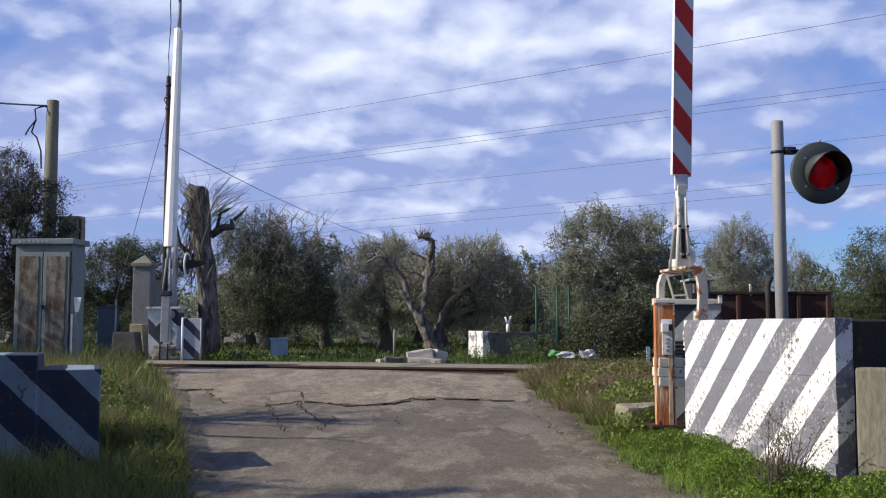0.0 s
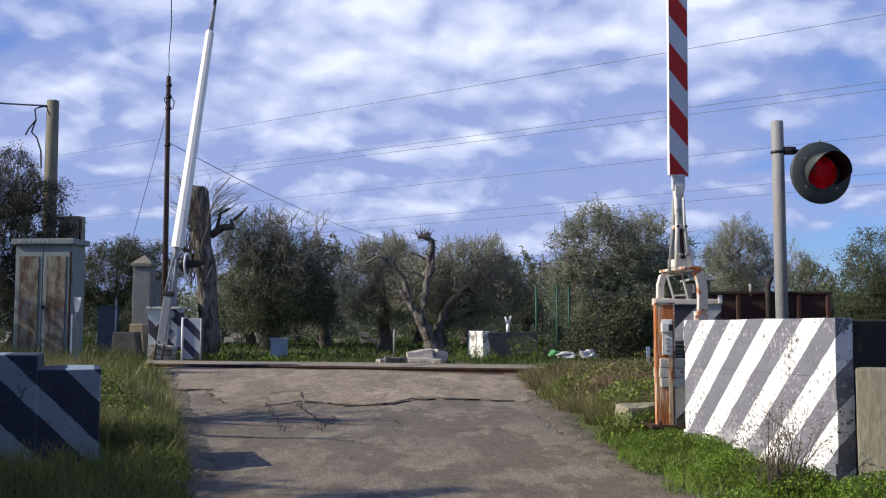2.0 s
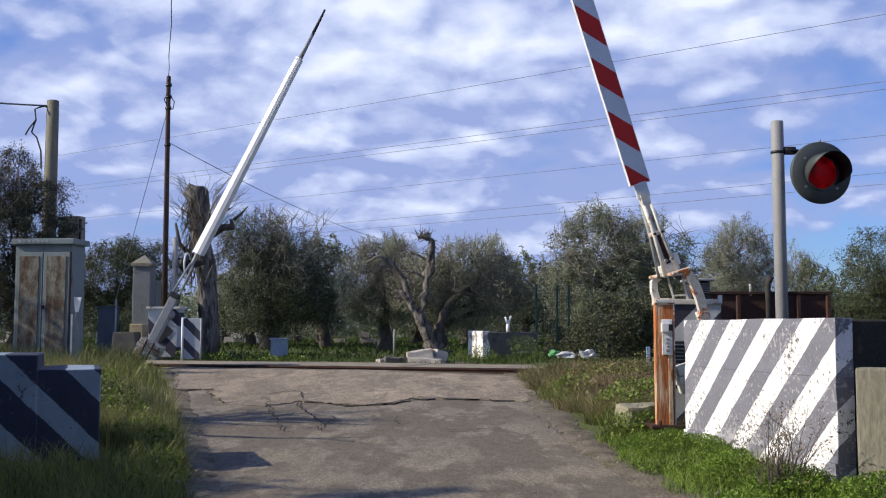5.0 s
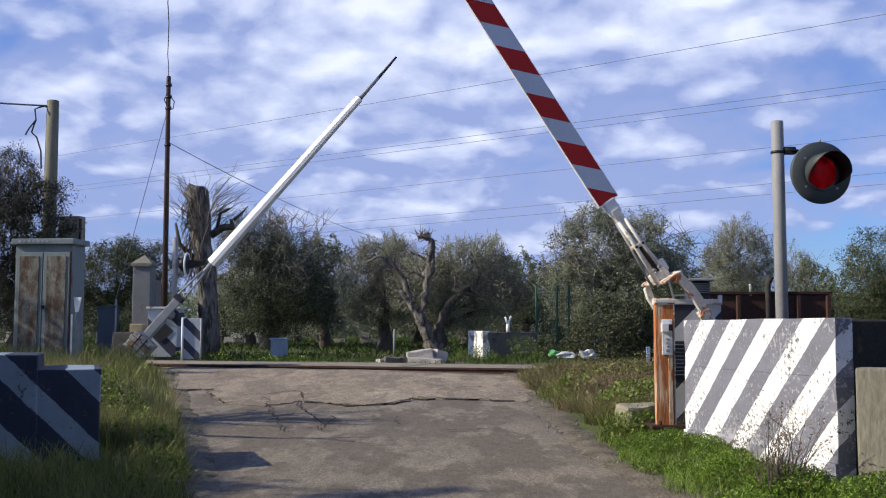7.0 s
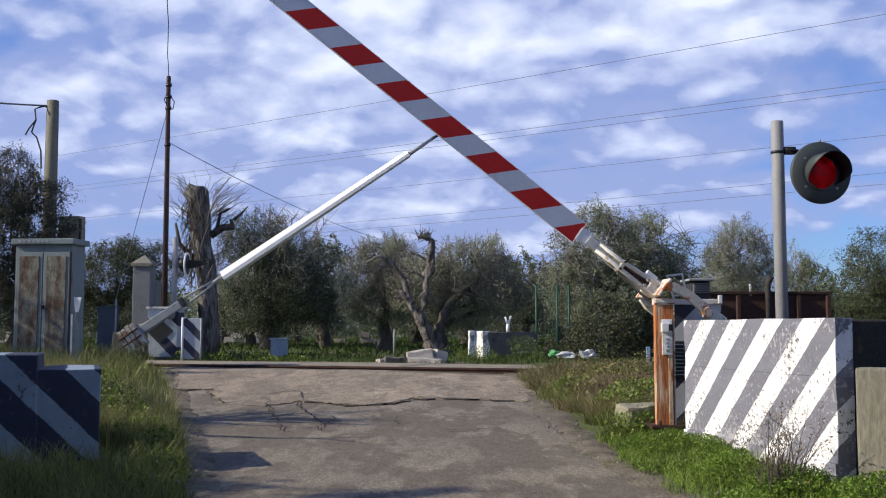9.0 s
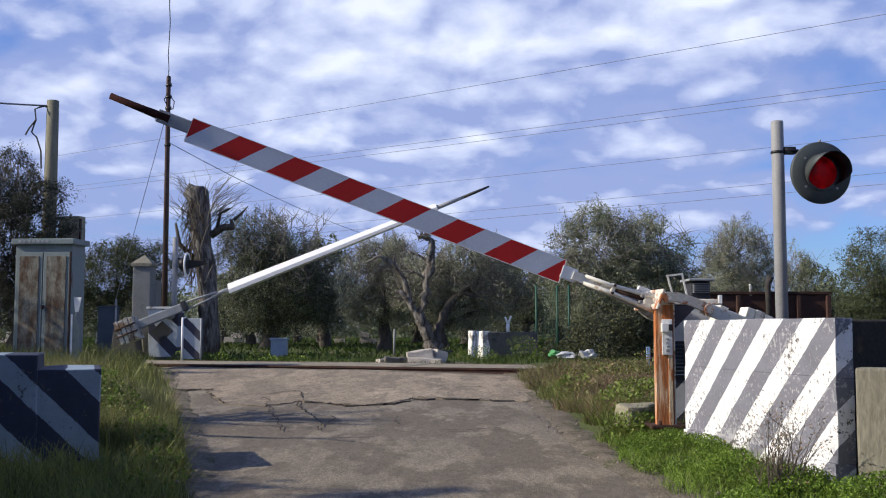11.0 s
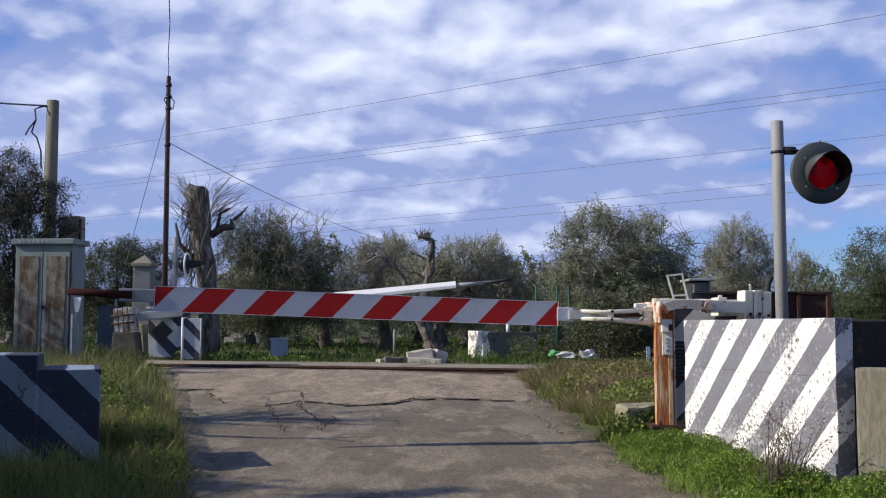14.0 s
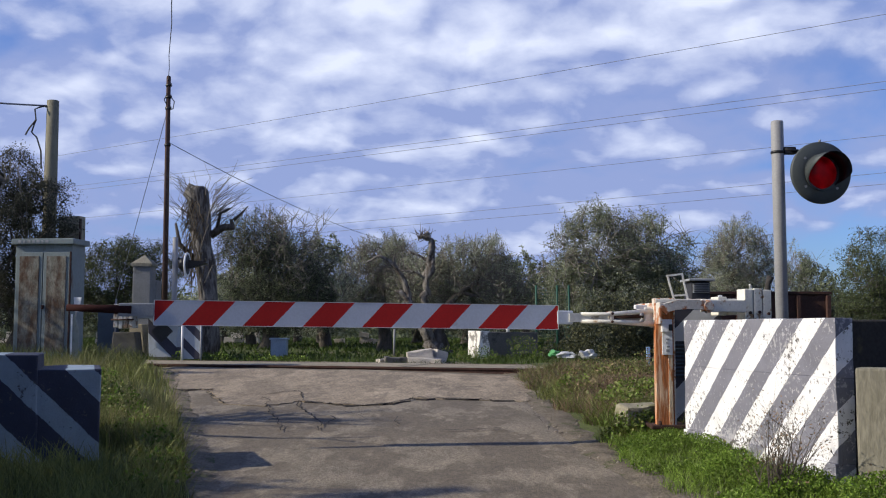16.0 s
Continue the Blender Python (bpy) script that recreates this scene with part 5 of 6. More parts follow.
part("cable_loop", T([(-0.05, -0.05, 7.4), (-0.13, -0.05, 7.2), (-0.05, -0.05, 7.05)], 0.015, 5), "black", wp)


def wire(a, b, sag, r, label, group="overhead wires", n=24, ma="wire"):
    a, b = Vector(a), Vector(b)
    pts = [a.lerp(b, i / n) - Vector((0, 0, sag * 4 * (i / n) * (1 - i / n))) for i in range(n + 1)]
    return solid("overhead_wire", T([p - a for p in pts], r, 5), ma, label, "wire", a, 0, group)


for a, b, r in (((-90.9, 146.5, 21.1), (39.4, 51.4, 20.3), 0.019), ((-90.7, 146.5, 17.7), (39.2, 51.4, 16.0), 0.018), ((-90.7, 146.5, 17.2), (39.1, 51.4, 15.5), 0.018),
                ((-90.5, 146.5, 13.8), (39.0, 51.4, 12.7), 0.015), ((-90.4, 146.5, 10.2), (38.8, 51.4, 10.5), 0.015), ((-90.3, 146.5, 9.6), (38.8, 51.4, 9.8), 0.015)):
    wire(a, b, 0.4, r, "thin dark power line high across the sky")
wire((-7.9, 28, 6.96), (-10.6, 31.2, 0.4), 0.0, 0.009, "stay wire from the telephone pole down to the ground")
wire((-7.75, 28, 6.15), (1.64, 80, 7.3), 1.1, 0.011, "telephone line running off past the orchard")
wire((-8.85, 21.95, 5.88), (-14.5, 19.0, 6.1), 0.15, 0.02, "service cable drooping to the concrete pole")


def mast(x, y, top, arms):
    m = thing("power_mast", "plain concrete power line mast with crossarms", "utility pole", (x, y, 0.2))
    part("shaft", T([(0, 0, -0.4), (0, 0, top)], [0.3, 0.16], 10), "pole_concrete", m)
    for z in arms:
        part("crossarm", B((0, 0, z - 0.2 - 0.05), (0.9, 0.9, 0.1), 0.01), "steel", m)


mast(-90.6, 146.5, 21.3, (21.1, 17.5, 13.8, 10.0))
mast(39.1, 51.4, 20.6, (20.3, 15.8, 12.7, 10.2))
for x, y in ((1.64, 80.0), (7.3, -26.0)):
    c = copy_thing(wp, pose(x, y, float(base_z(y)) - 0.1))
    c.scale.z = 0.92 if y > 0 else 1.12


# the line that comes in overhead and swings in the wind
def build_swinging_line():
    pts = []
    for i in range(37):
        f = i / 36
        pts.append((15.15 * f + 0.015 * math.sin(i * 2.1), -53.95 * f, -0.1 * f - 0.5 * 4 * f * (1 - f)))
    return solid("overhead_wire", T(pts, 0.011, 5), "wire", "slack telephone line coming in overhead", "wire", (-7.85, 27.95, 7.98), 0, "overhead wires")


swinging_line = build_swinging_line()


# ---- trees ----
def limb(bm, rng, p, d, length, r, depth, tips, bend=0.35, n=None):
    """A crooked tapering limb that forks; its outer ends are kept in tips."""
    steps = max(3, int(length / 0.28))
    pts, radii = [p.copy()], [r]
    for i in range(steps):
        d = (d + Vector((rng.gauss(0, bend), rng.gauss(0, bend), rng.gauss(0.06, bend * 0.6))) * 0.5).normalized()
        p = p + d * (length / steps)
        pts.append(p.copy())
        radii.append(r * (1 - 0.55 * (i + 1) / steps))
    tube(bm, pts, radii, n or (8 if r > 0.06 else 5 if r > 0.02 else 3), False)
    if depth == 0:
        tips.append((p.copy(), d.copy()))
        return
    for k in range(rng.choice((2, 3, 3))):
        nd = (d + Vector((rng.gauss(0, 0.65), rng.gauss(0, 0.65), rng.gauss(0.12, 0.4)))).normalized()
        q = pts[rng.randint(max(1, steps - 2), steps)]
        limb(bm, rng, q, nd, length * rng.uniform(0.55, 0.8), radii[-1] * rng.uniform(0.6, 0.85), depth - 1, tips, bend)
    tips.append((pts[len(pts) // 2].copy(), d.copy()))


def olive(name, label, at, seed, crown, trunk=1.0, thick=0.2, leafage=9000, leaf="leaf_olive", leaf2="leaf_grey", clump=0.33, sprigs=60, size=0.085, category="olive tree", group="olive trees", airy=1.0, lean=0.0, broad=0.42):
    """An olive: twisted trunk, forked limbs, a loose crown of clumps within the lobes given as (x, y, z, rx, ry, rz)."""
    rng, nr = random.Random(seed), np.random.default_rng(seed)
    t = thing(name, label, category, at, 0, group)
    bm = bmesh.new()
    tips = []
    p = Vector((0, 0, -0.15))
    pts, radii = [], []
    for i in range(6):
        f = i / 5
        pts.append(p + Vector((lean * f + rng.gauss(0, 0.04), rng.gauss(0, 0.05), f * (trunk + 0.15))))
        radii.append(thick * (1.45 - 0.75 * f + (0.35 if i == 0 else 0)))
    tube(bm, pts, radii, 10, False)
    rough_up(bm, thick * 0.25, 3.5, seed)
    for lobe in crown:
        goal = Vector(lobe[:3])
        d = (goal - pts[-1])
        limb(bm, rng, pts[-1] - Vector((0, 0, 0.1)), d.normalized(), max(0.4, d.length * 0.62), thick * 0.55, 2, tips, 0.3)
    part("trunk", bm, "bark", t)
    # clump centres: round the twig ends and on the skin of the lobes
    cs = []
    vol = [l[3] * l[4] * l[5] for l in crown]
    for _ in range(int(34 * airy * len(crown) * (sum(vol) / len(vol)) ** 0.5 / clump)):
        l = crown[rng.choices(range(len(crown)), vol)[0]]
        d = nr.normal(size=3)
        d /= np.linalg.norm(d)
        k = nr.uniform(0.35, 1.0) ** 0.5 * (1 + 0.22 * noise.noise(Vector(d * 2.2) + Vector((seed, 0, 0))))
        cs.append(np.array(l[:3]) + d * np.array(l[3:]) * k)
    # twig ends that stay within the crown carry leaves too
    cs += [np.array(p) for p, d in tips if any(sum(((p[k] - l[k]) / (l[k + 3] * 1.08)) ** 2 for k in range(3)) < 1 for l in crown)]
    cs = np.array(cs)
    cs = cs[cs[:, 2] > 0.12]
    n = leafage
    ci = nr.integers(0, len(cs), n)
    spread_of = nr.uniform(0.5, 1.2, len(cs))[ci][:, None]
    off = np.clip(nr.normal(size=(n, 3)), -1.6, 1.6) * np.array([clump, clump, clump * 0.8]) * spread_of * 0.5
    mid = np.mean([l[:3] for l in crown], axis=0) - np.array([0, 0, 0.5])
    pos = cs[ci] + off
    face = off / clump + (cs[ci] - mid) * 0.5
    # upright sprigs that break the outline
    sp = []
    hi = cs[np.argsort(cs[:, 2] + nr.normal(size=len(cs)) * 0.5)[-max(sprigs, 1):]]
    bt = bmesh.new()
    for c in hi:
        d = np.array([nr.normal() * 0.45, nr.normal() * 0.45, 1.0])
        d /= np.linalg.norm(d)
        ln = nr.uniform(0.12, 0.42)
        tube(bt, [c - d * 0.3, c + d * ln], [0.012, 0.004], 3, False)
        k = int(75 * ln / 0.5)
        sp.append(c + d * nr.uniform(-0.1, ln, k)[:, None] + nr.normal(size=(k, 3)) * 0.045)
    for c in cs[:: max(1, len(cs) // 170)]:
        near = min(tips, key=lambda q: (q[0] - Vector(c)).length_squared)[0]
        mid = (near + Vector(c)) / 2 + Vector((rng.gauss(0, 0.1), rng.gauss(0, 0.1), rng.gauss(0, 0.1)))
        tube(bt, [near, mid, Vector(c)], [0.018, 0.011, 0.005], 3, False)
    tagged(part("branchwork", bt, "twig", t), kind="stuff")
    extra = np.concatenate(sp)
    pos = np.concatenate([pos, extra])
    face = np.concatenate([face, nr.normal(size=extra.shape)])
    face, pos = face[pos[:, 2] > 0.05], pos[pos[:, 2] > 0.05]
    v, q = leaves(pos, size, size * broad, nr, 0.5, face)
    me = cloud_mesh("crown", v, q, [leaf, leaf2])
    patch = np.array([noise.noise(Vector(c) * 1.3 + Vector((seed, 3, 1))) for c in pos[:: 40]])
    patch = np.repeat(patch, 40)[: len(pos)]
    me.polygons.foreach_set("material_index", ((patch + nr.normal(size=len(pos)) * 0.25) > 0.08).astype(np.int32))
    ob = new("crown", me)
    ob.parent = t
    return t


def build_orchard():
    global wind_tree
    wind_tree = o1 = olive("olive_tree", "tall dark tree with wind-blown sprigs behind the relay cabinet", (-8.75, 20.6, 0.3), 11,
               [(-0.9, 0, 2.9, 1.0, 1.0, 1.3), (0.0, -0.2, 2.4, 1.0, 1.0, 1.3), (-0.4, 0.2, 3.6, 0.6, 0.7, 0.8), (0.45, -0.15, 3.15, 0.6, 0.5, 0.75), (0.75, -0.2, 2.75, 0.4, 0.4, 0.4), (-0.4, 0, 1.2, 1.3, 0.9, 0.9), (-2.0, 0, 2.6, 1.0, 1, 1.6)],
               1.0, 0.18, 95000, "leaf_shade", "leaf_shade", 0.22, 110, 0.05, "tree", broad=0.36)
    o2 = olive("olive_tree", "broad grey-green olive tree with bare twigs showing", (-4.55, 26.0, 0.3), 12,
               [(-0.15, 0, 2.75, 0.75, 0.9, 0.95), (-0.75, 0, 2.1, 0.8, 0.9, 1.0), (-0.75, 0, 2.75, 0.6, 0.7, 0.7), (0.75, 0, 2.0, 0.85, 0.9, 1.0), (0.3, 0, 1.4, 1.5, 1.0, 0.85), (-0.2, 0, 1.1, 1.3, 1.0, 0.7), (0.5, 0.1, 0.95, 1.5, 0.9, 0.6)],
               1.1, 0.17, 68000, "leaf_dark", "leaf_olive", 0.26, 170, 0.05, broad=0.36)
    o3 = olive("olive_tree", "low rounded olive tree in the orchard", (-1.47, 25.0, 0.3), 13,
               [(-0.5, 0, 1.6, 0.72, 0.85, 0.95), (0.3, 0, 1.75, 0.72, 0.85, 1.0), (-0.05, 0, 2.3, 0.8, 0.7, 0.6), (-0.1, 0, 1.15, 1.05, 0.9, 0.6), (0.35, 0, 2.6, 0.35, 0.4, 0.32)], 0.8, 0.16, 54000, "leaf_grey", "leaf_olive", 0.22, 130, 0.045, broad=0.36)
    o4 = olive("olive_tree", "wide old olive tree with forked grey limbs", (0.0, 25.0, 0.3), 14,
               [(0.75, 0, 2.1, 1.05, 0.9, 0.9), (1.35, 0, 1.5, 0.7, 0.9, 0.8), (-0.55, 0, 1.7, 0.8, 0.8, 0.8), (0.2, 0, 1.3, 1.1, 0.9, 0.7), (1.2, 0, 2.45, 0.5, 0.5, 0.45)], 0.7, 0.2, 54000, "leaf_grey", "leaf_olive", 0.22, 120, 0.045, lean=-0.15, broad=0.36)
    o5 = olive("olive_tree", "large bushy olive tree reaching down to the weeds", (3.85, 22.0, 0.3), 15,
               [(-0.4, 0, 2.5, 1.0, 1.0, 0.95), (0.7, 0, 2.3, 0.95, 1.0, 1.0), (0.0, 0, 1.4, 1.65, 1.2, 1.1), (-0.9, 0, 1.6, 0.85, 0.9, 0.9), (1.2, 0, 1.5, 0.8, 0.9, 0.9), (-0.5, 0, 2.95, 0.6, 0.5, 0.5)],
               1.0, 0.2, 90000, "leaf_olive", "leaf_grey", 0.24, 170, 0.05, broad=0.42)
    o6 = olive("olive_tree", "pale silvery olive tree behind the steel bin", (9.5, 32.0, 0.3), 16,
               [(0, 0, 2.9, 1.1, 1.0, 1.2), (-0.6, 0, 2.1, 0.9, 0.9, 1.0), (0.8, 0, 2.0, 0.9, 0.9, 1.1)], 1.3, 0.16, 40000, "leaf_grey", "leaf_olive", 0.28, 90, 0.052, broad=0.38)
    o7 = olive("olive_tree", "thin young olive tree with a sparse crown", (14.3, 40.0, 0.3), 17,
               [(0, 0, 2.8, 0.75, 0.7, 1.2), (0.4, 0, 1.8, 0.7, 0.7, 0.8)], 1.3, 0.12, 12000, "leaf_grey", "leaf_olive", 0.32, 40, 0.06, airy=0.6)
    o8 = olive("olive_tree", "dense green olive tree at the orchard edge", (11.6, 26.0, 0.3), 18,
               [(0, 0, 2.3, 1.2, 1.1, 1.0), (-0.6, 0, 1.6, 0.8, 0.9, 0.9), (1.2, 0, 1.9, 1.2, 1.0, 1.1), (0.2, 0, 1.2, 1.4, 1.0, 0.8)], 1.0, 0.18, 60000, "leaf_green", "leaf_dark", 0.28, 60, 0.05, broad=0.42)
    o9 = olive("olive_tree", "rounded olive tree far behind the pillars", (-10.9, 33.0, 0.3), 19,
               [(0, 0, 2.4, 1.5, 1.2, 1.1), (-1.1, 0, 2.1, 1.0, 1.0, 1.1), (1.3, 0, 2.5, 1.2, 1.0, 1.1), (0, 0, 1.2, 2.0, 1.2, 0.8), (0.4, 0, 3.0, 0.8, 0.8, 0.6)], 1.0, 0.2, 60000, "leaf_dark", "leaf_green", 0.32, 70, 0.06)
    def bare_crown(t, seed, n, x0, x1, z0, z1):
        """Pale leafless shoots standing out of the crown."""
        r2 = random.Random(seed)
        bm = bmesh.new()
        for _ in range(n):
            x, z = r2.uniform(x0, x1), r2.uniform(z0, z1)
            p = Vector((x * 0.75, r2.gauss(0, 0.4), z0 - 0.4 + (z - z0) * 0.5))
            d = Vector((x * 0.35 + r2.gauss(0, 0.25), r2.gauss(0, 0.25), 1)).normalized()
            ln = max(0.3, z - p.z)
            q = p + d * ln * 0.55 + Vector((r2.gauss(0, 0.05), 0, 0))
            e = q + (d + Vector((r2.gauss(0, 0.3), r2.gauss(0, 0.3), 0))).normalized() * ln * 0.5
            tube(bm, [p, q, e], [0.012, 0.008, 0.003], 3, False)
            for k in range(4):
                f = q + (d + Vector((r2.gauss(0, 0.6), r2.gauss(0, 0.5), 0))).normalized() * ln * 0.35
                tube(bm, [q, f], [0.006, 0.003], 3, False)
        tagged(part("shoot_tangle", bm, "twig", t), kind="stuff")
    o2.location, o2.scale = (-4.99, 28.5, 0.3), (1.096, 1.096, 1.096)
    o5.scale = (1.0, 1.0, 0.95)
    o4.location, o4.scale = (0.0, 23.9, 0.3), (0.955, 0.955, 0.955)
    def tangle(t, seed, n, lobes, front=0.75, ln=0.45, r=0.007):
        """Fine bare twigs over the side of the crown that meets the road."""
        r2 = random.Random(seed)
        bm = bmesh.new()
        for _ in range(n):
            l = r2.choice(lobes)
            a, e = r2.uniform(-math.pi, 0), r2.uniform(-0.7, 0.65)
            k = r2.uniform(0.75, 1.12)
            p = Vector((l[0] + l[3] * k * math.cos(a) * math.cos(e), l[1] + l[4] * k * math.sin(a) * math.cos(e), l[2] + l[5] * k * math.sin(e)))
            d = Vector((r2.gauss(0, 1), r2.gauss(0, 0.6), r2.gauss(0.5, 0.8))).normalized()
            q = p + d * ln * r2.uniform(0.3, 0.6)
            f = q + (d + Vector((r2.gauss(0, 0.7), r2.gauss(0, 0.5), r2.gauss(0, 0.6)))).normalized() * ln * r2.uniform(0.3, 0.7)
            tube(bm, [p - d * 0.1, q, f], [r * 1.3, r, r * 0.5], 3, False)
        tagged(part("twig_tangle", bm, "twig", t), kind="stuff")
    tangle(o2, 61, 240, [(0.1, 0, 2.9, 0.95, 0.9, 1.0), (0.75, 0, 2.2, 0.85, 0.9, 1.1)])
    tangle(o3, 62, 500, [(-0.5, 0, 1.6, 0.72, 0.85, 0.95), (0.3, 0, 1.75, 0.72, 0.85, 1.0), (-0.05, 0, 2.3, 0.8, 0.7, 0.6)], r=0.006)
    tangle(o4, 63, 500, [(0.75, 0, 2.1, 1.05, 0.9, 0.9), (1.35, 0, 1.5, 0.7, 0.9, 0.8), (-0.55, 0, 1.7, 0.8, 0.8, 0.8)])
    tangle(o5, 64, 260, [(-0.9, 0, 1.9, 0.9, 0.9, 1.0), (-0.4, 0, 2.5, 1.0, 1.0, 0.95), (0.7, 0, 2.3, 0.95, 1.0, 1.0)])
    tangle(o6, 65, 250, [(0, 0, 2.9, 1.1, 1.0, 1.2)])
    bare_crown(o2, 5, 45, -0.5, 1.5, 2.2, 3.9)
    bare_crown(o4, 6, 35, -0.9, 1.7, 1.6, 2.9)
    bare_crown(o5, 7, 10, -1.3, 0.2, 2.0, 3.3)
    bare_crown(o7, 8, 60, -0.5, 0.6, 2.4, 4.0)
    # more trees of the orchard, farther off
    rng = random.Random(77)
    far_lobes = [[(0, 0, 2.1, 1.3, 1.2, 1.2), (-0.8, 0.2, 1.5, 1.0, 1.0, 1.0), (0.9, -0.2, 1.6, 1.0, 1.0, 1.0), (0.1, 0, 2.9, 0.7, 0.7, 0.6)],
                 [(0, 0, 2.3, 1.1, 1.2, 1.3), (-0.9, 0.1, 1.3, 1.0, 1.1, 0.9), (0.8, 0.3, 1.9, 1.1, 1.0, 1.1), (0.3, -0.6, 1.3, 1.2, 0.9, 0.9)],
                 [(0, 0, 2.0, 1.5, 1.4, 1.0), (-1.0, 0.1, 2.2, 0.9, 0.9, 0.9), (0.9, 0.3, 2.4, 0.8, 0.8, 0.8), (0, 0, 1.0, 1.5, 1.3, 0.7)]]
    src = [olive("olive_tree", "grey-green olive tree of the orchard", (x, y, 0.3), 50 + i, far_lobes[i], 1.0, 0.17, 10000, a, b, 0.30, 26, 0.105)
           for i, (x, y, a, b) in enumerate(((-5.2, 31.0, "leaf_olive", "leaf_grey"), (6.4, 33.0, "leaf_olive", "leaf_dark"), (0.8, 35.0, "leaf_grey", "leaf_olive")))]
    spots = [(-3.55, 30), (-6.4, 33), (-4.4, 36), (-1.0, 37), (2.6, 31), (1.2, 41), (5.6, 30), (7.4, 36), (-8.6, 39), (-14.5, 36), (-12.6, 42), (11.5, 40), (17.5, 36), (15.5, 30), (20.5, 42), (-18.5, 40), (-15.8, 29), (24, 33), (-20, 32), (12.9, 34.5), (-6.0, 41), (2.2, 36), (-0.4, 33.5), (4.4, 38), (7.2, 42), (10.2, 36.5), (18.5, 30.5)]
    for i, (x, y) in enumerate(spots):
        k = rng.uniform(0.78, 1.0)
        c = copy_thing(src[i % 3], pose(x, y, 0.3, 0, 0, rng.uniform(0, 360)))
        c.scale = (k, k, k)
    # unseen trees added round and behind the camera's stand to cut sky light
    for x, y, i in ((-8.8, 4.4, 1), (-8.6, 2.0, 2), (-5.2, -0.6, 1), (-9.8, 0.6, 2), (-6.2, -6.5, 1), (-2.4, -11, 2), (2.6, -12.5, 0), (8.2, -8.5, 5), (9.4, -2.0, 2), (8.4, 4.0, 3), (-12.5, 8.5, 2), (-12.2, 13.5, 5), (-7.4, -2.6, 5)):
        c = copy_thing(src[i % 3], pose(x, y, float(ground_z(x, y)), 0, 0, rng.uniform(0, 360)))
        c.scale = (1.35, 1.35, 1.3)
    # out of view, added with its copy to darken the left verge
    evergreen = olive("evergreen_oak", "unseen dense dark oak added beside the road to block sky light", (-4.9, 1.5, -0.2), 71,
                      [(0.0, 0.8, 2.2, 1.5, 1.8, 1.9), (0.3, -1.2, 2.4, 1.7, 1.8, 2.2), (0.2, 0.2, 4.2, 1.9, 2.2, 1.6), (0.9, -2.2, 4.0, 1.7, 1.6, 1.5)], 1.4, 0.25, 16000, "leaf_dark", "leaf_dark", 0.4, 30, 0.2, "tree", "", broad=0.7)
    copy_thing(evergreen, pose(-3.4, -1.6, -0.2, 0, 0, 70))
    # unseen copies left of the view, placed to shade the lower verge
    for x, y, i, a in ((-5.45, 4.2, 0, 40), (-5.6, 3.5, 1, 120), (-5.3, 2.6, 2, 200), (-5.9, 4.0, 2, 10), (-5.7, 2.8, 0, 300), (-6.0, 1.8, 1, 80)):
        c = copy_thing(src[i], pose(x, y, -0.1, 0, 0, a))
        c.scale = (0.85, 0.85, 0.78)


def far_woods():
    """The close rows of the orchard far behind, too many to tell apart."""
    nr = np.random.default_rng(17)
    n = 90000
    x = nr.uniform(-48, 48, n)
    row = nr.integers(0, 3, n)
    top = 2.6 + 1.3 * np.array([noise.noise((a * 0.33, r * 5.0, 0.0)) for a, r in zip(x, row)]) + 0.7 * np.array([noise.noise((a * 1.1, r * 5.0, 2.0)) for a, r in zip(x, row)])
    z = 0.3 + nr.uniform(0.0, 1, n) * np.maximum(top, 0.8)
    y = 56 + row * 5 + nr.normal(0, 0.9, n)
    v, q = leaves(np.stack([x, y, z], 1), 0.26, 0.13, nr, 0.3)
    ob = new("far_woods", cloud_mesh("far_woods", v, q, "leaf_olive"))
    tagged(ob, "close rows of grey-green olives in the distance", "woods", kind="stuff")


build_orchard()
far_woods()


def gnarl(pts, radii, seed, n=11, wob=0.35):
    """A twisted old limb: close rings of uneven size and outline along a smooth line."""
    rng = random.Random(seed)
    c, r = [], []
    P = [Vector(p) for p in pts]
    for i in range(len(P) - 1):
        a, b, d, e = P[max(i - 1, 0)], P[i], P[i + 1], P[min(i + 2, len(P) - 1)]
        k = max(3, int((d - b).length / 0.07))
        for j in range(k):
            f = j / k
            q = 0.5 * ((2 * b) + (d - a) * f + (2 * a - 5 * b + 4 * d - e) * f * f + (3 * b - a - 3 * d + e) * f ** 3)
            rr = radii[i] + (radii[i + 1] - radii[i]) * f
            c.append(q + Vector((rng.gauss(0, 0.16), rng.gauss(0, 0.16), 0)) * rr)
            r.append(rr * rng.uniform(1 - wob * 0.5, 1 + wob * 0.6))
    c.append(P[-1])
    r.append(radii[-1])
    bm = T(c, r, n)
    rough_up(bm, radii[0] * 0.3, 6, seed)
    return rough_up(bm, radii[0] * 0.16, 19, seed)


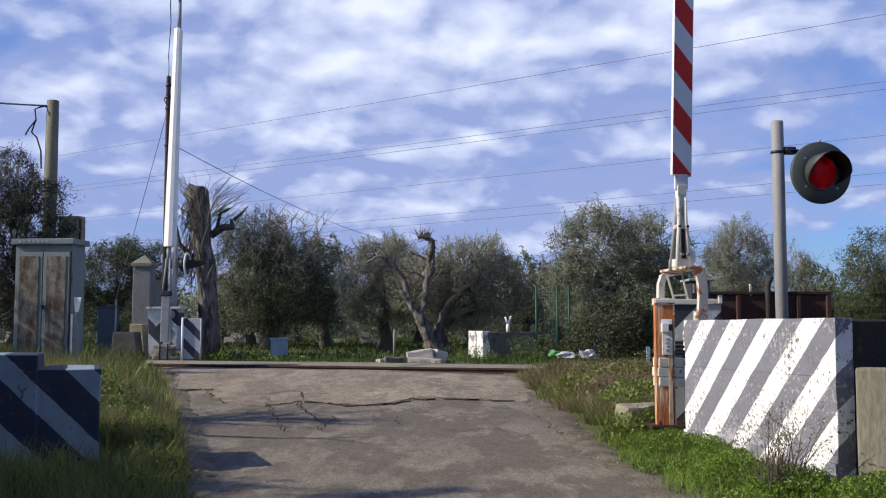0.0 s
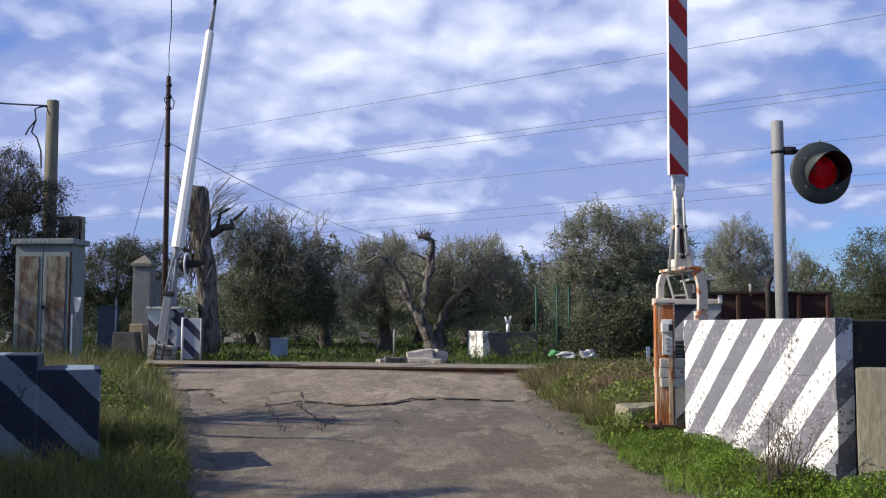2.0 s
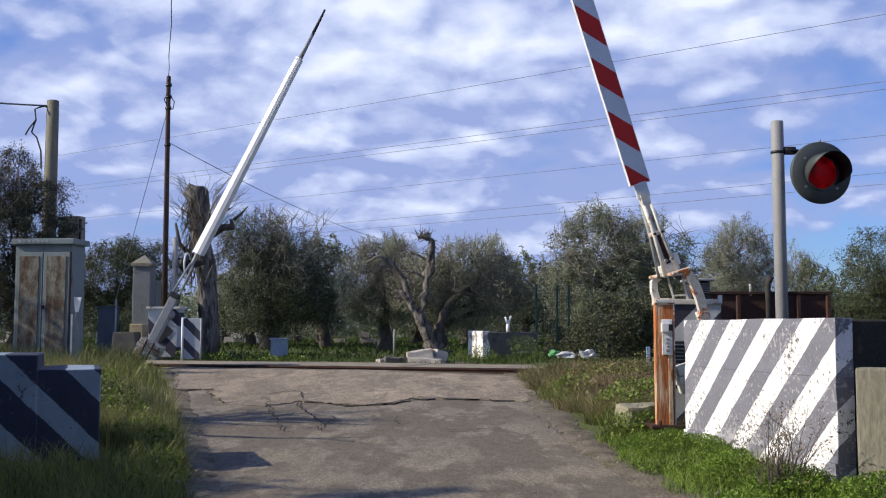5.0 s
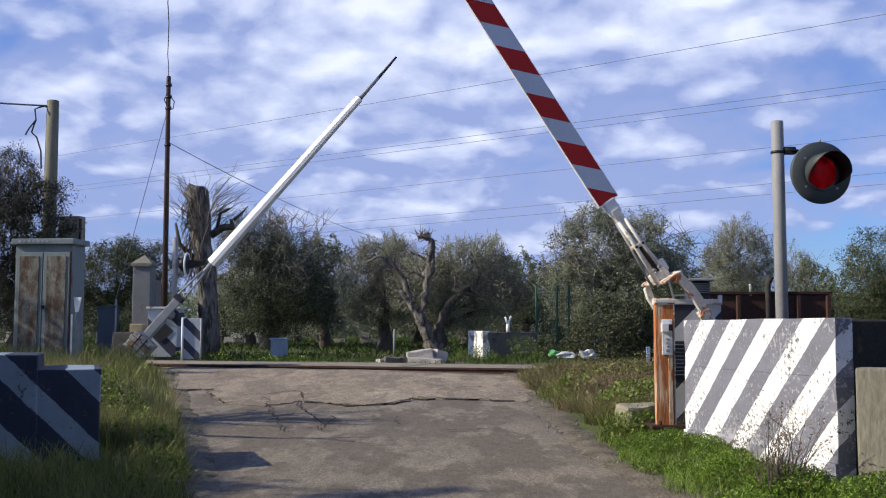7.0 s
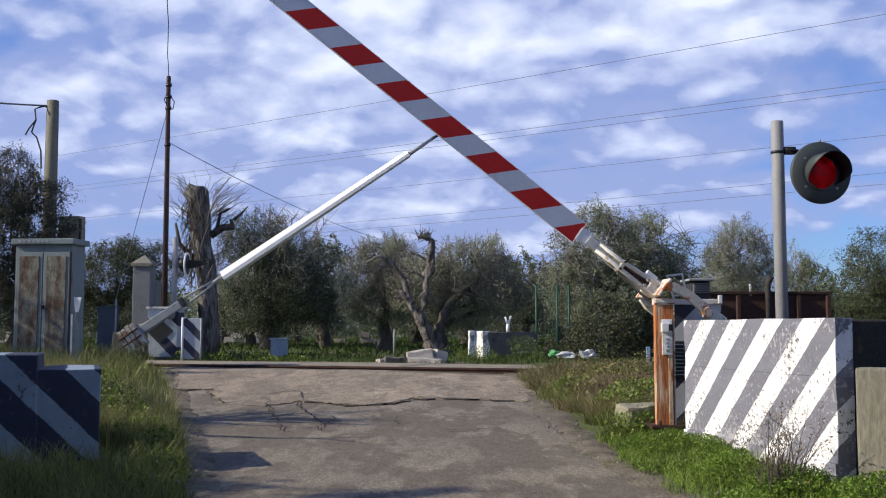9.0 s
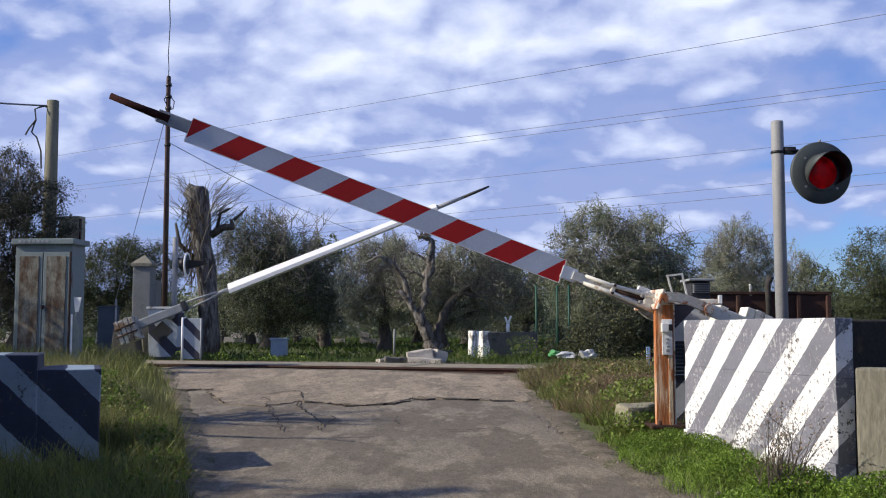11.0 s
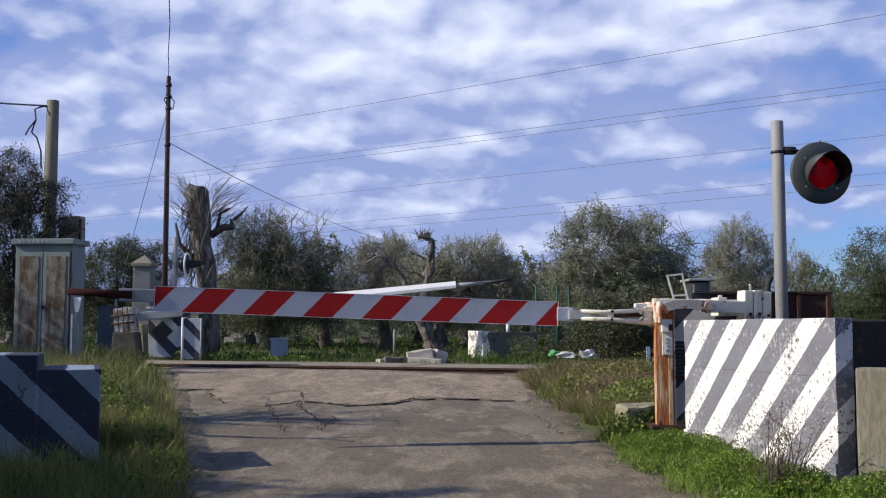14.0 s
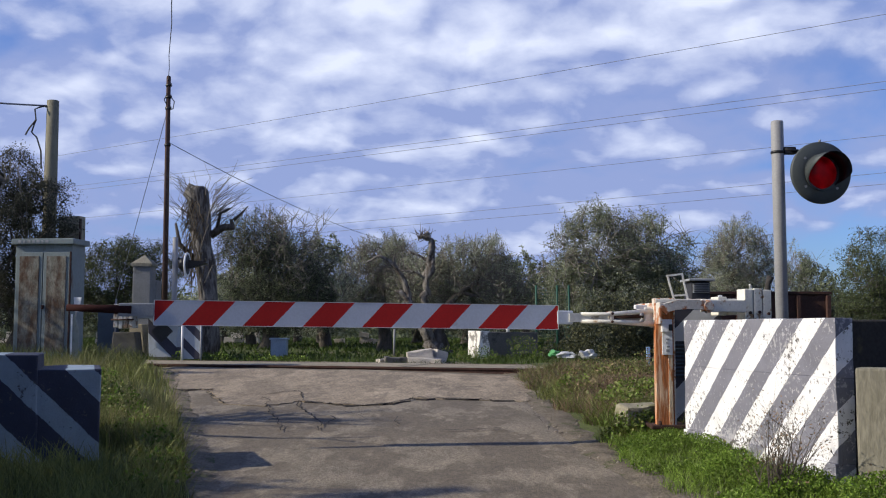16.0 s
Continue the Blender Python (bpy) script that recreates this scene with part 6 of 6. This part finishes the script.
def dead_stub():
    t = thing("dead_trunk", "bare grey dead limb with a broken top standing in an olive", "dead tree", (-0.385, 22.9, 0.3), 0)
    t.scale = (0.96, 0.96, 0.96)
    part("trunk", gnarl([(0.41, 0, -0.2), (0.21, 0, 0.15), (-0.03, 0, 0.59), (-0.12, 0, 0.95), (-0.02, 0, 1.4), (0.04, 0, 1.8), (0.09, 0, 2.21), (0.14, 0, 2.53), (0.09, 0, 2.72), (0.03, 0, 2.84)],
                        [0.27, 0.17, 0.125, 0.10, 0.085, 0.085, 0.11, 0.085, 0.08, 0.06], 1, 14), "pale_bark", t)
    for k, (pts, r0, r1) in enumerate((([(0.04, 0, 2.78), (-0.09, 0, 2.84), (-0.2, 0, 2.82)], 0.055, 0.035),
                                       ([(0.05, 0, 2.78), (0.03, 0, 2.9), (0.0, 0, 2.95)], 0.06, 0.04),
                                       ([(-0.0, 0, 0.55), (-0.22, 0, 0.9), (-0.36, 0, 1.2), (-0.57, 0, 1.44), (-0.74, 0, 1.53)], 0.11, 0.03),
                                       ([(-0.36, 0, 1.2), (-0.52, 0.05, 1.74), (-0.7, 0, 2.04), (-0.88, 0, 2.25), (-1.17, -0.05, 2.35), (-1.42, 0, 2.2)], 0.075, 0.022),
                                       ([(-0.7, 0, 2.04), (-0.78, 0.05, 2.25), (-0.74, 0, 2.42)], 0.04, 0.012),
                                       ([(0.24, 0.05, 0.2), (0.34, 0.25, 0.72), (0.55, 0.4, 1.2), (0.86, 0.45, 1.53), (1.23, 0.5, 1.76), (1.3, 0.5, 2.01)], 0.12, 0.03),
                                       ([(0.84, 0.45, 1.52), (1.23, 0.4, 1.4), (1.43, 0.4, 1.26)], 0.05, 0.012),
                                       ([(0.06, 0, 2.25), (-0.2, 0, 2.39), (-0.44, 0, 2.47)], 0.04, 0.014),
                                       ([(0.05, 0, 1.7), (-0.2, -0.1, 1.95), (-0.6, -0.1, 2.02)], 0.03, 0.012))):
        n = len(pts)
        part("limb", gnarl(pts, [r0 + (r1 - r0) * i / (n - 1) for i in range(n)], 20 + k, 8), "bark" if k in (5, 6) else "pale_bark", t)
    rng = random.Random(8)
    tw = bmesh.new()
    for i in range(26):
        p = Vector((rng.uniform(-0.2, 0.1), rng.gauss(0, 0.04), rng.uniform(2.7, 2.88)))
        d = Vector((rng.gauss(0, 0.7), rng.gauss(0, 0.4), 1)).normalized()
        tube(tw, [p, p + d * 0.12, p + d * rng.uniform(0.15, 0.38) + Vector((rng.gauss(0, 0.06), 0, 0))], [0.012, 0.008, 0.004], 3, False)
    tagged(part("brushwood", tw, "bark", t), kind="stuff")


dead_stub()


def big_stump():
    t = thing("pollarded_trunk", "thick pollarded dead trunk with dry twigs round its head", "dead tree", (-5.68, 24.0, 0.25))
    rng = random.Random(3)
    bm = bmesh.new()
    tube(bm, [(0.06, 0, -0.1), (0.06, 0, 0.5), (0.01, 0, 1.5), (-0.13, 0, 2.6), (-0.25, 0, 3.5), (-0.28, 0, 3.95), (-0.30, 0, 4.05)], [0.27, 0.24, 0.22, 0.22, 0.25, 0.26, 0.2], 18)
    bmesh.ops.subdivide_edges(bm, edges=bm.edges[:], cuts=2)
    rough_up(bm, 0.06, 2.2)
    rough_up(bm, 0.03, 7)
    part("trunk", bm, "pale_bark", t)
    part("limb", T([(0.05, 0, 2.9), (0.35, 0, 3.1), (0.62, 0, 3.12)], [0.1, 0.085, 0.08], 8), "bark", t)
    part("limb", T([(0.56, 0, 3.1), (0.55, 0, 3.3)], [0.05, 0.045], 6), "bark", t)
    part("limb", T([(0.6, 0, 3.28), (0.8, 0, 3.45), (0.95, 0, 3.62)], [0.04, 0.03, 0.01], 6), "bark", t)
    part("limb", T([(0.2, 0, 3.05), (0.28, 0, 3.45), (0.5, 0, 3.55)], [0.05, 0.045, 0.035], 6), "bark", t)
    part("limb", T([(-0.3, 0, 3.7), (-0.5, 0, 3.95), (-0.42, 0, 4.15)], [0.16, 0.14, 0.09], 8), "pale_bark", t)
    part("limb", T([(-0.3, 0, 2.3), (-0.7, 0, 2.7), (-0.8, 0, 3.2)], [0.09, 0.06, 0.03], 6), "bark", t)
    tw = bmesh.new()
    for i in range(170):
        a = rng.uniform(0, math.tau)
        z = rng.choice((rng.uniform(1.6, 4.0), rng.uniform(3.0, 4.0)))
        p = Vector((-0.12 + 0.3 * math.cos(a), 0.3 * math.sin(a), z))
        d = Vector((math.cos(a), math.sin(a) * 0.6, rng.uniform(0.4, 1.3))).normalized()
        ln = rng.uniform(0.4, 1.1)
        q = p + d * ln * 0.5 + Vector((rng.gauss(0, 0.08), 0, 0))
        tube(tw, [p, q, q + (d + Vector((rng.gauss(0, 0.5), rng.gauss(0, 0.3), rng.gauss(0, 0.3)))).normalized() * ln * 0.5], [0.009, 0.006, 0.003], 3, False)
    tagged(part("brushwood", tw, "twig", t), kind="stuff")
    # dry creeper stems hanging down the bark
    cr = bmesh.new()
    for i in range(90):
        a = rng.uniform(math.pi * 0.75, math.pi * 1.8)
        z = rng.uniform(2.0, 3.9)
        p = Vector((-0.2 + 0.05 * (3 - z) + 0.25 * math.cos(a), 0.25 * math.sin(a), z))
        q = p + Vector((rng.gauss(-0.06, 0.09), rng.gauss(-0.05, 0.03), -rng.uniform(0.15, 0.4)))
        e = q + Vector((rng.gauss(-0.03, 0.12), rng.gauss(-0.02, 0.03), -rng.uniform(0.1, 0.45)))
        tube(cr, [p, q, e], [0.012, 0.009, 0.004], 3, False)
    tagged(part("creeper", cr, "leaf_brown", t, "withered brown creeper"), kind="stuff")


big_stump()


def shade_trees():
    """Trees beside the road just past the picture's edge, whose shade falls on the verge and the road."""
    t = thing("bare_tree", "bare winter tree beside the road", "tree", (-5.2, 9.07, 0.0))
    rng = random.Random(21)
    bm = bmesh.new()
    tips = []
    tube(bm, [(0, 0, -0.2), (0.05, 0, 1.0), (0.15, 0, 1.5)], [0.13, 0.1, 0.08], 8, False)
    for k in range(26):
        limb(bm, rng, Vector((0.1, 0, 0.9 + 0.05 * k)), Vector((rng.uniform(-0.5, 0.8), rng.gauss(0, 0.9), 0.8)).normalized(), 0.6, 0.045, 2, tips, 0.25)
    tube(bm, [(0, 0, 1.1), (0.3, -0.8, 1.5), (0.9, -1.15, 1.68), (1.35, -1.2, 1.78), (1.52, -1.12, 1.86)], [0.045, 0.035, 0.026, 0.018, 0.01], 6)
    tube(bm, [(1.15, -1.17, 1.73), (1.5, -1.45, 1.80)], [0.018, 0.01], 5)
    part("trunk", bm, "bark", t)


def undergrowth():
    nr = np.random.default_rng(42)
    # brambles in front of the bushy olive
    def bush(name, label, spots, n, size, ma, ma2=None):
        pos = []
        for x, y, rx, ry, h in spots:
            k = int(n * rx * ry * h)
            d = nr.normal(size=(k, 3))
            d /= np.linalg.norm(d, axis=1)[:, None]
            d[:, 2] = np.abs(d[:, 2])
            r = nr.uniform(0.2, 1.0, k)[:, None] ** 0.4
            p = np.array([x, y, 0.0]) + d * r * np.array([rx, ry, h])
            p[:, 2] += ground_z(p[:, 0], p[:, 1])
            lump = np.array([noise.noise(Vector(q) * 2.2) for q in p])
            pos.append(p[lump > -0.12])
        pos = np.concatenate(pos)
        v, q = leaves(pos, size, size * 0.6, nr, 0.2)
        ob = new(name, cloud_mesh(name, v, q, [ma, ma2 or ma]))
        ob.data.polygons.foreach_set("material_index", nr.integers(0, 2, len(q)).astype(np.int32))
        tagged(ob, label, "shrub", kind="stuff")
    bush("bramble_bush", "dark green brambles with yellowing leaves under the olive", [(3.0, 17.6, 0.9, 0.8, 1.2), (4.0, 17.8, 1.1, 0.8, 1.5), (2.3, 18.4, 0.5, 0.5, 0.7), (5.2, 17.9, 1.2, 0.8, 1.2)], 22000, 0.042, "leaf_bush", "leaf_dark")
    bush("weed_clump", "leafy green weeds round the trough and rubble", [(1.5, 19.2, 0.5, 0.3, 0.5), (2.0, 18.8, 0.4, 0.3, 0.35), (0.7, 18.6, 0.4, 0.3, 0.3), (0.2, 18.9, 0.4, 0.3, 0.35)], 16000, 0.032, "grass", "weed_deep")
    bush("weed_clump", "low leafy weeds at the foot of the striped wall", [(1.58, 7.6, 0.3, 0.35, 0.13), (1.70, 6.9, 0.28, 0.4, 0.15), (1.82, 6.2, 0.28, 0.4, 0.15), (1.94, 5.6, 0.3, 0.4, 0.16), (2.3, 5.15, 0.4, 0.3, 0.2), (1.62, 8.4, 0.25, 0.4, 0.2), (1.7, 5.4, 0.3, 0.4, 0.12), (1.45, 7.0, 0.22, 0.6, 0.09)], 260000, 0.017, "weed", "weed_deep")
    bush("weed_clump", "leafy green weeds at the road's left edge", [(-2.4, 7.75, 0.3, 0.35, 0.36), (-2.8, 8.6, 0.35, 0.45, 0.36), (-3.2, 9.6, 0.35, 0.5, 0.34), (-3.65, 10.8, 0.4, 0.6, 0.34), (-2.05, 7.3, 0.16, 0.35, 0.26), (-1.78, 6.3, 0.2, 0.5, 0.22), (-1.68, 5.6, 0.2, 0.4, 0.20), (-2.35, 8.2, 0.2, 0.4, 0.22)], 36000, 0.03, "grass", "weed_deep")

    # stands out of view; added to keep light off the near left corner
    bush("hedge", "unseen dense dark hedge added beside the road to shade the verge", [(-3.55, 5.7, 0.65, 0.5, 1.25), (-3.35, 4.7, 0.75, 0.5, 1.15), (-3.3, 4.2, 0.7, 0.7, 1.35), (-3.3, 3.5, 0.8, 0.8, 1.4), (-3.0, 2.4, 0.8, 0.9, 2.2), (-2.7, 1.1, 0.8, 0.9, 2.2)], 12000, 0.06, "leaf_dark", "leaf_green")
    bush("weed_clump", "brown withered weeds on the right verge", [(1.9, 12.4, 0.55, 0.7, 0.30), (2.7, 12.9, 0.6, 0.6, 0.34), (1.5, 10.9, 0.3, 0.5, 0.22), (3.3, 12.6, 0.6, 0.6, 0.3), (2.2, 11.2, 0.4, 0.5, 0.22)], 11000, 0.035, "leaf_brown", "grass")
    bush("weed_clump", "leafy green weeds among dry grass on the right verge", [(1.5, 8.15, 0.25, 0.3, 0.22), (1.68, 9.7, 0.26, 0.5, 0.25), (2.0, 10.2, 0.4, 0.4, 0.25), (1.5, 11.6, 0.25, 0.4, 0.22), (1.8, 9.1, 0.3, 0.3, 0.22), (2.6, 11.0, 0.4, 0.4, 0.25)], 30000, 0.035, "weed", "grass")
    bush("weed_clump", "green tufts along the far side of the rails", [(-4.3, 18.9, 0.4, 0.3, 0.25), (-3.6, 19.2, 0.5, 0.3, 0.22), (-2.8, 18.7, 0.4, 0.3, 0.18), (-5.0, 19.4, 0.3, 0.3, 0.25)], 16000, 0.05, "far_grass", "weed")

    def turf(name, label, n, xr, yr, h, w, ma, keep, lean=0.35, hz=None, bend=(0.0, 0.0)):
        x, y = nr.uniform(*xr, n), nr.uniform(*yr, n)
        k = keep(x, y)
        x, y = x[k], y[k]
        hh = h if hz is None else hz(x, y)
        v, q = blades(x, y, ground_z(x, y), hh, w, nr, lean, bend)
        ob = new(name, cloud_mesh(name, v, q, ma))
        tagged(ob, label, "grass", kind="stuff")
        return ob

    def lump(x, y, s, lo):
        return np.array([noise.noise((a * s, b * s, 0.5)) > lo for a, b in zip(x, y)])
    left = lambda x, y: (x < road_left(y) - 0.12 + 0.08 * np.sin(y * 5))
    right = lambda x, y: (x > road_right(y) + 0.04 + 0.08 * np.sin(y * 6) + 0.22 * np.exp(-((y - 9.0) / 1.3) ** 2))
    notblock = lambda x, y: ~((x < -2.15) & (y > 6.3) & (y < 7.2))
    turf("verge_grass", "long green grass on the left verge", 40000, (-4.5, -1.2), (4.2, 9.5), 0.22, 0.006, "grass", lambda x, y: left(x, y) & notblock(x, y) & lump(x, y, 1.5, -0.35))
    turf("verge_grass", "tall drying grass on the left verge", 16000, (-5.2, -1.5), (7.2, 13.5), 0.31, 0.005, "straw", lambda x, y: left(x, y) & notblock(x, y) & lump(x, y, 0.9, -0.1), 0.28)
    turf("verge_grass", "tall green grass on the left verge", 15000, (-6.5, -1.6), (7.2, 14.5), 0.22, 0.008, "grass", lambda x, y: left(x, y) & notblock(x, y), 0.3)
    turf("verge_grass", "short green grass on the right verge", 46000, (0.9, 4.2), (4.6, 9.5), 0.095, 0.005, "weed", lambda x, y: right(x, y), 0.5)
    turf("verge_grass", "brown dry grass on the right verge", 30000, (0.9, 4.6), (8.6, 14.2), 0.15, 0.006, "dry_grass", lambda x, y: right(x, y) & lump(x, y, 0.8, -0.2), 0.7)
    turf("verge_grass", "green grass among the dry on the right verge", 30000, (0.9, 4.6), (8.0, 14.2), 0.15, 0.008, "grass", lambda x, y: right(x, y) & lump(x + 9, y, 0.9, -0.2), 0.6)
    beyond = lambda x, y: ((x + 5.4) * 2.15 + (y - 16.55) * 6.4) / 6.75 > 1.7
    turf("trackside_grass", "mixed grass along the far side of the track", 26000, (-11, 4.5), (14, 20.5), 0.12, 0.012, "far_grass", lambda x, y: beyond(x, y) & lump(x, y, 0.7, -0.25), 0.5)
    turf("trackside_grass", "grass along the track before the cabinet", 12000, (-11, -3.6), (13.0, 17.2), 0.30, 0.012, "grass", lambda x, y: (((x + 5.4) * 2.15 + (y - 16.55) * 6.4) / 6.75 < -0.3) & (x < road_left(y) - 0.3), 0.4)
    turf("orchard_grass", "green grass under the olive trees, darkened for their shade", 60000, (-22, 22), (19.5, 54), 0.11, 0.04, "far_grass", lambda x, y: np.ones(len(x), dtype=bool), 0.4)


def verge_stones():
    """Small stones and crumbs of asphalt along the road's edges."""
    nr = np.random.default_rng(31)
    base = bmesh.new()
    bmesh.ops.create_icosphere(base, subdivisions=1, radius=1.0)
    bv = np.array([v.co[:] for v in base.verts])
    bf = np.array([[v.index for v in f.verts] for f in base.faces])
    base.free()
    n = 300
    y = nr.uniform(4.6, 15.0, n)
    right = nr.random(n) < 0.65
    x = np.where(right, road_right(y) + np.abs(nr.normal(0.0, 0.24, n)) - 0.2, road_left(y) - np.abs(nr.normal(0, 0.14, n)) + 0.12)
    s = nr.uniform(0.004, 0.011, n) * nr.choice([1, 1, 1, 1, 1, 1.8], n)
    z = np.where((x > road_left(y)) & (x < road_right(y)), base_z(y), ground_z(x, y) + 0.01)
    sq = np.stack([s * nr.uniform(0.8, 1.4, n), s * nr.uniform(0.8, 1.4, n), s * nr.uniform(0.5, 0.9, n)], 1)
    v = (bv[None] * (1 + nr.normal(0, 0.14, (n, len(bv), 1)))) * sq[:, None, :] + np.stack([x, y, z + s * 0.3], 1)[:, None, :]
    f = bf[None] + (np.arange(n) * len(bv))[:, None, None]
    ob = new("verge_stones", cloud_mesh("verge_stones", v.reshape(-1, 3), f.reshape(-1, 3), "gravel"))
    tagged(ob, "small stones and asphalt crumbs along the road edge", "gravel", kind="stuff")


shade_trees()
undergrowth()
verge_stones()


def dry_weed():
    """A dead bush of thin stems at the foot of the wall."""
    rng = random.Random(9)
    t = thing("dry_shrub", "dry leafless shrub with small withered leaves by the wall", "shrub", (1.87, 5.55, 0.05))
    bm = bmesh.new()
    tips = []
    for k in range(26):
        limb(bm, rng, Vector((rng.gauss(0, 0.06), rng.gauss(0, 0.04), -0.05)), Vector((rng.gauss(0, 0.32), rng.gauss(0, 0.2), 1)).normalized(), rng.uniform(0.16, 0.37), 0.006, 2, tips, 0.3, 3)
    tagged(part("brushwood", bm, "bark", t), kind="stuff")
    nr = np.random.default_rng(4)
    pos = np.concatenate([np.array(p) + nr.normal(size=(2, 3)) * 0.02 for p, d in tips])
    v, q = leaves(pos, 0.018, 0.008, nr)
    ob = new("withered_leaves", cloud_mesh("withered_leaves", v, q, "dry_grass"))
    ob.parent = t


dry_weed()


def dry_stone_wall():
    """A low pale field wall behind the orchard."""
    rng = random.Random(6)
    bm = bmesh.new()
    for x in np.arange(-26, 30, 0.34):
        for r in range(rng.choice((0, 1, 2)) if noise.noise((x * 0.45, 3.0, 1.0)) > -0.05 else 0):
            box(bm, (x + rng.uniform(-0.08, 0.08), 37.5 + 0.03 * x + rng.uniform(-0.1, 0.1), 0.42 + r * 0.24), (rng.uniform(0.25, 0.42), 0.4, rng.uniform(0.18, 0.28)), 0, Matrix.Rotation(rng.uniform(-0.2, 0.2), 4, "Y"))
    ob = solid("field_wall", bm, "pale_stone", "low pale dry-stone field wall behind the orchard", "wall", kind="stuff")


dry_stone_wall()


# ---- what moves ----
def motions():
    def near(a):
        return pose(1.996, 8.08, 1.083, 0, a, 6.5)

    def far(a):
        return pose(-5.439, 19.6, 1.196, 0, -a, 0)
    near_rows = (
        (0, 91.9), (1, 91.9), (1.5, 91.8), (2, 90.65), (2.5, 88.9), (3, 86.2), (3.5, 83.3), (4, 80), (4.5, 76.6), (5.5, 69.3), (6.5, 61.55), (7, 56.95), (7.5, 52.4), (8, 47.65), (8.5, 42.95),
        (9, 38.1), (9.5, 33.4), (10.5, 24.2), (11.3, 17.85), (11.5, 16.3), (12, 12.5), (12.5, 9.2), (13, 5.85), (13.5, 3.05), (14, 2.05), (14.5, 1.65), (15, 1.2), (15.5, 0.85), (16, 0.6))
    walk(near_boom, [(t, near(a)) for t, a in near_rows])
    # the striped panel swings a little about its own length as the boom stands up
    def turned(a):
        k = -19.0 * math.sin(radians(a)) ** 6
        return pose(0, -0.084 * math.sin(radians(k)), 0.084 * (math.cos(radians(k)) - 1), k, 0, 0)
    for ob in near_boom.children:
        if ob.name.startswith(("striped_panel", "panel_rim")):
            walk(ob, [(t, turned(a)) for t, a in near_rows])
    walk(far_boom, [(t, far(a)) for t, a in (
        (0, 88.9), (0.5, 88.6), (1, 87.4), (1.5, 85.2), (2, 82.5), (2.5, 80.0), (3, 77.2), (3.5, 73.9), (4, 70.7), (5, 63.5), (6, 56.5), (6.5, 52.8), (7, 48.9), (7.5, 45.5), (8, 41.8), (8.5, 37.9),
        (9, 33.9), (10, 27.5), (11.3, 19.9), (11.5, 18.6), (12, 15.7), (12.5, 13.1), (13, 10.5), (13.5, 8.0), (14, 5.8), (14.5, 3.9), (15, 2.4), (15.5, 1.3), (16, 0.8))])
    crown = [c for c in wind_tree.children if c.name.startswith("crown")][0]
    walk(crown, [(t, pose(0, 0, 0, 0, s, s * 0.6)) for t, s in (
        (0, 0.0), (0.8, 0.5), (1.6, 0.1), (2.6, 0.6), (3.5, 0.2), (4.6, 0.7), (6.0, 0.1), (7.0, 0.3), (8.0, 0.6), (9.0, 0.2), (10.2, 0.6), (11.5, 0.1), (12.5, 0.3), (13.4, 0.8), (14.5, 1.0), (15.3, 0.7), (16, 0.9))])
    walk(swinging_line, [(t, pose(-7.85, 27.95, 7.98, 0, 0, s)) for t, s in (
        (0, 0.2), (1.5, 0.35), (3.5, 0.1), (5, 0.3), (7, -0.2), (9, -0.3), (10.5, 0.1), (12.5, -0.2), (14.5, 0.1), (16, 0.35))])


motions()
